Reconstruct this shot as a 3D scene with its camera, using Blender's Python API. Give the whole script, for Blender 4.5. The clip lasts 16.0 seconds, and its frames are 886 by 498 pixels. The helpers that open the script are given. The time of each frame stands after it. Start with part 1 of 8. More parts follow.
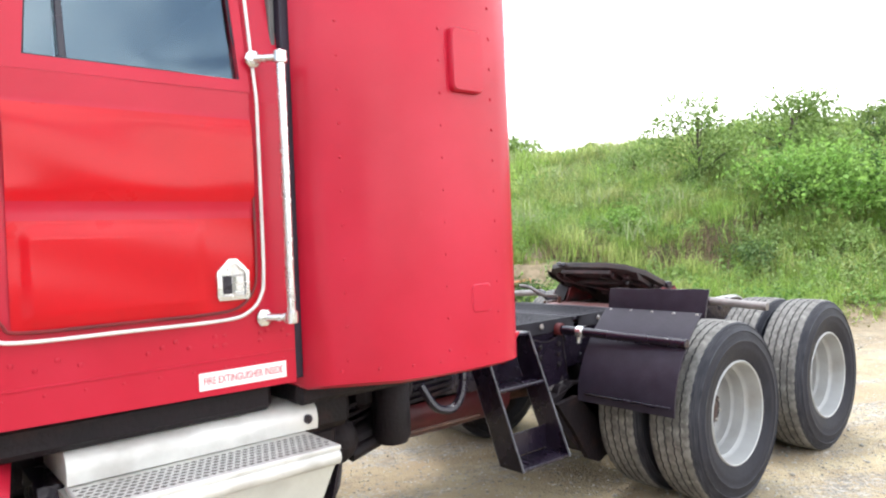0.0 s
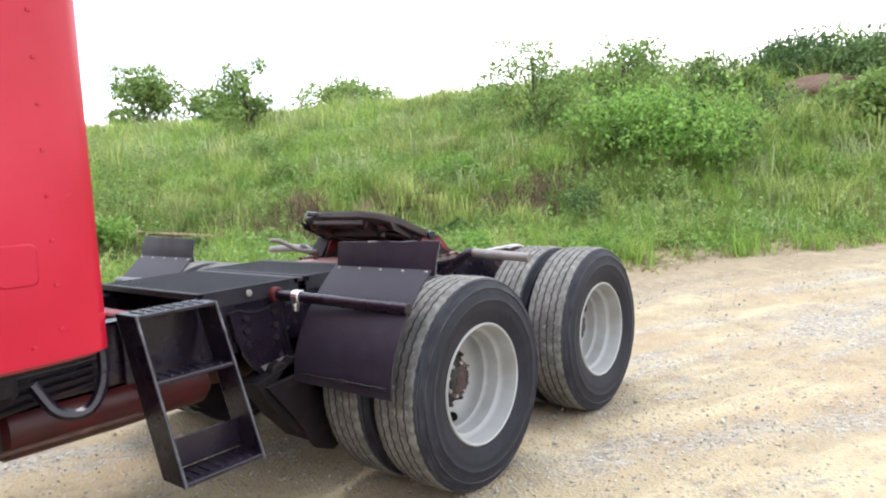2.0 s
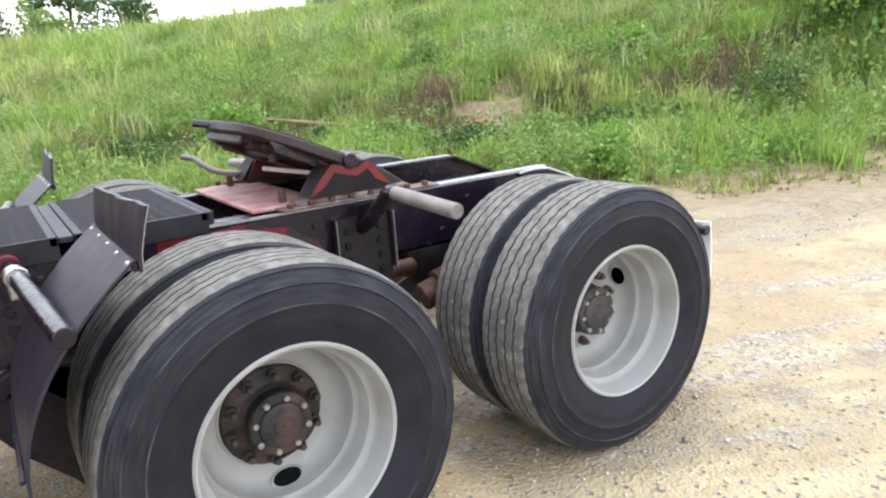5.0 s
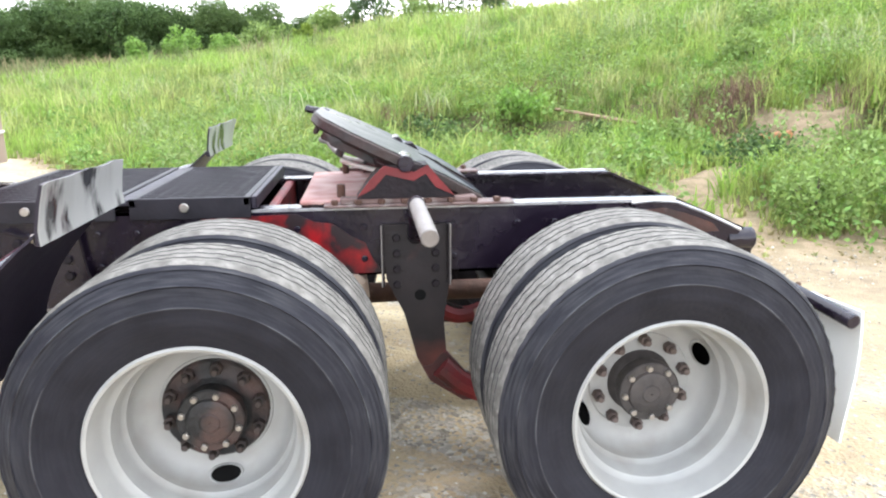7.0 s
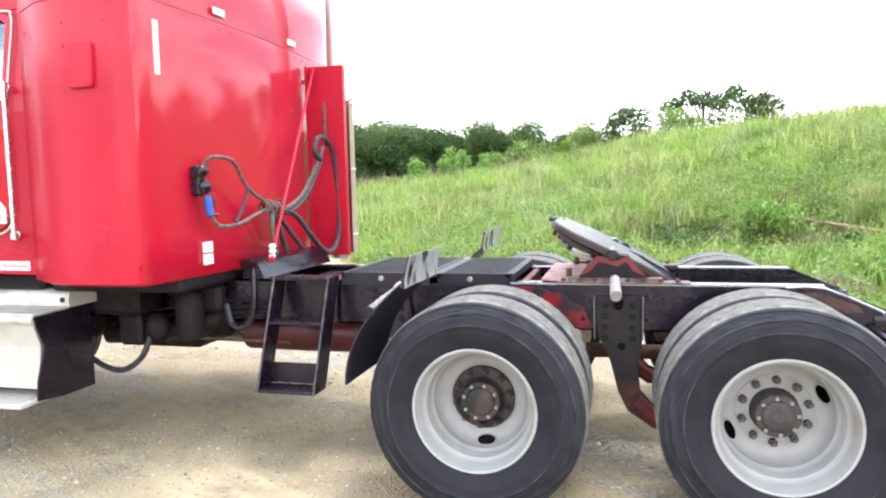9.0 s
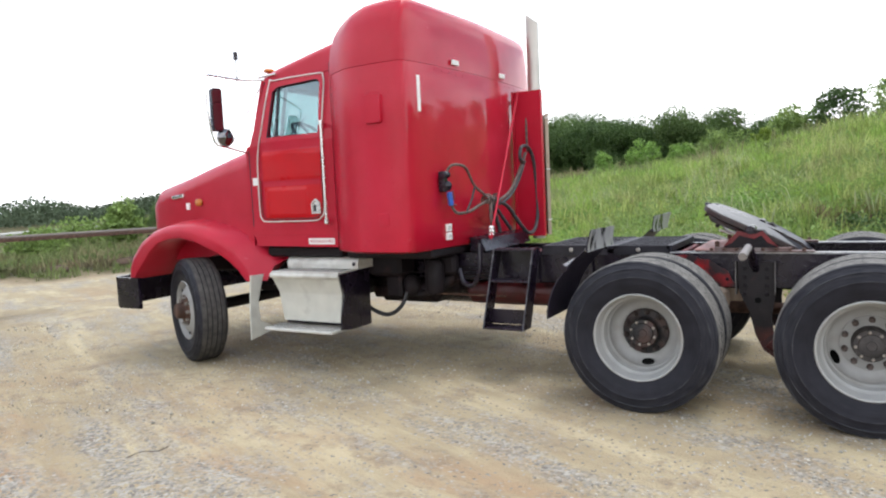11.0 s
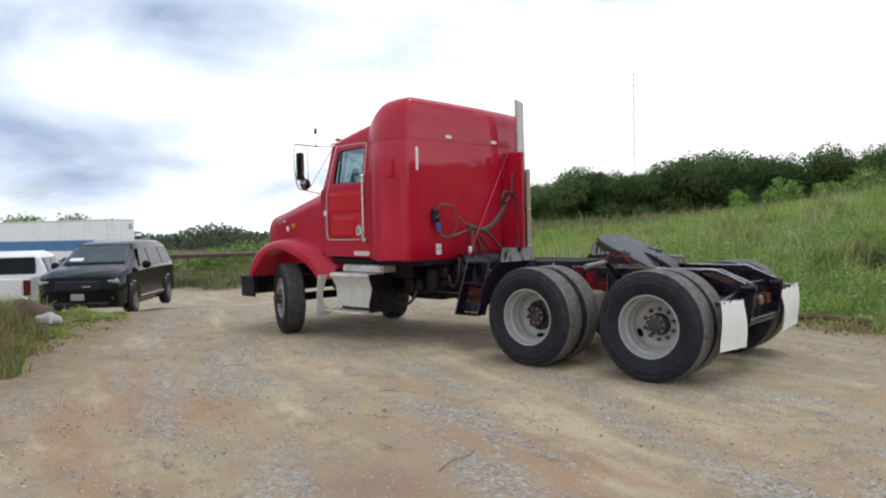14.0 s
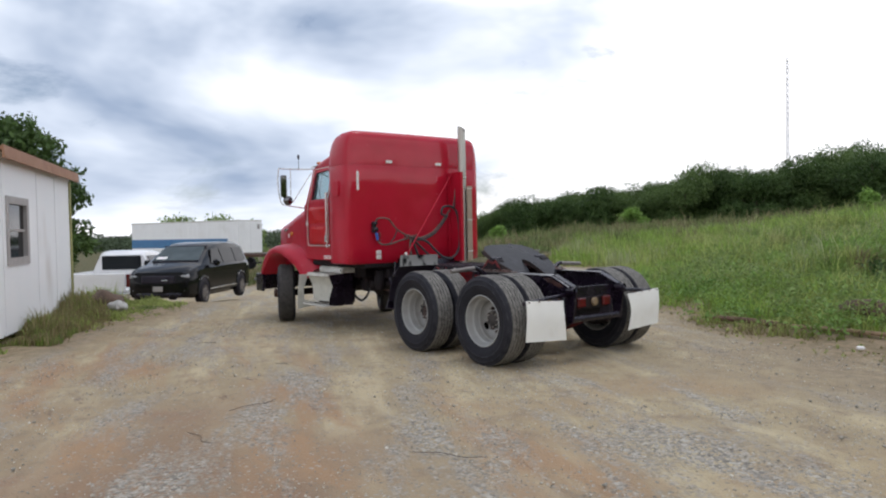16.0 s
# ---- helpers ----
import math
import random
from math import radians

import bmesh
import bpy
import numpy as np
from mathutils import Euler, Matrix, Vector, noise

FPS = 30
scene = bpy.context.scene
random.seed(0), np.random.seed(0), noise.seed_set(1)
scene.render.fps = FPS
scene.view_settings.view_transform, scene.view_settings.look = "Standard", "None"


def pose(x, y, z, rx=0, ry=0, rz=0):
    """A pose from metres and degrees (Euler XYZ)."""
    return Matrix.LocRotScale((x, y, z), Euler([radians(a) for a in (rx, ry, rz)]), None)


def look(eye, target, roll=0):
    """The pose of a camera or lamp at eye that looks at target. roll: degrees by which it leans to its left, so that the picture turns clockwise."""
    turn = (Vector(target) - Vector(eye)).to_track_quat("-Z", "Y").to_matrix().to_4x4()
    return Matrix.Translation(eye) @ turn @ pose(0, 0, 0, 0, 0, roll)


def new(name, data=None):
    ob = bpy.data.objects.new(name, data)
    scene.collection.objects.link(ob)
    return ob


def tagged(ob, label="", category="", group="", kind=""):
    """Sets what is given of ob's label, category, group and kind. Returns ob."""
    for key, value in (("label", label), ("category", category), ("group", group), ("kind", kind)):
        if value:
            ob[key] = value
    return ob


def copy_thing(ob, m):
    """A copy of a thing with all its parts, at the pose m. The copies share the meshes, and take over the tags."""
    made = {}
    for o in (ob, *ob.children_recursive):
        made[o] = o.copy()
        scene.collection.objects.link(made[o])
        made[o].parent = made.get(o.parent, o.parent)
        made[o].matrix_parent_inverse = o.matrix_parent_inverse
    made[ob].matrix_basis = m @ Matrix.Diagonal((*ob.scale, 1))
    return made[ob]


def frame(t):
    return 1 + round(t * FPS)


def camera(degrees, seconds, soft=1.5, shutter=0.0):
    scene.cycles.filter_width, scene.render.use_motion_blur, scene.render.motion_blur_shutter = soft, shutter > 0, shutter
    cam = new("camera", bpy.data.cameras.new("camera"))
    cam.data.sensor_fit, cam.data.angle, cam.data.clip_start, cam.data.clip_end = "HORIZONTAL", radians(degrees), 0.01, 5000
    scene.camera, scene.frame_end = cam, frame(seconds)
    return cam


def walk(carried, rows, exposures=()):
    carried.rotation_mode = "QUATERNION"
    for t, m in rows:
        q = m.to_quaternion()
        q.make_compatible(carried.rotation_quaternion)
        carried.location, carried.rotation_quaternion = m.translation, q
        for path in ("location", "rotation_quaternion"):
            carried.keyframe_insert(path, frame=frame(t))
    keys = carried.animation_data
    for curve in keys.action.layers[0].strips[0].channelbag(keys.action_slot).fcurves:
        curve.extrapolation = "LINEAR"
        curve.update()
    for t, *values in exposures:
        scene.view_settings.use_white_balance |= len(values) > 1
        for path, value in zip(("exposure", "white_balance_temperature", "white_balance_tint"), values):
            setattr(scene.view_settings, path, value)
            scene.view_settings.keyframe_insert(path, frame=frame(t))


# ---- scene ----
cam = camera(65.4, 16.0, soft=2.1)
PATH = [
    (0, (-4.385, -3.134, 1.557), (-3.092, -1.609, 1.522), -2.3),
    (0.5, (-4.137, -3.288, 1.53), (-2.798, -1.803, 1.532), -1.4),
    (1, (-3.878, -3.327, 1.513), (-2.473, -1.906, 1.42), -1.7),
    (1.5, (-3.589, -3.2, 1.49), (-2.122, -1.85, 1.336), 0.9),
    (2, (-3.277, -3.141, 1.478), (-1.727, -1.892, 1.284), -3.0),
    (2.5, (-2.895, -3.096, 1.495), (-1.31, -1.899, 1.264), -1.7),
    (3, (-2.597, -2.969, 1.475), (-1.062, -1.72, 1.189), -1.1),
    (3.5, (-2.266, -2.902, 1.476), (-0.757, -1.638, 1.119), -3.9),
    (4, (-1.907, -2.935, 1.489), (-0.532, -1.535, 1.099), -2.4),
    (4.2, (-1.776, -2.93, 1.485), (-0.453, -1.489, 1.069), -2.8),
    (6.3, (-0.455, -2.847, 1.454), (0.066, -0.993, 0.917), -0.5),
    (6.5, (-0.361, -2.856, 1.456), (0.087, -0.981, 0.925), 0.6),
    (7, (-0.194, -2.947, 1.468), (0.013, -1.02, 0.976), -0.4),
    (7.5, (-0.172, -3.217, 1.488), (-0.148, -1.258, 1.087), -3.7),
    (8, (-0.152, -3.556, 1.497), (-0.22, -1.589, 1.145), -0.7),
    (8.5, (-0.012, -3.888, 1.519), (-0.295, -1.925, 1.26), 1.0),
    (9, (-0.003, -4.262, 1.524), (-0.509, -2.334, 1.353), -1.3),
    (9.5, (-0.01, -4.657, 1.534), (-0.694, -2.784, 1.38), -1.2),
    (10, (0.147, -4.998, 1.559), (-0.719, -3.204, 1.386), -0.7),
    (10.2, (0.194, -5.151, 1.558), (-0.725, -3.383, 1.381), -0.8),
    (12.3, (1.463, -6.58, 1.466), (0.423, -4.878, 1.312), -3.2),
    (12.5, (1.661, -6.697, 1.462), (0.591, -5.015, 1.306), -1.8),
    (13, (2.22, -6.946, 1.413), (1.055, -5.326, 1.271), 0.4),
    (13.5, (2.731, -7.087, 1.411), (1.495, -5.518, 1.308), -2.2),
    (14, (3.472, -7.071, 1.422), (2.128, -5.59, 1.368), -1.2),
    (14.5, (4.284, -6.869, 1.481), (2.822, -5.505, 1.449), -2.5),
    (15, (5.095, -6.622, 1.524), (3.553, -5.348, 1.494), -0.5),
    (15.5, (5.826, -6.41, 1.544), (4.253, -5.176, 1.484), -0.3),
    (16, (6.631, -6.145, 1.527), (5.02, -4.96, 1.475), -1.1),
]
walk(cam, [(t, look(eye, target, roll)) for t, eye, target, roll in PATH], exposures=[(0, 1.80, 6300, 12), (1, 1.48, 6280, 13), (2.5, 1.56, 6280, 13), (4, 1.50, 6300, 12), (7, 2.02, 6300, 12), (8.5, 2.06, 6260, 12), (9.5, 1.80, 6260, 12), (10.2, 1.3, 6300, 12), (12.5, 0.72, 6300, 13), (14, 0.30, 6300, 14), (16, 0.12, 6300, 14)])

# ---- world and light ----
SUN_DIR = Vector((-0.14, -0.20, -0.97)).normalized()
world = bpy.data.worlds.new("sky")
scene.world = world
world.use_nodes = True
wt = world.node_tree
wt.nodes.clear()


def wn(kind, **values):
    n = wt.nodes.new(kind)
    for key, value in values.items():
        n.inputs[key].default_value = value
    return n


sky = wn("ShaderNodeTexSky")
sky.sky_type, sky.sun_disc = "NISHITA", False
sky.sun_elevation, sky.sun_rotation = math.asin(-SUN_DIR.z), math.atan2(-SUN_DIR.x, -SUN_DIR.y)
coord = wn("ShaderNodeTexCoord")
squash = wn("ShaderNodeMapping")
squash.inputs["Scale"].default_value = (1.0, 1.0, 2.6)
squash.inputs["Location"].default_value = (0.35, 0.1, 0.2)
big = wn("ShaderNodeTexNoise", Scale=1.7, Detail=5.0, Roughness=0.48, Distortion=0.35)
fine = wn("ShaderNodeTexNoise", Scale=4.2, Detail=7.0, Roughness=0.6, Distortion=0.3)
shade = wt.nodes.new("ShaderNodeValToRGB")
shade.color_ramp.elements[0].position, shade.color_ramp.elements[0].color = 0.37, (0.35, 0.44, 0.57, 1)
shade.color_ramp.elements[1].position, shade.color_ramp.elements[1].color = 0.56, (1.25, 1.25, 1.24, 1)
mid = shade.color_ramp.elements.new(0.46)
mid.color = (0.72, 0.80, 0.89, 1)
cover = wt.nodes.new("ShaderNodeValToRGB")
cover.color_ramp.elements[0].position, cover.color_ramp.elements[0].color = 0.22, (0, 0, 0, 1)
cover.color_ramp.elements[1].position, cover.color_ramp.elements[1].color = 0.40, (1, 1, 1, 1)
dim = wn("ShaderNodeVectorMath")
dim.operation = "SCALE"
dim.inputs["Scale"].default_value = 0.08
layers = wt.nodes.new("ShaderNodeMix")
layers.data_type = "RGBA"
back = wn("ShaderNodeBackground", Strength=1.0)
outw = wn("ShaderNodeOutputWorld")
wl = wt.links
wl.new(coord.outputs["Generated"], squash.inputs["Vector"])
wl.new(squash.outputs["Vector"], big.inputs["Vector"])
wl.new(squash.outputs["Vector"], fine.inputs["Vector"])
west = wn("ShaderNodeSeparateXYZ")
thin = wn("ShaderNodeMath")
thin.operation, thin.inputs[1].default_value = "MULTIPLY_ADD", 0.068
wl.new(coord.outputs["Generated"], west.inputs["Vector"])
wl.new(west.outputs["X"], thin.inputs[0])
wl.new(big.outputs["Fac"], thin.inputs[2])
low = wn("ShaderNodeMapRange")
for key, value in (("From Min", 0.02), ("From Max", 0.30), ("To Min", 0.11), ("To Max", -0.01)):
    low.inputs[key].default_value = value
lift = wn("ShaderNodeMath")
wl.new(west.outputs["Z"], low.inputs["Value"])
wl.new(low.outputs["Result"], lift.inputs[0])
wl.new(thin.outputs[0], lift.inputs[1])
wl.new(lift.outputs[0], shade.inputs["Fac"])
wl.new(fine.outputs["Fac"], cover.inputs["Fac"])
wl.new(sky.outputs["Color"], dim.inputs[0])
wl.new(cover.outputs["Color"], layers.inputs["Factor"])
wl.new(dim.outputs["Vector"], layers.inputs["A"])
wl.new(shade.outputs["Color"], layers.inputs["B"])
wl.new(layers.outputs["Result"], back.inputs["Color"])
wl.new(back.outputs["Background"], outw.inputs["Surface"])

sun = new("sun", bpy.data.lights.new("sun", "SUN"))
sun.data.energy, sun.data.angle, sun.data.color = 0.7, radians(16), (1.0, 0.97, 0.92)
sun.matrix_world = Matrix.Translation((0, -10, 30)) @ SUN_DIR.to_track_quat("-Z", "Y").to_matrix().to_4x4()


# ---- materials ----
def mat(name, c1, c2, scale=8.0, rough=(0.4, 0.6), metal=0.0, bump=0.0, bscale=60.0, c3=None, s3=2.0, t3=(0.55, 0.7),
        island=0.0, each=0.0, stretch=(1, 1, 1), coat=0.0, trans=0.0, detail=6.0, spec=0.5, c4=None, s4=6.0, t4=(0.6, 0.7), coat_rough=0.12):
    """A surface whose colour wanders between c1 and c2 (fine) with patches of c3 (coarse)."""
    m = bpy.data.materials.new(name)
    m.use_nodes = True
    t = m.node_tree
    b = t.nodes["Principled BSDF"]
    ln = t.links
    tc = t.nodes.new("ShaderNodeTexCoord")
    mp = t.nodes.new("ShaderNodeMapping")
    mp.inputs["Scale"].default_value = stretch
    ln.new(tc.outputs["Object"], mp.inputs["Vector"])

    def noise_node(s, d=detail):
        n = t.nodes.new("ShaderNodeTexNoise")
        n.inputs["Scale"].default_value, n.inputs["Detail"].default_value = s, d
        ln.new(mp.outputs["Vector"], n.inputs["Vector"])
        return n

    def mix(fac, a, bb):
        n = t.nodes.new("ShaderNodeMix")
        n.data_type = "RGBA"
        ln.new(fac, n.inputs["Factor"])
        for v, key in ((a, "A"), (bb, "B")):
            if isinstance(v, tuple):
                n.inputs[key].default_value = (*v, 1)
            else:
                ln.new(v, n.inputs[key])
        return n.outputs["Result"]

    def ramp(fac, lo, hi):
        n = t.nodes.new("ShaderNodeMapRange")
        n.inputs["From Min"].default_value, n.inputs["From Max"].default_value = lo, hi
        ln.new(fac, n.inputs["Value"])
        return n.outputs["Result"]

    n1 = noise_node(scale)
    col = mix(ramp(n1.outputs["Fac"], 0.32, 0.68), c1, c2)
    if c3:
        n3 = noise_node(s3, 8.0)
        col = mix(ramp(n3.outputs["Fac"], *t3), col, c3)
    if c4:
        n4 = noise_node(s4, 9.0)
        col = mix(ramp(n4.outputs["Fac"], *t4), col, c4)
    if island or each:
        if island:
            src = t.nodes.new("ShaderNodeNewGeometry").outputs["Random Per Island"]
        else:
            src = t.nodes.new("ShaderNodeObjectInfo").outputs["Random"]
        k = island or each
        hsv = t.nodes.new("ShaderNodeHueSaturation")
        r = t.nodes.new("ShaderNodeMapRange")
        r.inputs["To Min"].default_value, r.inputs["To Max"].default_value = 1 - k, 1 + k
        ln.new(src, r.inputs["Value"])
        ln.new(r.outputs["Result"], hsv.inputs["Value"])
        ln.new(col, hsv.inputs["Color"])
        col = hsv.outputs["Color"]
    ln.new(col, b.inputs["Base Color"])
    rr = t.nodes.new("ShaderNodeMapRange")
    rr.inputs["To Min"].default_value, rr.inputs["To Max"].default_value = rough
    ln.new(n1.outputs["Fac"], rr.inputs["Value"])
    ln.new(rr.outputs["Result"], b.inputs["Roughness"])
    b.inputs["Metallic"].default_value = metal
    b.inputs["Coat Weight"].default_value = coat
    b.inputs["Coat Roughness"].default_value = coat_rough
    b.inputs["Specular IOR Level"].default_value = spec
    if bump:
        nb = noise_node(bscale, 4.0)
        bp = t.nodes.new("ShaderNodeBump")
        bp.inputs["Strength"].default_value, bp.inputs["Distance"].default_value = min(1.0, bump), 0.01
        ln.new(nb.outputs["Fac"], bp.inputs["Height"])
        ln.new(bp.outputs["Normal"], b.inputs["Normal"])
    if trans:
        tr = t.nodes.new("ShaderNodeBsdfTranslucent")
        ln.new(col, tr.inputs["Color"])
        ms = t.nodes.new("ShaderNodeMixShader")
        ms.inputs["Fac"].default_value = trans
        ln.new(b.outputs["BSDF"], ms.inputs[1])
        ln.new(tr.outputs["BSDF"], ms.inputs[2])
        ln.new(ms.outputs["Shader"], t.nodes["Material Output"].inputs["Surface"])
    return m


def glass_mat(name, tint, gloss=0.055):
    m = bpy.data.materials.new(name)
    m.use_nodes = True
    t = m.node_tree
    t.nodes.clear()
    out = t.nodes.new("ShaderNodeOutputMaterial")
    tr = t.nodes.new("ShaderNodeBsdfTransparent")
    tr.inputs["Color"].default_value = (*tint, 1)
    gl = t.nodes.new("ShaderNodeBsdfGlossy")
    gl.inputs["Roughness"].default_value = 0.02
    gl.inputs["Color"].default_value = (0.62, 0.72, 0.80, 1)
    fr = t.nodes.new("ShaderNodeLayerWeight")
    fr.inputs["Blend"].default_value = 0.5
    pw = t.nodes.new("ShaderNodeMath")
    pw.operation, pw.inputs[1].default_value = "POWER", 2.8
    ad = t.nodes.new("ShaderNodeMath")
    ad.operation, ad.inputs[1].default_value, ad.inputs[2].default_value = "MULTIPLY_ADD", 0.85, gloss
    t.links.new(fr.outputs["Facing"], pw.inputs[0])
    t.links.new(pw.outputs[0], ad.inputs[0])
    ms = t.nodes.new("ShaderNodeMixShader")
    t.links.new(ad.outputs[0], ms.inputs["Fac"])
    t.links.new(tr.outputs["BSDF"], ms.inputs[1])
    t.links.new(gl.outputs["BSDF"], ms.inputs[2])
    t.links.new(ms.outputs["Shader"], out.inputs["Surface"])
    return m


RED = mat("faded red paint", (0.45, 0.009, 0.030), (0.39, 0.007, 0.023), 3.0, (0.30, 0.50), bump=0.02, bscale=5, c3=(0.49, 0.020, 0.046), s3=1.6, t3=(0.5, 0.8), coat=0.30, coat_rough=0.25, spec=0.16, c4=(0.56, 0.10, 0.13), s4=5.0, t4=(0.70, 0.78))
RED_GLOSS = mat("glossy red paint", (0.45, 0.009, 0.030), (0.39, 0.007, 0.023), 3.0, (0.30, 0.50), bump=0.02, bscale=5, c3=(0.49, 0.020, 0.046), s3=1.6, t3=(0.5, 0.8), coat=0.75, coat_rough=0.07, spec=0.10, c4=(0.56, 0.10, 0.13), s4=5.0, t4=(0.70, 0.78))
RED_NEW = mat("fresh red paint", (0.50, 0.003, 0.009), (0.42, 0.003, 0.008), 2.5, (0.22, 0.38), bump=0.12, bscale=5, coat=0.3, spec=0.16)
RED_DARK = mat("dirty red frame paint", (0.20, 0.010, 0.013), (0.09, 0.010, 0.011), 6.0, (0.4, 0.7), bump=0.2, bscale=40, c3=(0.025, 0.02, 0.02), s3=5.0)
RED_PATCH = mat("scraped red frame paint", (0.38, 0.008, 0.012), (0.24, 0.008, 0.010), 5.0, (0.25, 0.45), bump=0.15, bscale=30, c3=(0.02, 0.012, 0.014), s3=8.0, t3=(0.38, 0.56))
TANK_RED = mat("dirty red tank paint", (0.09, 0.006, 0.009), (0.05, 0.006, 0.008), 7.0, (0.3, 0.5), bump=0.15, bscale=30, c3=(0.05, 0.012, 0.014), s3=4.0, t3=(0.5, 0.7))
BLACK = mat("black frame paint", (0.007, 0.004, 0.010), (0.014, 0.009, 0.018), 7.0, (0.10, 0.42), bump=0.25, bscale=38, c3=(0.055, 0.045, 0.05), s3=15.0, t3=(0.64, 0.76), spec=0.48)
BLACK_RUB = mat("black rubber sheet", (0.015, 0.012, 0.021), (0.025, 0.020, 0.033), 14.0, (0.42, 0.62), bump=0.1, bscale=70, spec=0.35)
GRIME = mat("greasy dark underside", (0.007, 0.005, 0.007), (0.016, 0.011, 0.013), 12.0, (0.40, 0.85), bump=0.4, bscale=60, c3=(0.045, 0.022, 0.018), s3=5.0, t3=(0.58, 0.78), spec=0.25)
RUST = mat("rusty brown steel", (0.10, 0.045, 0.028), (0.05, 0.028, 0.02), 14.0, (0.6, 0.9), bump=0.4, bscale=70, c3=(0.16, 0.09, 0.06), s3=9.0)
TREAD = mat("dusty tyre tread", (0.225, 0.216, 0.198), (0.118, 0.112, 0.102), 26.0, (0.8, 0.95), bump=0.45, bscale=150, c3=(0.07, 0.067, 0.063), s3=5.0, t3=(0.54, 0.8), spec=0.2, c4=(0.27, 0.26, 0.235), s4=34.0, t4=(0.58, 0.72))


def sidewall_mat():
    """Black rubber with pale scuffs that run round the wheel."""
    m = mat("scuffed tyre sidewall", (0.010, 0.010, 0.015), (0.018, 0.018, 0.025), 9.0, (0.45, 0.7), bump=0.15, bscale=60, spec=0.2)
    t = m.node_tree
    ln = t.links
    tc = t.nodes.new("ShaderNodeTexCoord")
    xyz = t.nodes.new("ShaderNodeSeparateXYZ")
    ln.new(tc.outputs["Object"], xyz.inputs["Vector"])

    def calc(op, a, b=None, k=None):
        n = t.nodes.new("ShaderNodeMath")
        n.operation = op
        ln.new(a, n.inputs[0])
        if b is not None:
            ln.new(b, n.inputs[1])
        if k is not None:
            n.inputs[1].default_value = k
        return n.outputs[0]

    rad = calc("SQRT", calc("ADD", calc("POWER", xyz.outputs["X"], k=2), calc("POWER", xyz.outputs["Z"], k=2)))
    cb = t.nodes.new("ShaderNodeCombineXYZ")
    ln.new(calc("MULTIPLY", rad, k=150.0), cb.inputs["X"])
    ln.new(calc("MULTIPLY", calc("DIVIDE", xyz.outputs["X"], rad), k=4.5), cb.inputs["Y"])
    ln.new(calc("MULTIPLY", calc("DIVIDE", xyz.outputs["Z"], rad), k=4.5), cb.inputs["Z"])
    nz = t.nodes.new("ShaderNodeTexNoise")
    nz.inputs["Scale"].default_value, nz.inputs["Detail"].default_value = 1.0, 7.0
    ln.new(cb.outputs["Vector"], nz.inputs["Vector"])
    mr = t.nodes.new("ShaderNodeMapRange")
    mr.inputs["From Min"].default_value, mr.inputs["From Max"].default_value = 0.40, 0.80
    ln.new(nz.outputs["Fac"], mr.inputs["Value"])
    b = t.nodes["Principled BSDF"]
    old = b.inputs["Base Color"].links[0].from_socket
    mx = t.nodes.new("ShaderNodeMix")
    mx.data_type = "RGBA"
    mx.inputs["B"].default_value = (0.105, 0.108, 0.116, 1)
    zone = t.nodes.new("ShaderNodeMapRange")
    zone.inputs["From Min"].default_value, zone.inputs["From Max"].default_value = 0.40, 0.50
    zone.inputs["To Min"].default_value, zone.inputs["To Max"].default_value = 0.06, 0.46
    ln.new(rad, zone.inputs["Value"])
    rings = calc("MAXIMUM", calc("COMPARE", rad, k=0.459), calc("COMPARE", rad, k=0.405))
    for node in t.nodes:
        if node.type == "MATH" and node.operation == "COMPARE":
            node.inputs[2].default_value = 0.0022
    scuff = calc("MULTIPLY", mr.outputs["Result"], zone.outputs["Result"])
    ln.new(calc("MAXIMUM", scuff, calc("MULTIPLY", rings, mr.outputs["Result"])), mx.inputs["Factor"])
    ln.new(old, mx.inputs["A"])
    ln.new(mx.outputs["Result"], b.inputs["Base Color"])
    return m


SIDEWALL = sidewall_mat()
WHEEL = mat("white painted wheel", (0.31, 0.31, 0.30), (0.37, 0.37, 0.358), 7.0, (0.35, 0.55), bump=0.06, bscale=50, c3=(0.24, 0.22, 0.19), s3=5.0, t3=(0.55, 0.85))
NUT = mat("bare steel nut", (0.45, 0.43, 0.40), (0.32, 0.29, 0.26), 40.0, (0.3, 0.5), metal=0.8)
CHROME = mat("dull chrome", (0.72, 0.71, 0.69), (0.62, 0.61, 0.59), 25.0, (0.18, 0.34), metal=0.9, bump=0.05, bscale=60)
ALU = mat("weathered aluminium", (0.70, 0.69, 0.64), (0.58, 0.57, 0.53), 9.0, (0.4, 0.6), metal=0.25, bump=0.1, bscale=50, c3=(0.36, 0.34, 0.30), s3=4.0, t3=(0.55, 0.8))
STACK = mat("stained exhaust stack", (0.55, 0.53, 0.49), (0.42, 0.39, 0.35), 6.0, (0.3, 0.5), metal=0.6, bump=0.1, bscale=40, stretch=(1, 1, 0.25))
TAN = mat("rusted tan heat shield", (0.42, 0.33, 0.25), (0.33, 0.25, 0.19), 8.0, (0.5, 0.8), metal=0.2, bump=0.15, bscale=40)
WHITE = mat("white plastic sheet", (0.90, 0.90, 0.87), (0.86, 0.86, 0.83), 5.0, (0.4, 0.6), bump=0.1, bscale=8, c3=(0.74, 0.72, 0.66), s3=3.0, t3=(0.55, 0.85))
STICKER = mat("white decal", (0.80, 0.78, 0.76), (0.74, 0.72, 0.70), 30.0, (0.4, 0.5))
INK = mat("red lettering", (0.50, 0.03, 0.05), (0.45, 0.03, 0.05), 30.0, (0.5, 0.6))
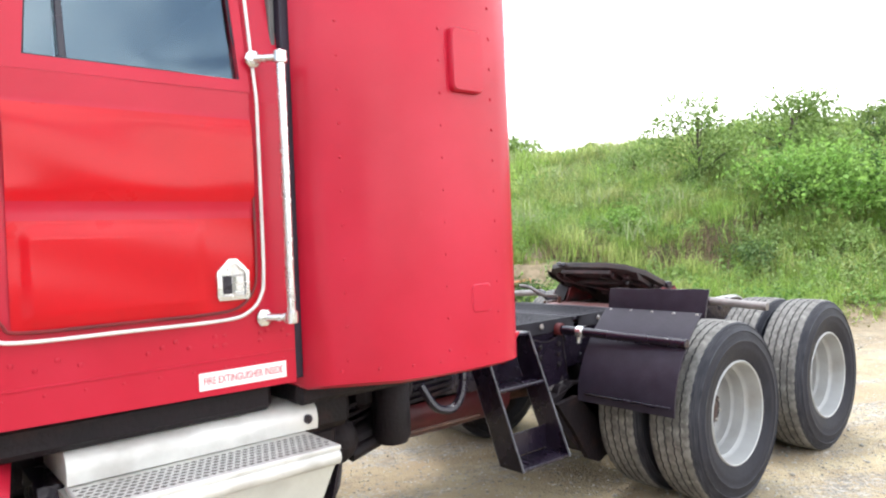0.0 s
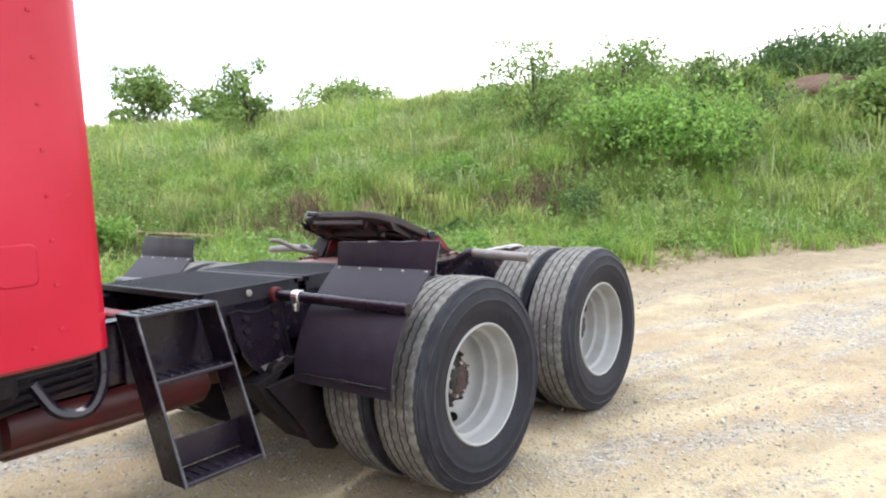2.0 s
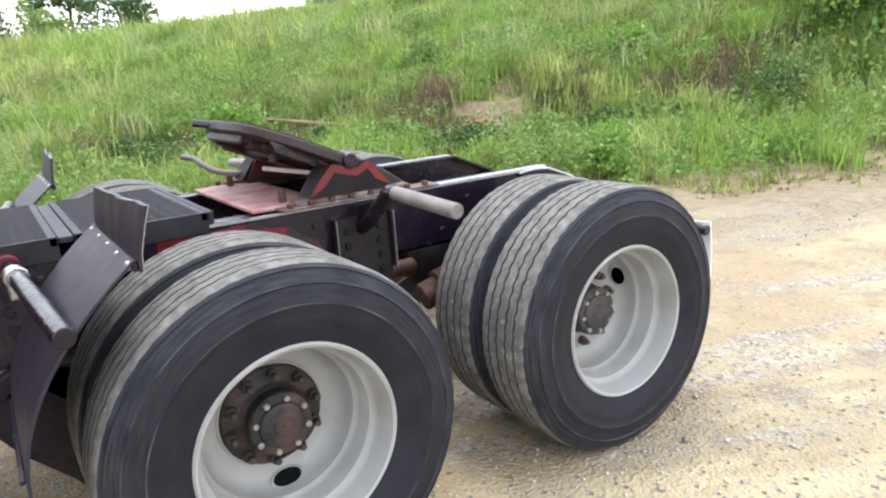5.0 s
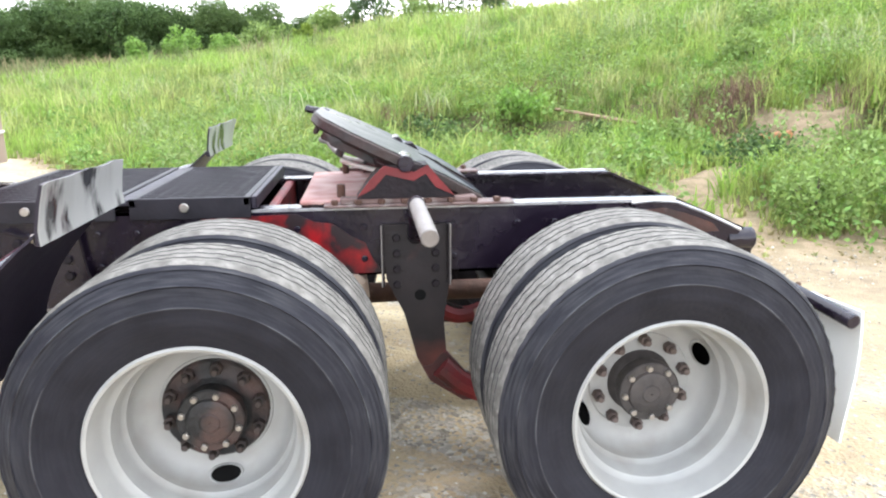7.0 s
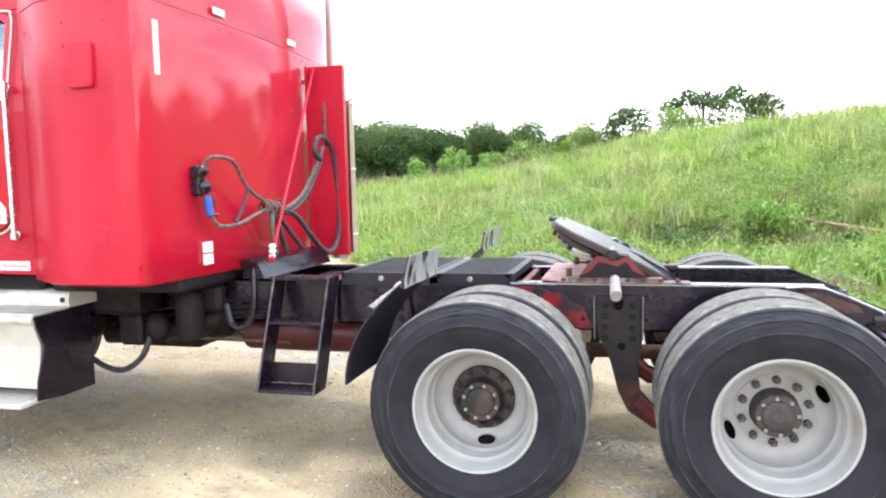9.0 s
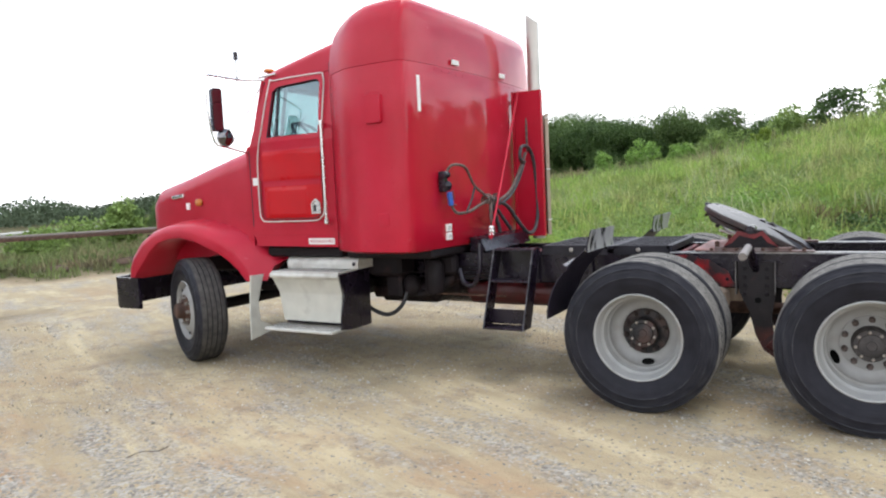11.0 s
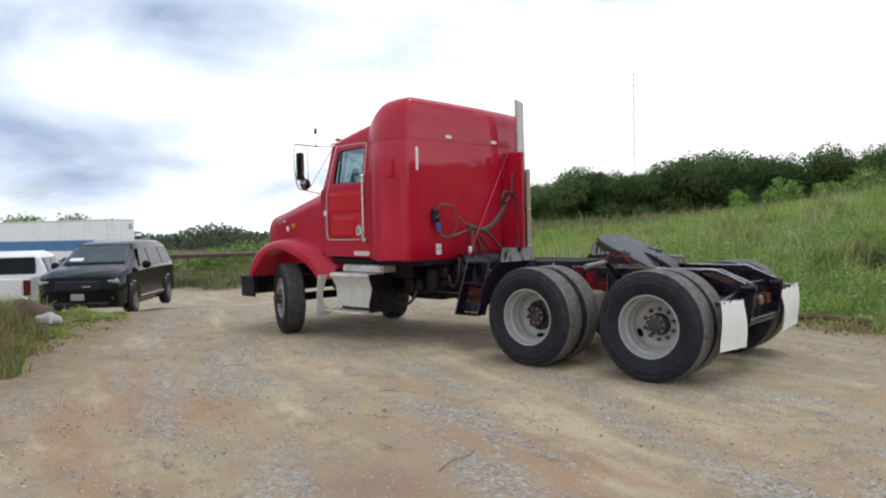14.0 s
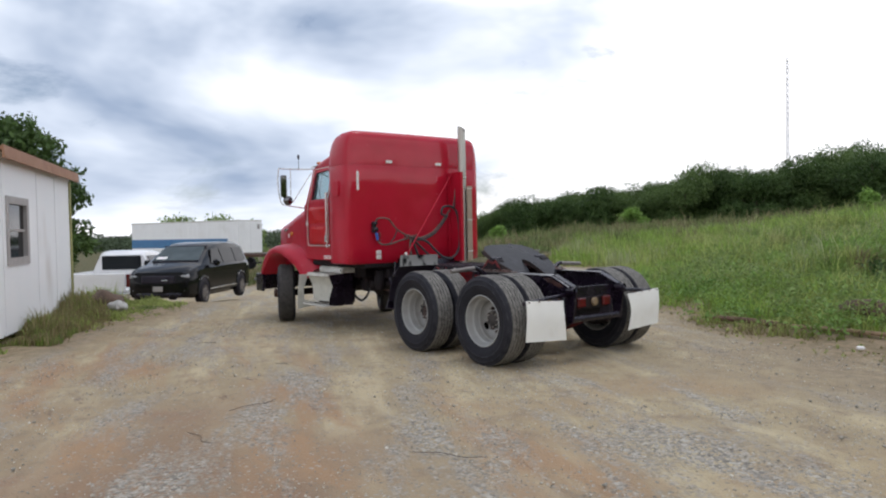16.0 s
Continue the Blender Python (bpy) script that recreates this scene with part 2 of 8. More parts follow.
GREYBAR = mat("grey lettering bars", (0.35, 0.33, 0.32), (0.40, 0.38, 0.36), 30.0, (0.5, 0.6))
BLUE = mat("blue gladhand", (0.02, 0.10, 0.42), (0.02, 0.08, 0.32), 30.0, (0.35, 0.5))
HOSE = mat("black hose wrap", (0.007, 0.007, 0.009), (0.055, 0.055, 0.062), 42.0, (0.4, 0.6), bump=0.7, bscale=70)
HOSE_TAN = mat("dusty brown air hose", (0.17, 0.115, 0.095), (0.04, 0.028, 0.028), 38.0, (0.5, 0.7), bump=0.5, bscale=90)
LAMP_RED = mat("red lamp lens", (0.12, 0.009, 0.011), (0.07, 0.008, 0.010), 40.0, (0.15, 0.25))
AMBER = mat("amber lamp lens", (0.55, 0.20, 0.04), (0.45, 0.15, 0.03), 40.0, (0.2, 0.3))
CREAM = mat("cream lamp lens", (0.24, 0.17, 0.10), (0.18, 0.13, 0.08), 40.0, (0.2, 0.3))
PLATE_TOP = mat("greasy worn fifth wheel plate", (0.007, 0.007, 0.010), (0.015, 0.015, 0.020), 6.0, (0.20, 0.42), metal=0.05, bump=0.2, bscale=24, c3=(0.035, 0.035, 0.043), s3=4.5, t3=(0.56, 0.74), spec=0.22)
# lighter than the black paint: rubbing and gloss highlight in one colour
RUBBED_HIGHLIGHT = mat("rubbed edge with painted highlight", (0.030, 0.028, 0.034), (0.085, 0.082, 0.09), 14.0, (0.25, 0.45), bump=0.15, bscale=60, c3=(0.20, 0.20, 0.21), s3=9.0, t3=(0.58, 0.7))
# pale colour for worn edges that also paints their bright highlight
WORN_HIGHLIGHT = mat("worn steel with painted highlight", (0.50, 0.50, 0.51), (0.34, 0.33, 0.33), 14.0, (0.25, 0.45), metal=0.6, bump=0.15, bscale=50, c3=(0.06, 0.05, 0.05), s3=9.0, t3=(0.6, 0.72))
PIPE_DULL = mat("dull worn tube steel", (0.17, 0.15, 0.14), (0.26, 0.24, 0.225), 12.0, (0.4, 0.6), metal=0.3, bump=0.2, bscale=50)
PLATE_EDGE = mat("rusty brown plate edge", (0.020, 0.013, 0.012), (0.038, 0.021, 0.018), 14.0, (0.45, 0.75), bump=0.5, bscale=50, c3=(0.015, 0.012, 0.012), s3=7.0)
SCUFF = mat("rust scraped black paint", (0.030, 0.014, 0.012), (0.075, 0.028, 0.02), 12.0, (0.3, 0.6), bump=0.3, bscale=50, c3=(0.22, 0.21, 0.22), s3=8.0, t3=(0.58, 0.7))
DECK = mat("worn black grating", (0.012, 0.011, 0.015), (0.024, 0.022, 0.028), 10.0, (0.42, 0.6), bump=0.1, bscale=60, spec=0.28)
HANGER = mat("grimy rust-streaked hanger", (0.010, 0.008, 0.010), (0.020, 0.015, 0.016), 9.0, (0.35, 0.65), bump=0.3, bscale=50, c3=(0.10, 0.028, 0.022), s3=4.0, t3=(0.52, 0.72), spec=0.35)
BROWN_RED = mat("dirty brown-red paint", (0.085, 0.016, 0.016), (0.035, 0.014, 0.014), 8.0, (0.4, 0.7), bump=0.2, bscale=40, c3=(0.16, 0.012, 0.014), s3=6.0, t3=(0.55, 0.7))
BASE_GREY = mat("dusty red-brown flange steel", (0.16, 0.10, 0.09), (0.06, 0.035, 0.032), 16.0, (0.4, 0.7), bump=0.4, bscale=60, c3=(0.30, 0.26, 0.245), s3=8.0, t3=(0.55, 0.68), c4=(0.25, 0.02, 0.02), s4=7.0, t4=(0.6, 0.7))
RIB_RED = mat("greasy red-brown casting", (0.055, 0.014, 0.014), (0.022, 0.012, 0.012), 11.0, (0.35, 0.7), bump=0.5, bscale=50, c3=(0.010, 0.008, 0.009), s3=6.0, t3=(0.45, 0.6))
PINKDUST = mat("faded pink primer steel", (0.45, 0.29, 0.26), (0.30, 0.12, 0.11), 9.0, (0.5, 0.8), bump=0.2, bscale=40)
DULL_ALU = mat("scuffed bright aluminium", (0.66, 0.66, 0.60), (0.57, 0.57, 0.52), 6.0, (0.35, 0.5), metal=0.25, bump=0.08, bscale=50, c3=(0.42, 0.41, 0.37), s3=5.0, t3=(0.60, 0.85))
CAB_GLASS = glass_mat("cab glass", (0.60, 0.71, 0.71), 0.13)
MIRROR = mat("mirror glass", (0.16, 0.16, 0.17), (0.16, 0.16, 0.17), 2.0, (0.02, 0.03), metal=1.0)
TRIM_IN = mat("grey cab interior", (0.10, 0.095, 0.09), (0.13, 0.125, 0.12), 10.0, (0.7, 0.9))
# c3 paints the sky's reflection on black rubber as silver-grey patches
FLAP = mat("creased rubber with painted sky sheen", (0.016, 0.016, 0.018), (0.030, 0.030, 0.032), 9.0, (0.10, 0.30), bump=0.25, bscale=14, c3=(0.30, 0.30, 0.295), s3=9.0, t3=(0.40, 0.50), spec=0.6, stretch=(1, 1, 0.45))


# ---- mesh building ----
class Shape:
    """Collects vertices and faces of one mesh."""

    def __init__(self):
        self.v, self.f = [], []

    def add(self, verts, faces, m=None):
        n = len(self.v)
        self.v += [tuple(m @ Vector(p)) if m else tuple(p) for p in verts]
        self.f += [tuple(i + n for i in q) for q in faces]
        return self

    def box(self, x0, y0, z0, x1, y1, z1, b=0.006, m=None):
        lo, hi = (min(x0, x1), min(y0, y1), min(z0, z1)), (max(x0, x1), max(y0, y1), max(z0, z1))
        b = min(b, 0.45 * min(h - l for l, h in zip(lo, hi)))
        bm = bmesh.new()
        for ax in range(3):
            for side in (0, 1):
                for s in ((0, 0), (0, 1), (1, 0), (1, 1)):
                    p, k = [0, 0, 0], 0
                    for a in range(3):
                        if a == ax:
                            p[a] = hi[a] if side else lo[a]
                        else:
                            p[a] = hi[a] - b if s[k] else lo[a] + b
                            k += 1
                    bm.verts.new(p)
        bmesh.ops.convex_hull(bm, input=bm.verts)
        bmesh.ops.dissolve_limit(bm, angle_limit=0.02, verts=bm.verts, edges=bm.edges)
        bm.verts.index_update()
        self.add([v.co[:] for v in bm.verts], [[v.index for v in f.verts] for f in bm.faces], m)
        bm.free()
        return self

    def loft(self, rings, cap=True, closed=True, m=None):
        n = len(rings[0])
        verts = [p for r in rings for p in r]
        faces = []
        for k in range(len(rings) - 1):
            for i in range(n if closed else n - 1):
                j = (i + 1) % n
                faces.append((k * n + i, k * n + j, (k + 1) * n + j, (k + 1) * n + i))
        if cap:
            faces.append(tuple(range(n))[::-1])
            faces.append(tuple(range((len(rings) - 1) * n, len(rings) * n)))
        return self.add(verts, faces, m)

    def rod(self, p0, p1, r, r1=None, n=16, b=0.003, m=None):
        p0, p1 = Vector(p0), Vector(p1)
        r1 = r if r1 is None else r1
        ax = (p1 - p0).normalized()
        u = ax.orthogonal().normalized()
        w = ax.cross(u)
        b = min(b, r * 0.4, r1 * 0.4, (p1 - p0).length * 0.3)
        rings = []
        for c, rr in ((p0, r - b), (p0 + ax * b, r), (p1 - ax * b, r1), (p1, r1 - b)):
            rings.append([c + (u * math.cos(2 * math.pi * i / n) + w * math.sin(2 * math.pi * i / n)) * rr for i in range(n)])
        return self.loft(rings, m=m)

    def tube(self, pts, r, n=8, smooth=6, m=None):
        pts = [Vector(p) for p in pts]
        if smooth and len(pts) > 2:
            ext = [2 * pts[0] - pts[1]] + pts + [2 * pts[-1] - pts[-2]]
            line = []
            for k in range(1, len(ext) - 2):
                a, b, c, d = ext[k - 1:k + 3]
                for s in range(smooth):
                    t = s / smooth
                    line.append(0.5 * (2 * b + (c - a) * t + (2 * a - 5 * b + 4 * c - d) * t * t + (3 * b - a - 3 * c + d) * t ** 3))
            line.append(pts[-1])
            pts = line
        u = (pts[1] - pts[0]).orthogonal().normalized()
        rings = []
        for k, p in enumerate(pts):
            ax = (pts[min(k + 1, len(pts) - 1)] - pts[max(k - 1, 0)]).normalized()
            u = (u - ax * u.dot(ax)).normalized()
            w = ax.cross(u)
            rings.append([p + (u * math.cos(2 * math.pi * i / n) + w * math.sin(2 * math.pi * i / n)) * r for i in range(n)])
        return self.loft(rings, m=m)

    def lathe(self, prof, seg=48, zig=None, m=None):
        """Turns (radius, y) round the y axis. zig: y offset by profile index and segment."""
        rings = []
        for s in range(seg):
            a = 2 * math.pi * s / seg
            rings.append([(r * math.cos(a), y + (zig(k, s) if zig else 0), r * math.sin(a)) for k, (r, y) in enumerate(prof)])
        n = len(prof)
        verts = [p for r in rings for p in r]
        faces = [(s * n + k, s * n + k + 1, ((s + 1) % seg) * n + k + 1, ((s + 1) % seg) * n + k) for s in range(seg) for k in range(n - 1)]
        return self.add(verts, faces, m)

    def prism(self, outline, axis, a0, a1, m=None):
        """Extrudes a 2D outline along an axis: 'x' takes (y, z), 'y' takes (x, z), 'z' takes (x, y)."""
        place = {"x": lambda p, a: (a, p[0], p[1]), "y": lambda p, a: (p[0], a, p[1]), "z": lambda p, a: (p[0], p[1], a)}[axis]
        return self.loft([[place(p, a0) for p in outline], [place(p, a1) for p in outline]], m=m)

    def sheet(self, outline, holes, axis, a0, a1, m=None):
        """An extruded outline with holes through it."""
        bm = bmesh.new()
        edges = []
        for loop in (outline, *holes):
            vs = [bm.verts.new((p[0], p[1], 0)) for p in loop]
            edges += [bm.edges.new((vs[i], vs[(i + 1) % len(vs)])) for i in range(len(vs))]
        bmesh.ops.triangle_fill(bm, use_beauty=True, edges=edges)
        bm.verts.index_update()
        flat = [v.co[:2] for v in bm.verts]
        tris = [[v.index for v in f.verts] for f in bm.faces]
        bm.free()
        place = {"x": lambda p, a: (a, p[0], p[1]), "y": lambda p, a: (p[0], a, p[1]), "z": lambda p, a: (p[0], p[1], a)}[axis]
        n = len(flat)
        verts = [place(p, a0) for p in flat] + [place(p, a1) for p in flat]
        faces = [tuple(t) for t in tris] + [tuple(i + n for i in reversed(t)) for t in tris]
        k = 0
        for loop in (outline, *holes):
            c = len(loop)
            faces += [(k + i, k + (i + 1) % c, n + k + (i + 1) % c, n + k + i) for i in range(c)]
            k += c
        return self.add(verts, faces, m)

    def blob(self, c, r, n=6, m=None):
        rings = []
        for k in range(1, n):
            a = math.pi * k / n
            rings.append([(c[0] + r[0] * math.sin(a) * math.cos(2 * math.pi * i / (2 * n)), c[1] + r[1] * math.sin(a) * math.sin(2 * math.pi * i / (2 * n)), c[2] + r[2] * math.cos(a)) for i in range(2 * n)])
        return self.loft(rings, m=m)

    def mesh(self, name, angle=35):
        me = bpy.data.meshes.new(name)
        me.from_pydata(self.v, [], self.f)
        bm = bmesh.new()
        bm.from_mesh(me)
        bmesh.ops.recalc_face_normals(bm, faces=bm.faces)
        bm.to_mesh(me)
        bm.free()
        me.shade_smooth()
        me.set_sharp_from_angle(angle=radians(angle))
        return me


def part(name, shape, material, parent=None, label="", at=None, angle=35):
    """Links a Shape (or a mesh) as one object, under a thing or part where given."""
    me = shape.mesh(name, angle) if isinstance(shape, Shape) else shape
    if material and not me.materials:
        me.materials.append(material)
    ob = new(name, me)
    ob.parent = parent
    if at:
        ob.matrix_basis = at
    return tagged(ob, label)


def thing(name, label, category, group="", kind="", at=None):
    ob = new(name)
    if at:
        ob.matrix_basis = at
    return tagged(ob, label, category, group, kind)


def rounded(x0, z0, x1, z1, r, n=5):
    """A rectangle with rounded corners, as an outline."""
    out = []
    for cx, cz, a in ((x1 - r, z1 - r, 0), (x0 + r, z1 - r, 90), (x0 + r, z0 + r, 180), (x1 - r, z0 + r, 270)):
        for k in range(n + 1):
            t = radians(a + 90 * k / n)
            out.append((cx + r * math.cos(t), cz + r * math.sin(t)))
    return out


def repeat(name, me, material, parent, places):
    """The same small mesh as one part at each place."""
    me = me.mesh(name) if isinstance(me, Shape) else me
    if not me.materials:
        me.materials.append(material)
    for m in places:
        part(name, me, None, parent, at=m if isinstance(m, Matrix) else Matrix.Translation(m))


# ---- ground ----
AZ = (-180, -130, -105, -80, -60, -50, -40, -32, -25, -15, 0, 15, 35, 65, 84, 97, 120, 150, 180)
EDGE_R = (60, 60, 34, 27, 25, 23, 22, 18, 11.5, 7.6, 6.0, 5.4, 5.3, 7.2, 9.6, 15, 30, 60, 60)
RIDGE_R = (200, 200, 200, 200, 200, 140, 100, 85, 80, 70, 60, 52, 42, 31, 28, 30, 60, 100, 200)
RIDGE_EL = (-0.43, -0.43, -0.43, -0.43, -0.43, -0.4, 0.1, 0.2, 0.35, 0.95, 2.6, 3.7, 4.7, 7.0, 6.2, 6.0, 4.0, 1.0, 0)
EYE = 1.5


def smooth(lo, hi, x):
    t = np.clip((x - lo) / (hi - lo), 0, 1)
    return t * t * (3 - 2 * t)


def polar(x, y):
    return np.degrees(np.arctan2(x, y + 2.0)), np.hypot(x, y + 2.0)


def verge(x, y):
    """How far a place lies inside the grass, in metres."""
    az, r = polar(x, y)
    wave = 0.35 * np.sin(x * 1.3 + 0.7 * np.sin(y * 0.9)) + 0.25 * np.sin(y * 1.9 + x * 0.6)
    far = r - np.interp(az, AZ, EDGE_R) + wave * np.clip(r / 9, 0.6, 3)
    yard = np.minimum((x + 4.6) * -0.62 + (y + 5.2) * -0.79, x + 11.5) + 0.5 * wave
    return np.maximum(far, yard)


def height(x, y):
    az, r = polar(x, y)
    edge, ridge = np.interp(az, AZ, EDGE_R), np.interp(az, AZ, RIDGE_R)
    top = EYE + ridge * np.tan(np.radians(np.interp(az, AZ, RIDGE_EL)))
    t = (r - edge) / (ridge - edge)
    rise = np.interp(t, (0, 0.12, 0.35, 0.6, 1.0, 1.6, 4.0), (0, 0.06, 0.45, 0.76, 1.0, 1.0, 0.85))
    lump = np.sin(x * 0.55 + 1.3 * np.sin(y * 0.31)) * np.sin(y * 0.47 + np.sin(x * 0.37)) * 0.22 + np.sin(x * 1.3 + y * 0.7) * np.sin(y * 1.6 - x * 0.4) * 0.08
    bank = 0.42 * smooth(0.0, 0.5, r - edge - 5.2 - 0.9 * np.sin(az * 0.11) - 0.4 * np.sin(az * 0.31)) * smooth(-8, 4, az) * smooth(75, 60, az)
    mounds = 0.13 * np.sin(x * 3.1 + 1.7 * np.sin(y * 2.0)) * np.sin(y * 3.4 + 1.3 * np.sin(x * 2.3)) * smooth(0.6, 2.6, r - edge) * smooth(40, 20, r)
    hill = mounds + bank + top * rise + lump * smooth(1.0, 6.0, r - edge) * smooth(-45, -20, az)
    fall = np.interp(r, (9, 14, 17, 30, 100), (0, -0.42, -0.78, -0.98, -3.4)) * smooth(-44, -60, az) * smooth(-170, -120, az)
    dip = -0.04 * smooth(-3.9, -4.8, x) * smooth(-9.0, -6.5, x) * smooth(-5.0, -3.0, y) * smooth(4.0, 2.5, y)
    mound = 0.32 * smooth(0.0, 3.0, np.minimum((x + 4.6) * -0.62 + (y + 5.2) * -0.79, x + 11.5))
    flat = smooth(-0.2, 0.8, r - edge)
    return hill * flat + fall * (1 - smooth(-60, -30, az) * flat) + mound + dip


def bare(x, y):
    """True on the broken face of the bank."""
    az, r = polar(x, y)
    d = r - np.interp(az, AZ, EDGE_R) - 5.2 - 0.9 * np.sin(az * 0.11) - 0.4 * np.sin(az * 0.31)
    return (d > -0.15) & (d < 0.5) & (az > -2) & (az < 68) & (np.sin(az * 0.9) + np.sin(az * 0.37 + 1) > -0.3)


def clearing(x, y):
    """How open the sandy clearing in the weeds is, 0 to 1."""
    out = 0.0
    for ax, ay, bx, by, w in ((2.75, 2.7, 3.35, 4.4, 0.50), (3.3, 4.4, 5.3, 6.0, 0.60), (5.2, 5.3, 6.6, 4.9, 0.40), (5.9, 5.9, 6.4, 6.6, 0.35)):
        t = np.clip(((x - ax) * (bx - ax) + (y - ay) * (by - ay)) / ((bx - ax) ** 2 + (by - ay) ** 2), 0, 1)
        d = np.hypot(x - ax - t * (bx - ax), y - ay - t * (by - ay)) + 0.15 * np.sin(x * 5 + 2 * np.sin(y * 4))
        out = np.maximum(out, smooth(w + 0.15, w - 0.25, d))
    return out


def height1(x, y):
    return float(height(np.array([x]), np.array([y]))[0])


def ground_mat():
    """Tan dirt with grey gravel, and soil under the grass by the mesh's own 'verge' attribute."""
    m = bpy.data.materials.new("gravel and dirt")
    m.use_nodes = True
    t = m.node_tree
    b = t.nodes["Principled BSDF"]
    ln = t.links
    tc = t.nodes.new("ShaderNodeTexCoord")

    def noise_node(s, d=8.0, stretch=None, rough=0.55):
        n = t.nodes.new("ShaderNodeTexNoise")
        n.inputs["Scale"].default_value, n.inputs["Detail"].default_value, n.inputs["Roughness"].default_value = s, d, rough
        src = tc.outputs["Object"]
        if stretch:
            for key, value in (("Rotation", (0, 0, radians(stretch[1]))), ("Scale", stretch[0])):
                mp = t.nodes.new("ShaderNodeMapping")
                mp.inputs[key].default_value = value
                ln.new(src, mp.inputs["Vector"])
                src = mp.outputs["Vector"]
        ln.new(src, n.inputs["Vector"])
        return n.outputs["Fac"]

    def ramp(fac, lo, hi):
        n = t.nodes.new("ShaderNodeMapRange")
        n.inputs["From Min"].default_value, n.inputs["From Max"].default_value = lo, hi
        ln.new(fac, n.inputs["Value"])
        return n.outputs["Result"]

    def mix(fac, a, bb):
        n = t.nodes.new("ShaderNodeMix")
        n.data_type = "RGBA"
        ln.new(fac, n.inputs["Factor"])
        for v, key in ((a, "A"), (bb, "B")):
            if isinstance(v, tuple):
                n.inputs[key].default_value = (*v, 1)
            else:
                ln.new(v, n.inputs[key])
        return n.outputs["Result"]

    def mul(a, bb):
        n = t.nodes.new("ShaderNodeMath")
        n.operation = "MULTIPLY"
        ln.new(a, n.inputs[0])
        ln.new(bb, n.inputs[1])
        return n.outputs[0]

    dirt = mix(ramp(noise_node(2.2), 0.3, 0.7), (0.43, 0.352, 0.222), (0.33, 0.268, 0.175))
    dirt = mix(ramp(noise_node(1.0, 9, ((0.26, 1.7, 1), 24), 0.66), 0.48, 0.60), dirt, (0.50, 0.42, 0.272))
    dirt = mix(ramp(noise_node(0.55, 9), 0.50, 0.68), dirt, (0.365, 0.272, 0.168))
    place = t.nodes.new("ShaderNodeSeparateXYZ")
    ln.new(tc.outputs["Object"], place.inputs["Vector"])
    south = mul(ramp(place.outputs["Y"], -2.2, -4.6), ramp(place.outputs["X"], -3.0, 2.0))
    dirt = mix(mul(south, ramp(noise_node(0.5, 8), 0.30, 0.56)), dirt, (0.275, 0.188, 0.125))
    dirt = mix(mul(south, ramp(noise_node(0.42, 6), 0.53, 0.66)), dirt, (0.285, 0.172, 0.118))
    yard = ramp(place.outputs["Y"], -1.6, -3.2)
    dirt = mix(mul(yard, ramp(noise_node(0.8, 9, ((0.40, 1.5, 1), 12), 0.62), 0.50, 0.60)), dirt, (0.36, 0.235, 0.140))
    dirt = mix(ramp(noise_node(2.6, 10, None, 0.72), 0.52, 0.66), dirt, (0.27, 0.21, 0.145))
    dirt = mix(mul(yard, ramp(noise_node(1.9, 10, ((0.45, 2.0, 1), 12), 0.70), 0.60, 0.66)), dirt, (0.19, 0.135, 0.098))
    vor = t.nodes.new("ShaderNodeTexVoronoi")
    vor.inputs["Scale"].default_value = 62
    ln.new(tc.outputs["Object"], vor.inputs["Vector"])
    sep = t.nodes.new("ShaderNodeSeparateColor")
    ln.new(vor.outputs["Color"], sep.inputs["Color"])
    stone = mix(sep.outputs["Red"], (0.17, 0.155, 0.13), (0.44, 0.405, 0.345))
    patch = ramp(noise_node(0.85, 10, ((0.38, 1.6, 1), 24), 0.70), 0.495, 0.60)
    speck = ramp(sep.outputs["Green"], 0.3, 0.5)
    gravel = mix(mul(patch, speck), dirt, stone)
    vor2 = t.nodes.new("ShaderNodeTexVoronoi")
    vor2.inputs["Scale"].default_value = 34
    ln.new(tc.outputs["Object"], vor2.inputs["Vector"])
    sep2 = t.nodes.new("ShaderNodeSeparateColor")
    ln.new(vor2.outputs["Color"], sep2.inputs["Color"])
    big_stone = mix(sep2.outputs["Red"], (0.18, 0.165, 0.14), (0.46, 0.425, 0.365))
    gravel = mix(mul(patch, ramp(sep2.outputs["Green"], 0.55, 0.62)), gravel, big_stone)
    loose = ramp(sep.outputs["Blue"], 0.92, 0.95)
    gravel = mix(loose, gravel, stone)
    soil = mix(ramp(noise_node(3.0), 0.35, 0.7), (0.07, 0.085, 0.03), (0.15, 0.11, 0.065))
    straw = mix(ramp(noise_node(6.0), 0.4, 0.6), (0.31, 0.235, 0.155), (0.20, 0.16, 0.095))
    at = t.nodes.new("ShaderNodeAttribute")
    at.attribute_name = "verge"
    worn = mix(ramp(noise_node(7.0, 8, None, 0.7), 0.40, 0.62), (0.335, 0.265, 0.175), (0.225, 0.18, 0.125))
    gravel = mix(mul(mul(ramp(at.outputs["Fac"], -0.80, -0.10), ramp(place.outputs["X"], 0.5, 3.0)), ramp(noise_node(1.6, 9), 0.25, 0.5)), gravel, worn)
    col = mix(ramp(at.outputs["Fac"], 0.05, 0.42), gravel, straw)
    col = mix(ramp(at.outputs["Fac"], 0.62, 1.0), col, soil)
    ln.new(col, b.inputs["Base Color"])
    b.inputs["Roughness"].default_value = 0.92
    b.inputs["Specular IOR Level"].default_value = 0.2
    bp = t.nodes.new("ShaderNodeBump")
    bp.inputs["Strength"].default_value, bp.inputs["Distance"].default_value = 0.9, 0.012
    h = t.nodes.new("ShaderNodeMath")
    h.operation = "ADD"
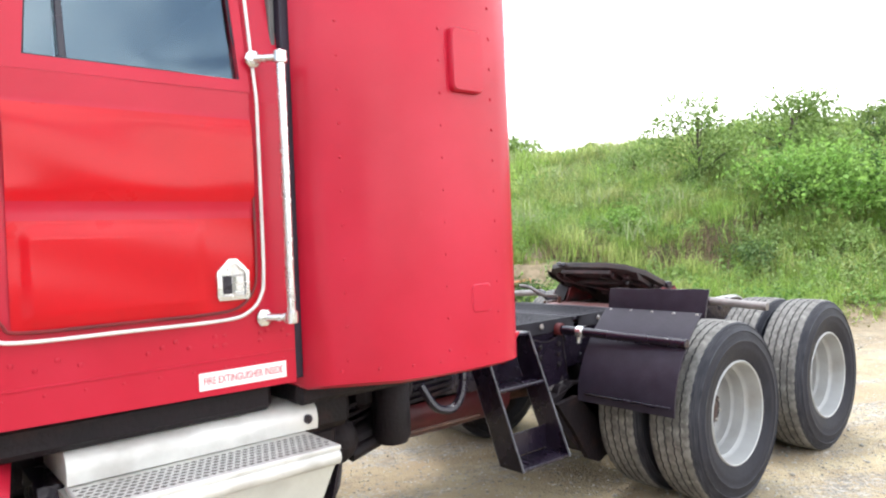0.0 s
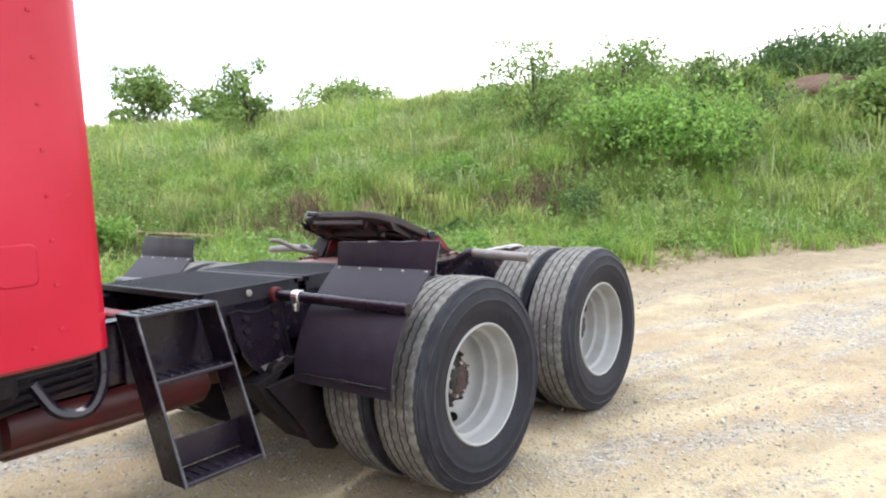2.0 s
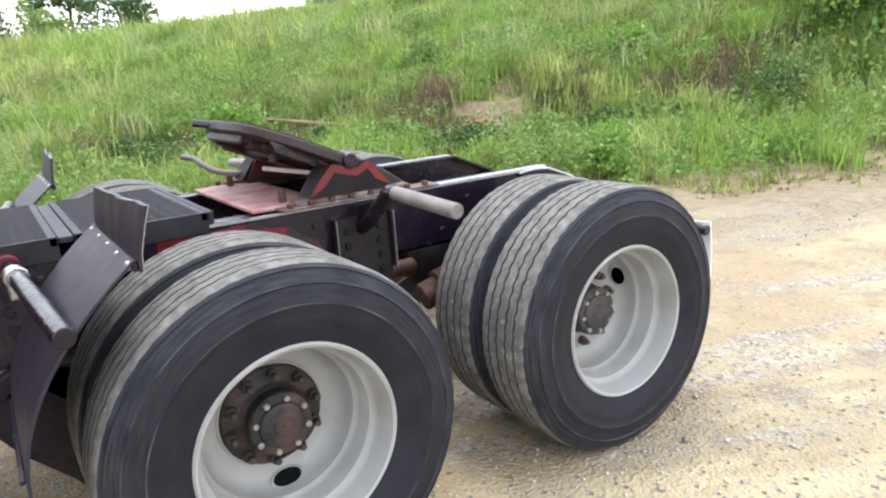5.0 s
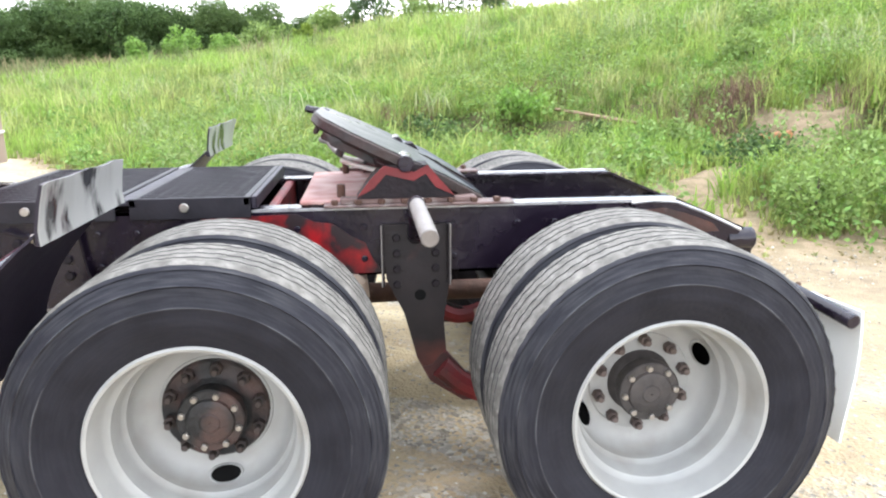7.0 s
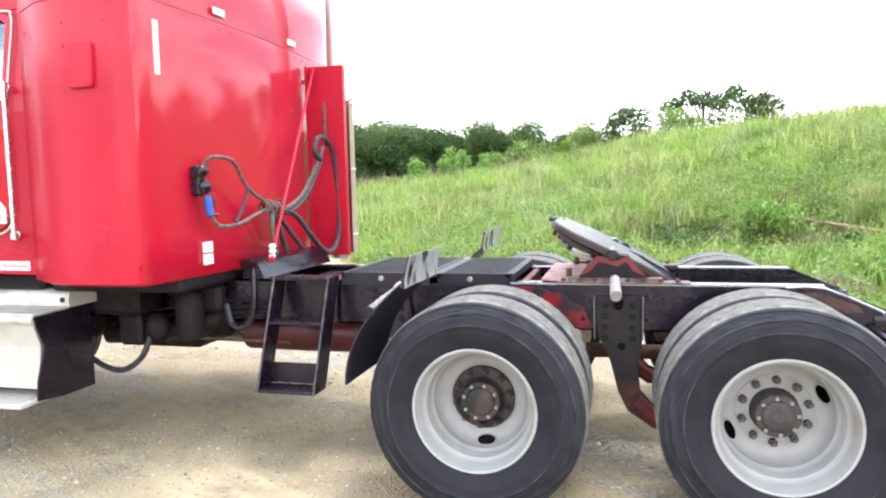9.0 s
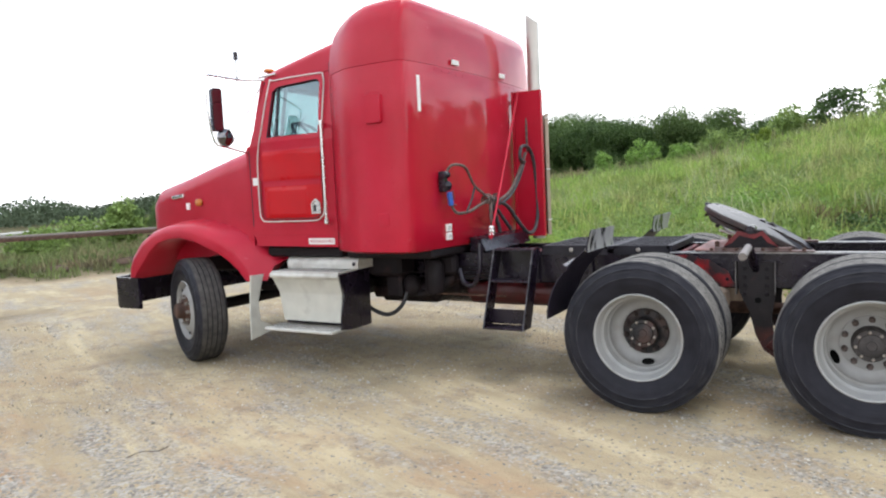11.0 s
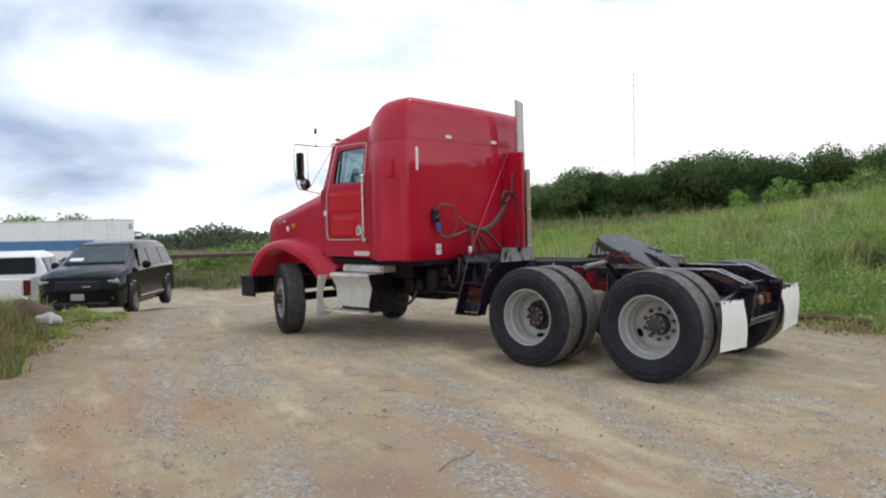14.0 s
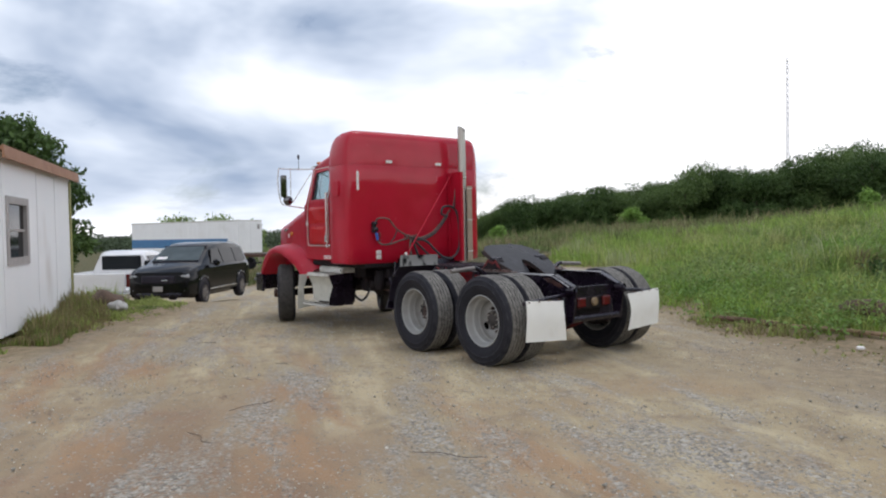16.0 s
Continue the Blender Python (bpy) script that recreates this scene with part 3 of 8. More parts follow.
    ln.new(vor.outputs["Distance"], h.inputs[0])
    ln.new(noise_node(28, 6), h.inputs[1])
    ln.new(h.outputs[0], bp.inputs["Height"])
    ln.new(bp.outputs["Normal"], b.inputs["Normal"])
    return m


def make_ground():
    radii = [0.05 + 0.14 * k for k in range(120)]
    while radii[-1] < 1600:
        radii.append(radii[-1] * 1.055)
    n = 300
    a = np.linspace(-np.pi, np.pi, n, endpoint=False)
    rr = np.array(radii)
    R, A = np.meshgrid(rr, a, indexing="ij")
    x, y = (R * np.sin(A)).ravel(), (R * np.cos(A) - 2.0).ravel()
    z = height(x, y)
    rut = 0.010 * np.sin(x * 2.1 + 5 * y + 2 * np.sin(x * 0.7)) + 0.012 * np.sin(y * 6.3 - 1.9 * x + np.sin(y * 2.2)) + 0.008 * np.sin(x * 7.7 + np.sin(y * 4.1) * 2)
    z = z + rut * smooth(0.6, 2.5, np.maximum(np.abs(x + 2.2) - 3.6, np.abs(y) - 1.2))
    verts = np.stack([x, y, z], 1)
    k = np.arange((len(radii) - 1) * n)
    row, col = k // n, k % n
    nxt = (col + 1) % n
    faces = np.stack([row * n + col, row * n + nxt, (row + 1) * n + nxt, (row + 1) * n + col], 1)[:, ::-1]
    me = bpy.data.meshes.new("ground")
    me.from_pydata(verts.tolist(), [], faces.tolist() + [tuple(range(n))])
    me.shade_smooth()
    at = me.attributes.new("verge", "FLOAT", "POINT")
    at.data.foreach_set("value", np.clip(0.4 + verge(x, y) * 0.35, -1, np.where(clearing(x, y) > 0.3, 0.44, 1)).astype(np.float32))
    me.materials.append(ground_mat())
    return tagged(new("ground", me), "tan dirt and grey gravel yard with rutted tracks below a grassy hill", "ground", kind="structure")


make_ground()


# ---- foliage ----
GRASS = mat("meadow grass", (0.195, 0.26, 0.055), (0.475, 0.52, 0.19), 1.1, (0.5, 0.7), island=0.4, c3=(0.40, 0.38, 0.20), s3=0.35, t3=(0.54, 0.74), trans=0.5, spec=0.3, c4=(0.11, 0.185, 0.042), s4=0.55, t4=(0.58, 0.68))
GRASS_FAR = mat("dull rough meadow", (0.13, 0.18, 0.06), (0.20, 0.235, 0.09), 0.22, (0.5, 0.7), island=0.4, c3=(0.27, 0.215, 0.13), s3=0.11, t3=(0.47, 0.62), trans=0.45, spec=0.25)
STRAW = mat("dry straw grass", (0.30, 0.26, 0.13), (0.24, 0.20, 0.10), 2.0, (0.6, 0.8), island=0.3, trans=0.3, spec=0.2)
WEED_PALE = mat("pale border stalks", (0.37, 0.44, 0.19), (0.27, 0.35, 0.13), 2.0, (0.5, 0.7), island=0.3, trans=0.35, spec=0.3)
WEED = mat("pale green weeds", (0.25, 0.33, 0.115), (0.19, 0.275, 0.08), 2.0, (0.5, 0.7), island=0.3, trans=0.35, spec=0.3)
LEAF = mat("bright shrub leaves", (0.155, 0.29, 0.05), (0.26, 0.40, 0.10), 1.2, (0.4, 0.6), island=0.35, trans=0.42, spec=0.35)
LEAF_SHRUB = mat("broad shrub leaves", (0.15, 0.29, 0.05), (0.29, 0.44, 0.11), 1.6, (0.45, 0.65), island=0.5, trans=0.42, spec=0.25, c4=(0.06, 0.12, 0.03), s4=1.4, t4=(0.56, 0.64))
LEAF_DARK = mat("dark oak leaves", (0.05, 0.095, 0.028), (0.09, 0.15, 0.042), 0.5, (0.5, 0.7), island=0.35, trans=0.25, spec=0.3)
LEAF_MID = mat("green tree leaves", (0.16, 0.25, 0.062), (0.24, 0.325, 0.095), 0.8, (0.5, 0.7), island=0.35, trans=0.3, spec=0.3)
LEAF_WOOD = mat("dull wood leaves", (0.085, 0.14, 0.042), (0.125, 0.19, 0.06), 0.5, (0.5, 0.7), island=0.3, trans=0.25, spec=0.25)
LEAF_YELLOW = mat("yellow green leaves", (0.20, 0.28, 0.04), (0.16, 0.24, 0.04), 0.8, (0.5, 0.7), island=0.3, trans=0.35, spec=0.3)
BARK = mat("grey brown bark", (0.10, 0.075, 0.055), (0.06, 0.045, 0.035), 12.0, (0.8, 0.95), bump=0.5, bscale=40)
ORANGE_WOOD = mat("orange broken wood", (0.46, 0.22, 0.09), (0.26, 0.11, 0.05), 10.0, (0.7, 0.9), bump=0.4, bscale=50)
DEADWOOD = mat("bleached dead wood", (0.34, 0.24, 0.15), (0.24, 0.16, 0.10), 12.0, (0.7, 0.9), bump=0.4, bscale=50)
rng = np.random.default_rng(7)


def raw_mesh(name, verts, faces, material):
    """A mesh from numpy arrays: all faces have the same number of corners."""
    me = bpy.data.meshes.new(name)
    n, k = faces.shape
    me.vertices.add(len(verts))
    me.vertices.foreach_set("co", verts.astype(np.float32).ravel())
    me.loops.add(n * k)
    me.loops.foreach_set("vertex_index", faces.astype(np.int32).ravel())
    me.polygons.add(n)
    me.polygons.foreach_set("loop_start", np.arange(0, n * k, k, dtype=np.int32))
    me.update(calc_edges=True)
    me.materials.append(material)
    return me


def blades(x, y, z, tall, wide, lean, per):
    """Tufts of bent blades: per blades at each place, five corners and three triangles each."""
    n = len(x) * per
    X, Y, Z = (np.repeat(v, per) for v in (x, y, z))
    H = np.repeat(tall, per) * rng.uniform(0.55, 1.15, n)
    W = np.repeat(wide, per) * rng.uniform(0.7, 1.3, n)
    a = rng.uniform(0, 2 * np.pi, n)
    L = H * rng.uniform(0.1, 1.0, n) * lean
    spread = np.repeat(tall, per) * 0.28
    bx, by = X + rng.normal(0, 1, n) * spread, Y + rng.normal(0, 1, n) * spread
    dx, dy = np.cos(a), np.sin(a)
    turn = rng.uniform(0, 2 * np.pi, n)
    px, py = np.cos(turn), np.sin(turn)
    p = np.empty((n, 5, 3))
    for k, (h, w, l) in enumerate(((-0.04, -1, 0), (-0.04, 1, 0), (0.6, -0.75, 0.35), (0.6, 0.75, 0.35), (1.0, 0, 1.0))):
        p[:, k, 0] = bx + px * W * w + dx * L * l
        p[:, k, 1] = by + py * W * w + dy * L * l
        p[:, k, 2] = Z + H * h * (1 - 0.12 * (l > 0.9))
    base = np.arange(n)[:, None] * 5
    f = np.concatenate([base + np.array([0, 1, 3]), base + np.array([0, 3, 2]), base + np.array([2, 3, 4])])
    return p.reshape(-1, 3), f


def scatter(n, r0, r1, a0, a1, power=1.0):
    """Places in a ring sector round the yard, kept where the grass grows."""
    u = rng.uniform(0, 1, n)
    r = np.sqrt(r0 * r0 + u ** power * (r1 * r1 - r0 * r0))
    a = np.radians(rng.uniform(a0, a1, n))
    x, y = r * np.sin(a), r * np.cos(a) - 2.0
    keep = (verge(x, y) > rng.uniform(-0.35, 2.2, n)) & ~(bare(x, y) & (rng.uniform(0, 1, n) > 0.12)) & (clearing(x, y) < rng.uniform(0.0, 1.04, n))
    return x[keep], y[keep]


def patchy(x, y, s, seed):
    return 0.5 + 0.25 * (np.sin(x * s + seed + 1.7 * np.sin(y * s * 0.8)) + np.sin(y * s * 1.2 + 2 * seed + 1.5 * np.sin(x * s * 0.7)))


def grass_field(name, label, spots, tall, wide, lean, per, material):
    xs, ys = spots
    zs = height(xs, ys)
    lift = np.clip(0.75 + 2.8 * np.sin(xs * 3.1 + 1.7 * np.sin(ys * 2.0)) * np.sin(ys * 3.4 + 1.3 * np.sin(xs * 2.3)) * 0.2, 0.3, 1.4)
    hh = lift * tall * (0.30 + 1.1 * patchy(xs, ys, 1.1, 1.0) ** 1.5 + 0.9 * patchy(xs, ys, 4.3, 3.0) ** 3) * rng.uniform(0.7, 1.2, len(xs)) * np.clip(0.25 + verge(xs, ys) * 0.36, 0.2, 1)
    v, f = blades(xs, ys, zs, hh, np.full(len(xs), wide), lean, per)
    return tagged(new(name, raw_mesh(name, v, f, material)), label, "grass", kind="stuff")


grass_field("meadow_grass", "lush green knee-high grass on the hillside", scatter(30000, 5, 16, -35, 100), 0.36, 0.010, 0.8, 7, GRASS)
grass_field("hill_grass", "tall green grass covering the slope", scatter(30000, 16, 34, -40, 100), 0.55, 0.016, 0.8, 6, GRASS)
grass_field("far_grass", "dull olive rough meadow reaching the tree line", scatter(34000, 34, 95, -62, 80), 0.75, 0.036, 0.8, 5, GRASS_FAR)
grass_field("field_grass", "rough green field grass beyond the yard", scatter(9000, 23, 70, -100, -50), 0.45, 0.03, 0.8, 5, GRASS_FAR)
grass_field("straw_grass", "dry straw grass at the edge of the gravel", scatter(9000, 5, 30, -45, 100), 0.26, 0.008, 1.3, 6, STRAW)


def strip_spots(n):
    """Places along the ragged border between gravel and grass."""
    a, q = np.radians(rng.uniform(-30, 100, n)), rng.uniform(4.5, 17, n)
    x, y = q * np.sin(a), q * np.cos(a) - 2.0
    keep = (np.abs(verge(x, y) - 0.15) < rng.uniform(0.0, 0.9, n)) & (clearing(x, y) < rng.uniform(0.0, 1.04, n))
    return x[keep], y[keep]


grass_field("verge_straw", "flattened dry straw along the gravel border", strip_spots(16000), 0.24, 0.006, 1.6, 6, STRAW)
grass_field("verge_grass", "sparse green tufts along the gravel border", strip_spots(5000), 0.36, 0.007, 0.9, 6, GRASS)


def tussocks(n, r0, r1, a0, a1, tall, wide, per, material, name, label):
    """Rounded clumps of longer grass, tallest in the middle of each."""
    cx, cy = scatter(n, r0, r1, a0, a1)
    k = 16
    rad = rng.uniform(0.15, 0.5, len(cx)) * np.clip(np.hypot(cx, cy) / 12, 0.8, 3)
    a, q = rng.uniform(0, 6.28, (len(cx), k)), np.sqrt(rng.uniform(0, 1, (len(cx), k)))
    x, y = (cx[:, None] + rad[:, None] * q * np.cos(a)).ravel(), (cy[:, None] + rad[:, None] * q * np.sin(a)).ravel()
    h = (tall * rng.uniform(0.6, 1.4, len(cx))[:, None] * (1.15 - 0.6 * q)).ravel()
    v, f = blades(x, y, height(x, y), h, np.full(len(x), wide), 0.9, per)
    tagged(new(name, raw_mesh(name, v, f, material)), label, "grass", kind="stuff")


TUSSOCK = mat("bright tussock grass", (0.22, 0.345, 0.065), (0.31, 0.43, 0.10), 0.8, (0.5, 0.7), island=0.35, trans=0.5, spec=0.3)
SEEDY = mat("pale seeding grass", (0.40, 0.42, 0.24), (0.32, 0.38, 0.17), 0.8, (0.5, 0.7), island=0.3, trans=0.45, spec=0.3)
tussocks(1300, 6, 18, -30, 95, 0.50, 0.009, 4, TUSSOCK, "grass_tussocks", "rounded tussocks of fresh green grass")
tussocks(1000, 18, 45, -40, 95, 0.80, 0.022, 4, TUSSOCK, "hill_tussocks", "green tussocks scattered over the hill")
tussocks(420, 10, 45, -40, 95, 0.85, 0.014, 3, SEEDY, "seeding_grass", "pale seeding grass heads on the slope")


def yard_spots(n, x0, y0, x1, y1):
    x, y = rng.uniform(x0, x1, n), rng.uniform(y0, y1, n)
    keep = verge(x, y) > rng.uniform(-0.1, 0.5, n)
    return x[keep], y[keep]


grass_field("yard_grass", "short green grass beside the white building", yard_spots(14000, -11.5, -9.5, -4.0, -1.5), 0.26, 0.010, 0.9, 7, GRASS)
grass_field("yard_straw", "brown dry weeds along the building wall", yard_spots(2600, -9.5, -7.5, -6.0, -3.6), 0.50, 0.007, 0.5, 8, STRAW)


def wall_spots(n):
    """Places along the foot of the white building's wall."""
    u, w = rng.uniform(0.2, 4.4, n), rng.uniform(0.0, 1.0, n) ** 1.5 * 0.55 + 0.10
    return -8.95 + 0.943 * u + 0.333 * w, -3.95 - 0.333 * u + 0.943 * w


grass_field("wall_weeds", "tall dry and green weeds along the white wall", wall_spots(420), 0.95, 0.007, 0.5, 8, STRAW)
grass_field("wall_grass", "tall green grass at the foot of the white wall", wall_spots(420), 0.75, 0.009, 0.6, 8, GRASS)


def leaf_quads(c, size, up=0.3):
    """A bent leaf at each centre: two triangles pairs folded along the middle."""
    n = len(c)
    nrm = rng.normal(0, 1, (n, 3))
    nrm[:, 2] += up
    nrm /= np.linalg.norm(nrm, axis=1)[:, None]
    t = np.cross(nrm, rng.normal(0, 1, (n, 3)))
    t /= np.linalg.norm(t, axis=1)[:, None] + 1e-9
    s = np.cross(nrm, t)
    k = (size * rng.uniform(0.6, 1.4, n))[:, None]
    v = np.stack([c - t * k, c + s * k * 0.55 + nrm * k * 0.18, c + t * k, c - s * k * 0.55 + nrm * k * 0.18], 1)
    return v.reshape(-1, 3), np.arange(n * 4).reshape(-1, 4)


def crown_points(lobes, n):
    """Points near the skins of several uneven lobes, thinned at random for gaps."""
    lob = np.array(lobes)
    w = lob[:, 3] ** 2
    pick = rng.choice(len(lob), n, p=w / w.sum())
    d = rng.normal(0, 1, (n, 3))
    d /= np.linalg.norm(d, axis=1)[:, None]
    wob = 1 + 0.22 * np.sin(d[:, 0] * 5 + pick) + 0.18 * np.sin(d[:, 2] * 7 + 2 * pick) + 0.12 * np.sin(d[:, 1] * 11 + pick * 3)
    r = lob[pick, 3] * rng.uniform(0.45, 1.05, n) ** 0.6 * wob
    return lob[pick, :3] + d * r[:, None] * np.array([1, 1, 0.85])


def tree(name, label, at, lobes, n, size, leaf, trunk, category="tree", group=""):
    """A tapered trunk with limbs reaching into each lobe of a leafy crown."""
    ob = thing(name, label, category, group, at=at)
    s = Shape()
    if trunk:
        top = max(l[2] for l in lobes) * 0.8
        s.tube([(0, 0, -0.2), (trunk * 0.4, 0.0, top * 0.3), (-trunk * 0.4, trunk * 0.5, top * 0.65), (0, 0, top)], trunk, 8)
        for k, l in enumerate(lobes[:10]):
            h = l[2] * 0.45
            s.tube([(0, 0, h * 0.8), (l[0] * 0.4, l[1] * 0.4, h + (l[2] - h) * 0.4), (l[0], l[1], l[2])], trunk * 0.38, 6)
        part("trunk", s, BARK, ob)
    v, f = leaf_quads(crown_points(lobes, n), size)
    part("crown", raw_mesh("crown", v, f, leaf), None, ob)
    return ob


def lobes_for(seed, w, h, count, low=0.35):
    g = np.random.default_rng(seed)
    out = []
    for k in range(count):
        a, q = g.uniform(0, 6.28), g.uniform(0, 1) ** 0.6
        z = h * g.uniform(low, 0.92)
        rad = w * (0.55 if z < h * 0.75 else 0.35) * q
        out.append((rad * math.cos(a), rad * math.sin(a), z, w * g.uniform(0.16, 0.30)))
    return out


def on_ground(x, y, turn=0, s=1.0, sink=0.05):
    return Matrix.Translation((x, y, height1(x, y) - sink)) @ Matrix.Rotation(radians(turn), 4, "Z") @ Matrix.Diagonal((s, s, s, 1))


def at_bearing(az, r):
    return r * math.sin(radians(az)), r * math.cos(radians(az)) - 2.0


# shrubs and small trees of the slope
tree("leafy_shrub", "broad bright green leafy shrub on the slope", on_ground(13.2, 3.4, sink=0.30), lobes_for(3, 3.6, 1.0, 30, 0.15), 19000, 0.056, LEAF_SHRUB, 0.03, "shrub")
tree("sapling", "open small tree with sparse twigs against the sky", on_ground(12.9, 6.5), lobes_for(5, 2.1, 2.5, 24, 0.12), 4200, 0.05, LEAF_MID, 0.035, "tree")
tree("hillside_tree", "round mid green tree on the hillside", on_ground(16.6, 5.6), lobes_for(6, 2.5, 2.1, 22, 0.10), 7000, 0.055, LEAF_MID, 0.06, "tree")
tree("windblown_tree", "thin windblown tree among the grass", on_ground(12.0, 17.8), lobes_for(8, 1.9, 3.0, 18, 0.10), 3000, 0.07, LEAF_MID, 0.06, "tree")
x, y = at_bearing(25.5, 44)
tree("ridge_tree", "bushy green tree on the ridge line", on_ground(x, y), lobes_for(9, 3.4, 3.9, 22, 0.10), 5200, 0.12, LEAF_MID, 0.1, "tree")
for k, (az, r, w, h, n, leaf) in enumerate(((31, 42, 3.5, 2.4, 1500, LEAF_MID), (42, 40, 5.0, 2.2, 2200, LEAF_MID), (50, 39, 0.9, 1.3, 240, LEAF_DARK), (72, 30, 2.5, 1.6, 1500, LEAF_MID), (78, 29, 3.0, 1.8, 1800, LEAF_DARK), (84, 28, 3.4, 1.9, 1800, LEAF_MID), (66, 27, 3.0, 1.3, 1500, LEAF_MID), (90, 27, 3.5, 2.2, 1800, LEAF_DARK), (9.5, 58, 4.6, 3.4, 2000, LEAF_DARK), (3.6, 56, 4.0, 3.0, 1600, LEAF_MID), (0.4, 58, 3.4, 4.0, 1800, LEAF_DARK), (-2.6, 60, 4.0, 3.0, 1600, LEAF_MID))):
    x, y = at_bearing(az, r)
    tree("ridge_bush", "dark green bush on the hill's skyline", on_ground(x, y, az), lobes_for(20 + k, w, h * 0.9, 18, 0.06), int(n * 2.4), 0.075 if r < 35 else 0.115, leaf, 0.03, "bush", "bushes along the ridge")
x, y = at_bearing(6.2, 60)
tree("spreading_tree", "wide flat-topped dark tree on the ridge", on_ground(x, y), [(dx, dy, 3.6 + 0.5 * math.sin(3 * dx), 0.8) for dx in (-2.4, -1.2, 0, 1.2, 2.4) for dy in (-0.7, 0.7)], 1700, 0.16, LEAF_DARK, 0.12, "tree")
for k, (az, r, w, h, leaf) in enumerate(((-14, 60, 3.2, 4.4, LEAF), (-17.5, 58, 2.6, 3.4, LEAF), (-8, 60, 4.0, 3.0, LEAF_MID), (-4.5, 55, 1.7, 2.6, LEAF_YELLOW), (-11, 62, 3.0, 2.6, LEAF), (-36, 70, 2.6, 3.4, LEAF), (-48, 72, 2.4, 3.0, LEAF))):
    x, y = at_bearing(az, r)
    tree("field_bush", "bright green bush in front of the wood", on_ground(x, y, az), lobes_for(40 + k, w * 0.85, h * 0.62, 16, 0.12), 2600, 0.12, leaf, 0.05, "bush", "bushes before the wood")

for k, (x, y, w, h, leaf) in enumerate(((4.0, 3.05, 1.05, 0.75, LEAF_MID), (4.85, 2.95, 0.9, 0.6, LEAF), (7.6, 4.2, 1.0, 0.6, LEAF_MID), (9.4, 6.3, 1.1, 0.6, LEAF), (6.6, 9.0, 1.2, 0.7, LEAF_MID), (2.6, 9.6, 1.0, 0.5, LEAF), (10.6, 2.2, 1.2, 0.7, LEAF_MID), (14.5, 9.6, 1.6, 0.9, LEAF_MID), (-1.5, 12.5, 1.2, 0.6, LEAF), (8.5, 12.5, 1.5, 0.8, LEAF_MID), (17.5, 2.0, 1.8, 1.1, LEAF_DARK), (19.5, 4.0, 1.8, 1.2, LEAF_DARK))):
    tree("low_bush", "low leafy green bush in the grass", on_ground(x, y, 50 * k), lobes_for(120 + k, w, h, 12, 0.1), 2600 if k < 2 else 1100, 0.027 if k < 2 else 0.045, leaf, 0.012, "bush", "low bushes on the slope")

for k in range(16):
    az = -2 + 4.6 * k + 2.2 * math.sin(k * 2.1)
    r = float(np.interp(az, AZ, EDGE_R)) + 4.3 + 0.9 * math.sin(az * 0.11) + 0.4 * math.sin(az * 0.31) + 0.5 * math.sin(k * 1.7)
    x, y = at_bearing(az, r)
    tree("bank_weed_bush", "dark green weedy bush under the broken bank", on_ground(x, y, 70 * k), lobes_for(180 + k, 0.9 + 0.3 * math.sin(k), 0.42 + 0.12 * math.sin(k * 1.3), 10, 0.1), 900, 0.038, (LEAF_MID, LEAF_DARK, LEAF_WOOD)[k % 3], 0.010, "bush", "weedy bushes under the bank")

# the wood behind the meadow: four trees, copied
wood = []
for k in range(4):
    wood.append(tree("wood_tree", "dense dark green broadleaf tree in the wood", on_ground(*at_bearing(-20 - 3 * k, 84)), [(x, y, z, r * 1.25) for x, y, z, r in lobes_for(60 + k, 5.4, 6.0, 20, 0.12)], 26000, 0.105, LEAF_DARK if k % 2 else LEAF_WOOD, 0.18, "tree", "trees of the wood"))
pick = random.Random(5)
for row, (r, step) in enumerate(((84, 2.7), (92, 2.9), (102, 3.0))):
    az = -56.0
    while az < -1:
        rr = r + pick.uniform(-3, 3)
        xx, yy = at_bearing(az + pick.uniform(-0.6, 0.6), rr)
        s = pick.uniform(0.75, 1.1) * float(np.interp(az, (-56, -45, -30, -12, -6, -1), (0.55, 0.75, 1.12, 1.18, 0.8, 0.5)))
        c = copy_thing(pick.choice(wood), Matrix.Translation((xx, yy, height1(xx, yy) - 0.4)) @ Matrix.Rotation(pick.uniform(0, 6.28), 4, "Z"))
        c.scale = (s * 1.1, s * 1.1, s)
        az += step * pick.uniform(0.75, 1.2)

# distant tree line to the side of the yard
pts = []
for k in range(260):
    az = -112 + k * 0.27
    r = pick.uniform(230, 300)
    xx, yy = at_bearing(az, r)
    hh = 5 + 3.2 * abs(math.sin(az * 0.23)) + 1.6 * math.sin(az * 0.9)
    base = height1(xx, yy)
    for _ in range(230):
        a, q = pick.uniform(0, 6.28), pick.uniform(0, 1) ** 0.5
        pts.append((xx + 6 * q * math.cos(a), yy + 6 * q * math.sin(a), base + hh * (0.05 + pick.uniform(0.0, 0.95) * (1 - 0.45 * q * q))))
v, f = leaf_quads(np.array(pts), 0.55)
# the haze of distance is painted into this duller leaf colour
tagged(new("distant_woods", raw_mesh("distant_woods", v, f, mat("hazy distant foliage", (0.075, 0.105, 0.062), (0.10, 0.13, 0.08), 0.05, (0.7, 0.9), island=0.2, spec=0.1))), "dark distant tree line beyond the fields", "woods", kind="stuff")


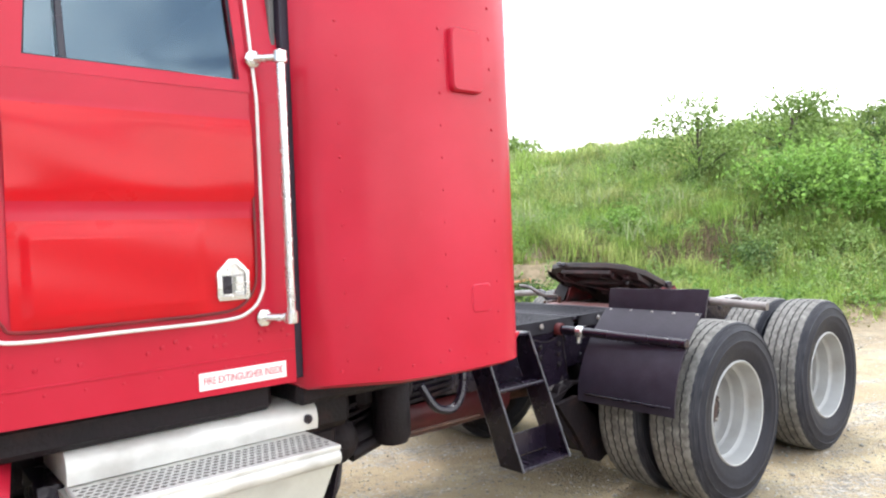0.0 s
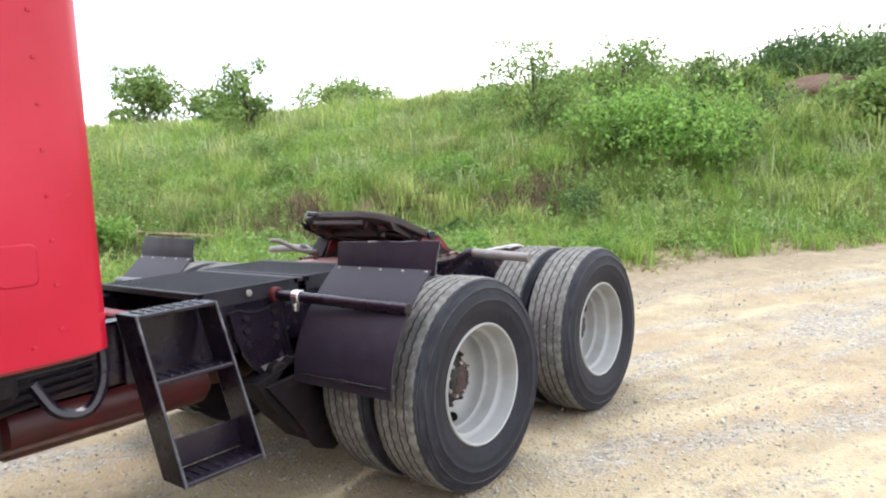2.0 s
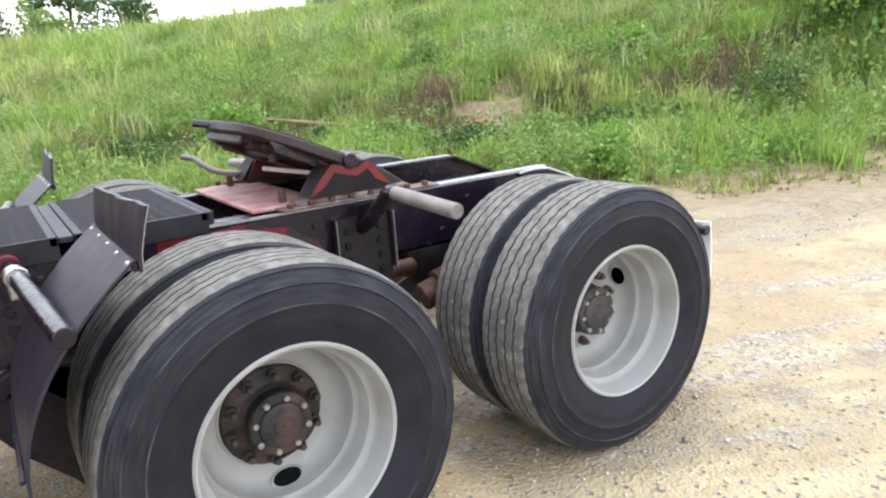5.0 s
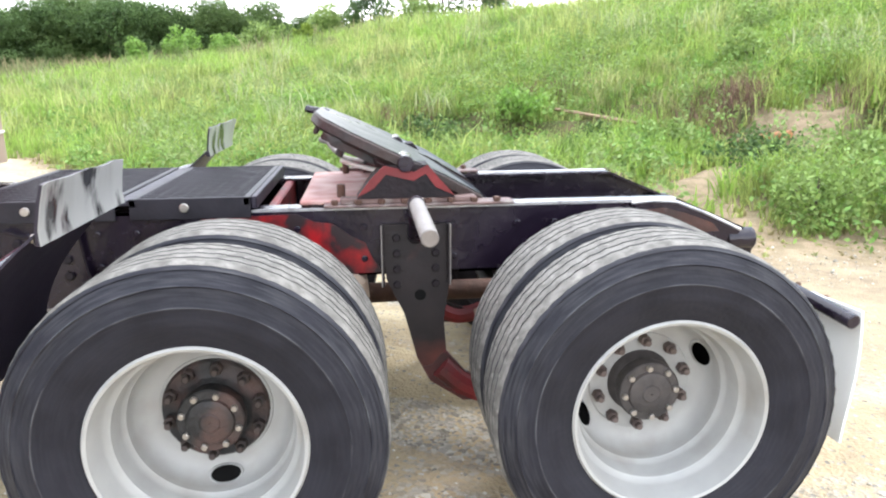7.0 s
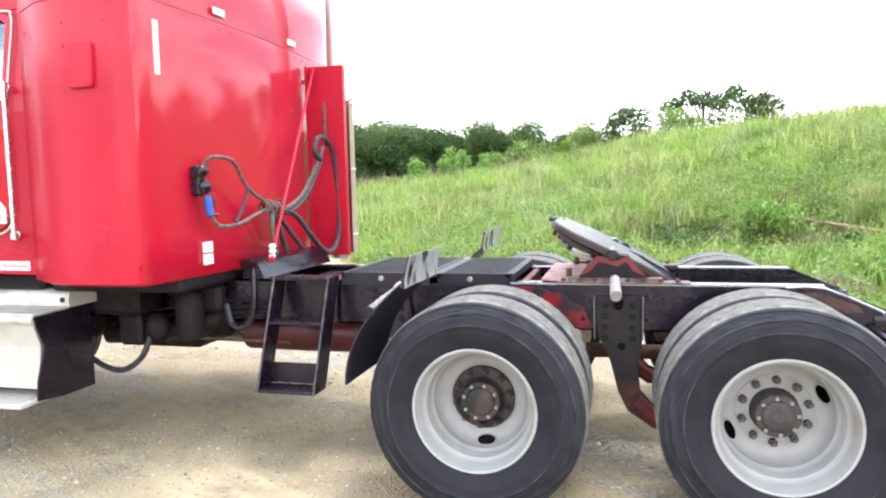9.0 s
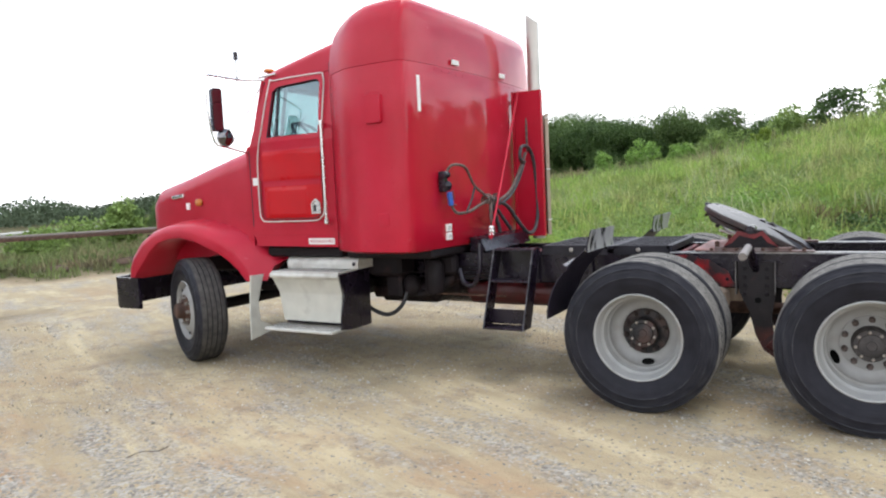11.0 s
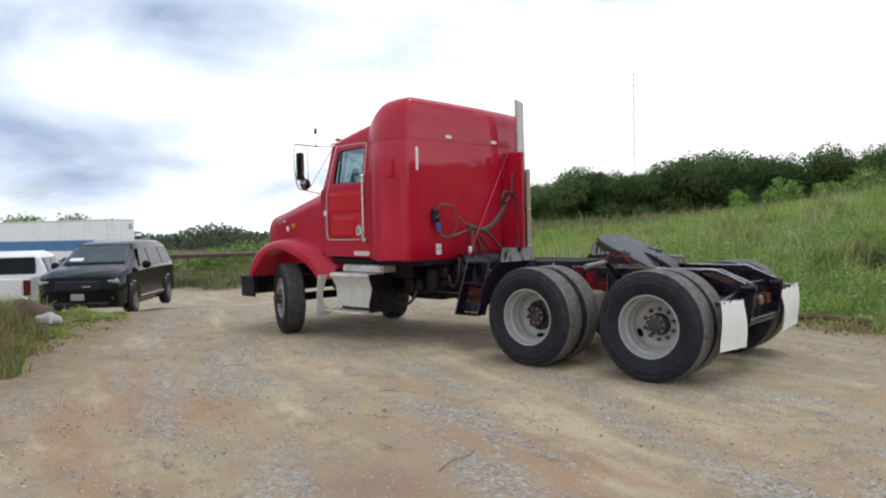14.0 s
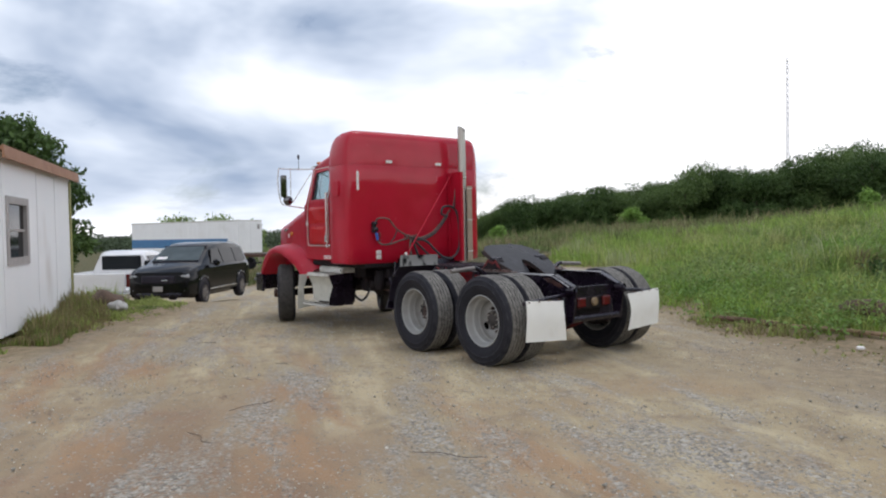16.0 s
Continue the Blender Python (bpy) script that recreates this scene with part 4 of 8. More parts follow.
def weeds():
    """Tall leafy stalks standing out of the grass, thickest near the gravel."""
    x, y = scatter(5200, 5.5, 22, -20, 100)
    keep = patchy(x, y, 0.9, 4.0) > 0.50
    x, y = x[keep], y[keep]
    k = 22
    n = len(x)
    h = rng.uniform(0.40, 0.95, n)[:, None]
    hs, a = rng.uniform(0.2, 1.0, (n, k)), rng.uniform(0, 6.28, (n, k))
    rad = 0.11 * (1.15 - hs) + 0.02
    c = np.stack([x[:, None] + np.cos(a) * rad, y[:, None] + np.sin(a) * rad, height(x, y)[:, None] + hs * h], 2).reshape(-1, 3)
    return raw_mesh("weeds", *leaf_quads(c, 0.032, 0.4), WEED)


def leafy_clumps(n, r0, r1, k, size, material, name, label):
    """Domes of broad-leaved weeds between the tufts."""
    cx, cy = scatter(n, r0, r1, -25, 98)
    n = len(cx)
    rad = rng.uniform(0.18, 0.55, n)[:, None] * (r1 / 16) ** 0.5
    a, q = rng.uniform(0, 6.28, (n, k)), np.sqrt(rng.uniform(0, 1, (n, k)))
    x, y = cx[:, None] + rad * q * np.cos(a), cy[:, None] + rad * q * np.sin(a)
    z = height(x.ravel(), y.ravel()).reshape(n, k) + rng.uniform(0.18, 0.55, n)[:, None] * (1.05 - 0.8 * q * q) * rng.uniform(0.5, 1.0, (n, k))
    v, f = leaf_quads(np.stack([x, y, z], 2).reshape(-1, 3), size, 0.8)
    tagged(new(name, raw_mesh(name, v, f, material)), label, "weeds", kind="stuff")


def border_weeds():
    """Single pale stalks standing along the edge of the grass."""
    x, y = strip_spots(3000)
    keep = (x > 4.6) & (verge(x, y) > 0.0) & (patchy(x, y, 1.3, 2.0) > 0.42)
    x, y = x[keep], y[keep]
    n, k = len(x), 26
    hs, a = rng.uniform(0.1, 1.0, (n, k)), rng.uniform(0, 6.28, (n, k))
    lean_x, lean_y = rng.normal(0, 0.08, (2, n, 1))
    rad = 0.036 * (1.2 - hs) + 0.008
    c = np.stack([x[:, None] + lean_x * hs + np.cos(a) * rad, y[:, None] + lean_y * hs + np.sin(a) * rad, height(x, y)[:, None] + hs * rng.uniform(0.4, 1.0, n)[:, None]], 2)
    return raw_mesh("border_weeds", *leaf_quads(c.reshape(-1, 3), 0.021, 0.6), WEED_PALE)


def dry_brush(n):
    """Dead brown stalks on and above the broken face of the bank, in patches."""
    az, q = rng.uniform(-4, 70, n), rng.uniform(-0.5, 2.4, n)
    r = np.interp(az, AZ, EDGE_R) + 5.2 + 0.9 * np.sin(az * 0.11) + 0.4 * np.sin(az * 0.31) + q
    x, y = r * np.sin(np.radians(az)), r * np.cos(np.radians(az)) - 2.0
    keep = patchy(x, y, 1.7, 6.0) > rng.uniform(0.45, 0.75, n) + 0.12 * np.abs(q)
    x, y = x[keep], y[keep]
    return blades(x, y, height(x, y), rng.uniform(0.22, 0.55, len(x)), np.full(len(x), 0.006), 0.8, 6)


DEAD = mat("dead brown stalks", (0.24, 0.165, 0.115), (0.17, 0.105, 0.08), 1.5, (0.7, 0.9), island=0.35, trans=0.2, spec=0.15)
tagged(new("dry_brush", raw_mesh("dry_brush", *dry_brush(5200), DEAD)), "dead brown brush along the broken bank", "weeds", kind="stuff")
tagged(new("border_weeds", border_weeds()), "slender pale weed stalks at the gravel edge", "weeds", kind="stuff")
tagged(new("weeds", weeds()), "pale green leafy weed stalks among the grass", "weeds", kind="stuff")
HERB = mat("broad weed leaves", (0.13, 0.25, 0.05), (0.26, 0.38, 0.11), 0.7, (0.45, 0.65), island=0.3, trans=0.35, spec=0.3)
leafy_clumps(1500, 5.5, 16, 70, 0.034, HERB, "weed_clumps", "low clumps of broad green weeds in the grass")
leafy_clumps(1500, 16, 36, 60, 0.065, HERB, "hill_weed_clumps", "broad green weed clumps over the hill")


# ---- the truck ----
truck = thing("semi_truck", "red sleeper-cab semi tractor with bare black rear frame parked on gravel", "truck")
RAIL_Y, RAIL_TOP, RAIL_LOW = 0.43, 0.995, 0.735

# frame rails: C channels that slope down at the tail
for side in (-1, 1):
    s = Shape()
    top = [(-5.7, RAIL_TOP), (0.99, RAIL_TOP), (1.27, 0.875)]
    low = [(-5.7, RAIL_LOW), (0.95, RAIL_LOW), (1.27, 0.765)]
    web = top + low[::-1]
    s.prism(web, "y", side * RAIL_Y, side * (RAIL_Y - 0.010))
    for a, b in zip(top[:-1], top[1:]):
        s.prism([a, b, (b[0], b[1] - 0.011), (a[0], a[1] - 0.011)], "y", side * RAIL_Y, side * (RAIL_Y - 0.09))
    for a, b in zip(low[:-1], low[1:]):
        s.prism([a, b, (b[0], b[1] + 0.011), (a[0], a[1] + 0.011)], "y", side * RAIL_Y, side * (RAIL_Y - 0.09))
    rail = part("frame_rail", s, BLACK, truck, "black painted steel frame rail with worn edges")
    # thin pale strips: wear plus the lit top flange's highlight, in colour
    part("worn_edge", Shape().box(0.34, side * (RAIL_Y - 0.05), 0.9952, 0.985, side * (RAIL_Y + 0.0015), 0.9985, 0.001).box(-0.62, side * (RAIL_Y + 0.0005), 0.985, 0.98, side * (RAIL_Y + 0.0022), 0.996, 0.0005), WORN_HIGHLIGHT, rail, "worn top edge with painted highlight")
    bolt = Shape().rod((0, side * (RAIL_Y + 0.001), 0), (0, side * (RAIL_Y + 0.012), 0), 0.013, n=8)
    repeat("rail_bolt", bolt, BLACK, rail, [(-2.9 + k * 0.19 + 0.03 * math.sin(k * 2.3), 0, z) for k in range(22) for z in (0.80, 0.92)])
    s = Shape().prism([(-0.80, 0.976), (-0.62, 0.972), (-0.46, 0.976), (-0.40, 0.945), (-0.33, 0.938), (-0.27, 0.89), (-0.215, 0.86), (-0.19, 0.80), (-0.15, 0.745), (-0.42, 0.742), (-0.60, 0.77), (-0.72, 0.84), (-0.80, 0.92)], "y", side * (RAIL_Y + 0.002), side * (RAIL_Y + 0.005))
    part("red_patch", s, RED_PATCH, rail, "patch of bare bright red paint")

part("red_crossmember", Shape().box(-0.585, -RAIL_Y + 0.013, 0.80, -0.545, RAIL_Y - 0.013, 0.985, 0.008), RED_DARK, truck, "dull red crossmember")
for x in (-2.0, -1.15, -0.05):
    part("crossmember", Shape().box(x - 0.045, -RAIL_Y + 0.012, 0.78, x + 0.045, RAIL_Y - 0.012, 0.96, 0.008), GRIME, truck)
part("crossmember", Shape().box(0.57, -RAIL_Y + 0.012, 0.745, 0.66, RAIL_Y - 0.012, 0.80, 0.008), GRIME, truck)
part("tail_crossmember", Shape().box(1.16, -RAIL_Y + 0.012, 0.70, 1.19, RAIL_Y - 0.012, 0.86, 0.006), BLACK, truck)
part("tail_tube", Shape().rod((1.24, -0.40, 0.50), (1.24, 0.40, 0.50), 0.038), BLACK, truck)
part("tow_hook_plate", Shape().box(1.05, -0.20, 0.48, 1.15, 0.20, 0.70, 0.015), GRIME, truck)
for side in (-1, 1):
    part("tail_bracket", Shape().prism([(1.15, 0.80), (1.31, 0.86), (1.33, 0.82), (1.27, 0.46), (1.19, 0.46)], "y", side * 0.415, side * 0.395), BLACK, truck)
    s = Shape().prism([(0.80, 0.985), (0.98, 0.985), (1.25, 0.868), (1.22, 0.81), (1.00, 0.85), (0.85, 0.93)], "y", side * (RAIL_Y + 0.003), side * (RAIL_Y + 0.016))
    gusset = part("tail_gusset", s, BLACK, truck, "black tail gusset with a rust scuff")
    scuff = [(0.84, 0.957), (0.93, 0.964), (1.02, 0.940), (1.13, 0.900), (1.16, 0.866), (1.08, 0.862), (1.00, 0.895), (0.90, 0.925)]
    part("rust_scuff", Shape().prism(scuff, "y", side * (RAIL_Y + 0.015), side * (RAIL_Y + 0.018)), SCUFF, gusset, "rust and grey scrape")
    # pale rim tube paints the highlight along the tail's rubbed edge
    part("gusset_rim", Shape().tube([(0.80, side * (RAIL_Y + 0.014), 0.985), (0.98, side * (RAIL_Y + 0.014), 0.985), (1.25, side * (RAIL_Y + 0.014), 0.868)], 0.007, 8, 2), WORN_HIGHLIGHT, gusset, "rubbed rim with painted highlight")
    part("tail_tube_end", Shape().lathe([(0.034, -0.05), (0.044, -0.05), (0.044, 0.06), (0.034, 0.06)], 20, m=Matrix.Translation((1.265, side * (RAIL_Y - 0.02), 0.825)) @ Matrix.Rotation(radians(90), 4, "Z")), BLACK, truck)

# deck plates: bar grating between the rails
def grating(x0, x1, z):
    s = Shape()
    s.box(x0, -0.445, z - 0.03, x0 + 0.025, 0.445, z, 0.003)
    s.box(x1 - 0.025, -0.445, z - 0.03, x1, 0.445, z, 0.003)
    for side in (-1, 1):
        s.box(x0, side * 0.445, z - 0.075, x1, side * 0.435, z + 0.001, 0.002)
    s.box(x0 + 0.02, -0.43, z - 0.025, x1 - 0.02, 0.43, z - 0.014, 0.002)
    return s


for x0, x1 in ((-1.64, -1.09), (-1.04, -0.62)):
    deck = part("deck_plate", grating(x0, x1, 1.045), DECK, truck, "black bar grating deck plate")
    repeat("deck_bar", Shape().box(x0 + 0.02, -0.006, 0, x1 - 0.02, 0.006, 0.015, 0.002), DECK, deck, [(0, -0.41 + k * 0.82 / 21, 1.029) for k in range(22)])
    repeat("deck_slat", Shape().box(0, -0.43, 0, 0.008, 0.43, 0.0115, 0.001), DECK, deck, [(x0 + 0.03 + k * 0.045, 0, 1.029) for k in range(int((x1 - x0) / 0.045))])
    repeat("deck_bolt", Shape().rod((0, 0, 0), (0, 0.011, 0), 0.017, n=10), NUT, deck, [(x, y, 1.012) for x in ((x0 + x1) / 2 - 0.02,) for y in (-0.456, 0.445)])
part("deck_strip", Shape().box(-1.088, -0.43, 1.020, -1.042, 0.43, 1.040, 0.003), BLACK_RUB, truck)
part("deck_edge_strip", Shape().box(-0.618, -0.44, 1.000, -0.598, 0.44, 1.046, 0.003), BLACK_RUB, truck)

# fifth wheel
fifth = part("fifth_wheel_base", Shape().box(-0.45, -0.40, 1.0, -0.16, 0.40, 1.016, 0.004), PINKDUST, truck, "faded pink steel mounting plate")
for y in (-0.425, 0.425):
    part("base_angle", Shape().box(-0.36, y - 0.045, 0.999, 0.34, y + 0.040, 1.010, 0.003).box(-0.30, y - 0.03, 1.009, 0.20, y + 0.03, 1.031, 0.004), BASE_GREY, fifth, "dusty rust-marked flange")
repeat("base_bolt", Shape().rod((0, 0, 0), (0, 0, 0.018), 0.014, n=6), RUST, fifth, [(-0.32 + k * 0.085, y, 1.010) for k in range(8) for y in (-0.459, 0.459)])
repeat("base_stud", Shape().rod((0, 0, 0), (0, 0, 0.05), 0.016, n=8), RUST, fifth, [(-0.30, y, 1.016) for y in (-0.33, 0.33)])
for side in (-1, 1):
    s = Shape().prism([(-0.24, 1.03), (-0.19, 1.10), (-0.14, 1.15), (0.02, 1.15), (0.06, 1.10), (0.12, 1.03)], "y", side * 0.34, side * 0.46)
    ped = part("pedestal", s, GRIME, fifth, "grimy pedestal bracket with a worn red edge")
    part("pedestal_web", Shape().prism([(-0.22, 1.018), (-0.17, 1.12), (-0.12, 1.14), (0.00, 1.14), (0.10, 1.018)], "y", side * 0.322, side * 0.337), RED_DARK, ped, "dull red inner web")
    band = [(-0.24, 1.035), (-0.19, 1.10), (-0.14, 1.15), (-0.08, 1.135), (-0.03, 1.125), (0.02, 1.15), (0.06, 1.10), (0.12, 1.035)]
    part("pedestal_edge", Shape().prism(band + [(x * 0.90 - 0.006, z - 0.032) for x, z in band[-2:0:-1]], "y", side * 0.4605, side * 0.463), RED_DARK, ped)
    part("pivot_pin", Shape().rod((-0.06, side * 0.30, 1.155), (-0.06, side * 0.475, 1.155), 0.030), BLACK, fifth)
tilt = Matrix.Translation((-0.06, 0, 1.175)) @ Matrix.Rotation(radians(25), 4, "Y")
outline = [(-0.37, -0.20), (-0.33, -0.33), (-0.22, -0.425), (-0.05, -0.455), (0.16, -0.45), (0.33, -0.38), (0.55, -0.27), (0.57, -0.21),
           (0.34, -0.10), (0.14, -0.055), (0.08, 0.0), (0.14, 0.055), (0.34, 0.10), (0.57, 0.21), (0.55, 0.27), (0.33, 0.38), (0.16, 0.45), (-0.05, 0.455),
           (-0.22, 0.425), (-0.33, 0.33), (-0.37, 0.20)]
drop = lambda x: -0.10 * max(0.0, x - 0.28) / 0.29
s = Shape().loft([[(x * 0.97, y * 0.97, drop(x) - 0.045) for x, y in outline], [(x, y, drop(x) - 0.035) for x, y in outline], [(x, y, drop(x) - 0.006) for x, y in outline], [(x * 0.985, y * 0.985, drop(x)) for x, y in outline]], m=tilt)
plate = part("top_plate", s, PLATE_EDGE, fifth, "greasy black tilted coupling plate with a rusty rim")
s = Shape().loft([[(x * 0.985, y * 0.985, drop(x) + d) for x, y in outline] for d in (0.0015, 0.003)], m=tilt)
part("plate_face", s, PLATE_TOP, plate, "worn shiny grey top face")
s = Shape()
for side in (-1, 1):
    s.box(-0.31, side * 0.20, -0.085, 0.10, side * 0.222, -0.04, 0.006, tilt)
    s.box(-0.10, side * 0.31, -0.075, 0.10, side * 0.43, -0.04, 0.02, tilt)
    s.prism([(-0.30, -0.04), (-0.26, -0.075), (0.06, -0.075), (0.16, -0.04)], "y", side * 0.385, side * 0.40, tilt)
    s.blob((-0.25, side * 0.30, -0.062), (0.035, 0.03, 0.022), 6, tilt)
s.box(-0.345, -0.22, -0.078, -0.325, 0.22, -0.03, 0.006, tilt)
s.box(-0.18, -0.20, -0.088, -0.15, 0.20, -0.04, 0.006, tilt)
s.box(0.02, -0.12, -0.095, 0.16, 0.12, -0.045, 0.02, tilt)
s.rod((-0.28, -0.1, -0.07), (-0.10, -0.34, -0.06), 0.014, m=tilt)
s.rod((-0.24, 0.30, -0.085), (0.02, -0.10, -0.09), 0.012, m=tilt)
s.rod((-0.22, -0.29, -0.06), (-0.22, -0.29, -0.11), 0.016, m=tilt)
part("plate_ribs", s, RIB_RED, fifth, "greasy red-brown ribs")
part("release_handle", Shape().tube([(-0.16, 0.40, 1.05), (-0.30, 0.47, 1.07), (-0.36, 0.52, 1.11), (-0.39, 0.57, 1.14), (-0.43, 0.62, 1.15)], 0.014), PIPE_DULL, fifth, "grey bent release handle")
part("lock_lever", Shape().tube([(-0.30, 0.12, 1.24), (-0.36, 0.17, 1.30), (-0.46, 0.20, 1.325)], 0.016, 6).blob((-0.38, 0.14, 1.31), (0.03, 0.03, 0.02)), BLACK, fifth)
part("locking_bar", Shape().tube([(-0.30, -0.16, 1.135), (-0.24, -0.24, 1.125), (-0.12, -0.30, 1.10)], 0.010, 8, 3), ALU, fifth, "pale steel locking rod")

# wheels
def tyre_mesh(zigzag=1.0):
    w = 0.136
    prof = [(0.280, -w + 0.024), (0.306, -w + 0.006), (0.345, -w - 0.002), (0.352, -w - 0.006), (0.375, -w - 0.010), (0.400, -w - 0.012), (0.405, -w - 0.015), (0.412, -w - 0.012), (0.440, -w - 0.006),
            (0.455, -w - 0.004), (0.459, -w - 0.008), (0.464, -w - 0.002), (0.480, -w + 0.006), (0.494, -w + 0.014), (0.497, -w + 0.012), (0.506, -w + 0.022), (0.511, -w + 0.036)]
    ribs = []
    for g in (-0.068, -0.024, 0.024, 0.068):
        ribs += [(0.514, g - 0.0036), (0.503, g - 0.0022), (0.503, g + 0.0022), (0.514, g + 0.0036)]
    prof = prof + ribs + [(r, -y) for r, y in prof[::-1]]
    n0 = 17
    bend = lambda k, s: (0.0036 if s % 2 else -0.0036) if n0 <= k < n0 + 16 else ((0.0040 if s % 2 else -0.0020) if k in (15, 16) else ((-0.0040 if s % 2 else 0.0020) if k in (n0 + 16, n0 + 17) else 0.0))
    s = Shape().lathe(prof, 120, (lambda k, i: zigzag * bend(k, i)))
    me = s.mesh("tyre", 40)
    me.materials.append(SIDEWALL)
    me.materials.append(TREAD)
    for p in me.polygons:
        c = p.center
        rad = math.hypot(c.x, c.z)
        if rad > 0.5108 or (rad > 0.5015 and 0.09 < abs(c.y) < 0.118):
            p.material_index = 1
    return me


TYRE = tyre_mesh()
TYRE_FRONT = tyre_mesh(0.0)
TYRE_FRONT.materials[1] = mat("dark ribbed tread", (0.045, 0.043, 0.042), (0.085, 0.08, 0.074), 18.0, (0.7, 0.9), bump=0.3, bscale=120, spec=0.2)
rim_prof = [(0.288, -0.112), (0.294, -0.124), (0.288, -0.131), (0.280, -0.127), (0.276, -0.110), (0.271, -0.088), (0.267, -0.060), (0.263, -0.048), (0.250, -0.036), (0.247, -0.024), (0.245, 0.018), (0.242, 0.030), (0.233, 0.040), (0.231, 0.060)]
dish = [(0.230, 0.075), (0.225, 0.092), (0.214, 0.110), (0.198, 0.121), (0.180, 0.126), (0.166, 0.1275), (0.163, 0.123), (0.085, 0.123)]
RIM_OUT = Shape().lathe(rim_prof + dish, 72).lathe([(0.246, 0.055), (0.262, 0.10), (0.28, 0.13), (0.29, 0.12)], 48).mesh("rim", 30)
RIM_OUT.materials.append(WHEEL)
RIM_IN = Shape().lathe([(0.285, 0.118), (0.292, 0.128), (0.285, 0.13), (0.27, 0.10), (0.25, 0.0), (0.25, -0.06), (0.285, -0.118)], 40).mesh("rim", 30)
RIM_IN.materials.append(WHEEL)


def hole_ring(k, out=0.0, n=22):
    """An oval on the sloping part of the dish, k times the size of a hand hole."""
    ring = []
    for i in range(n):
        u, w = 0.027 * k * math.cos(2 * math.pi * i / n), 0.046 * k * math.sin(2 * math.pi * i / n)
        ring.append((0.209 + u * 0.75, 0.105 - u * 0.66 - out, w))
    return ring


HOLE_LIP = Shape().loft([hole_ring(1.14, 0.002), hole_ring(1.10, 0.009), hole_ring(1.0, 0.010), hole_ring(0.96, 0.004)], cap=False).mesh("hole_lip")
HOLE_LIP.materials.append(WHEEL)
# closed black oval just proud of the dish, painted as a hole's inner shade
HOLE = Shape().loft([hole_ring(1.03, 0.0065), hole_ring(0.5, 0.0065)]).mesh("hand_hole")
HOLE.materials.append(mat("black fill for hole shade", (0.006, 0.006, 0.006), (0.01, 0.01, 0.01), 5.0, (0.9, 1.0), spec=0.05))


hub_prof = [(r, 0.018 + y * 0.70) for r, y in ((0.002, 0.000), (0.026, 0.000), (0.030, 0.005), (0.056, 0.007), (0.066, 0.013), (0.070, 0.023), (0.092, 0.025), (0.096, 0.031), (0.098, 0.070), (0.091, 0.082), (0.091, 0.106), (0.102, 0.122))]
HUB_SMALL = Shape().lathe(hub_prof + [(0.106, 0.125)], 40).mesh("hub")
HUB = Shape().lathe(hub_prof + [(0.110, 0.109), (0.150, 0.111), (0.157, 0.117), (0.157, 0.125)], 40).mesh("hub")
HUB.materials.append(mat("greasy rusty hub", (0.042, 0.024, 0.021), (0.075, 0.040, 0.034), 22.0, (0.35, 0.7), bump=0.5, bscale=60, c3=(0.009, 0.009, 0.010), s3=8.0, t3=(0.40, 0.55)))
HUB_SMALL.materials.append(mat("dusty grey hub", (0.060, 0.052, 0.050), (0.032, 0.028, 0.028), 22.0, (0.5, 0.8), bump=0.4, bscale=60, c3=(0.02, 0.018, 0.017), s3=8.0))
LUG = Shape().rod((0.134, 0.123, 0), (0.134, 0.087, 0), 0.019, n=6).rod((0.134, 0.089, 0), (0.134, 0.063, 0), 0.0105, n=10).mesh("lug_nut")
LUG.materials.append(mat("greasy dark nut", (0.022, 0.017, 0.016), (0.05, 0.034, 0.03), 30.0, (0.4, 0.7)))
LUG_REAR = Shape().rod((0.143, 0.124, 0), (0.143, 0.095, 0), 0.019, n=6).rod((0.143, 0.097, 0), (0.143, 0.075, 0), 0.0105, n=10).mesh("lug_nut")
LUG_REAR.materials.append(mat("dusty brown nut", (0.12, 0.09, 0.08), (0.06, 0.042, 0.038), 30.0, (0.5, 0.8)))
STUD = Shape().rod((0.081, 0.037, 0), (0.081, 0.021, 0), 0.0105, n=6).mesh("hub_stud")
STUD.materials.append(NUT)
ds = Shape().lathe([(0.21, 0.0), (0.21, 0.17), (0.19, 0.185), (0.05, 0.19)], 32)
DRUM = ds.mesh("brake_drum")
DRUM.materials.append(GRIME)


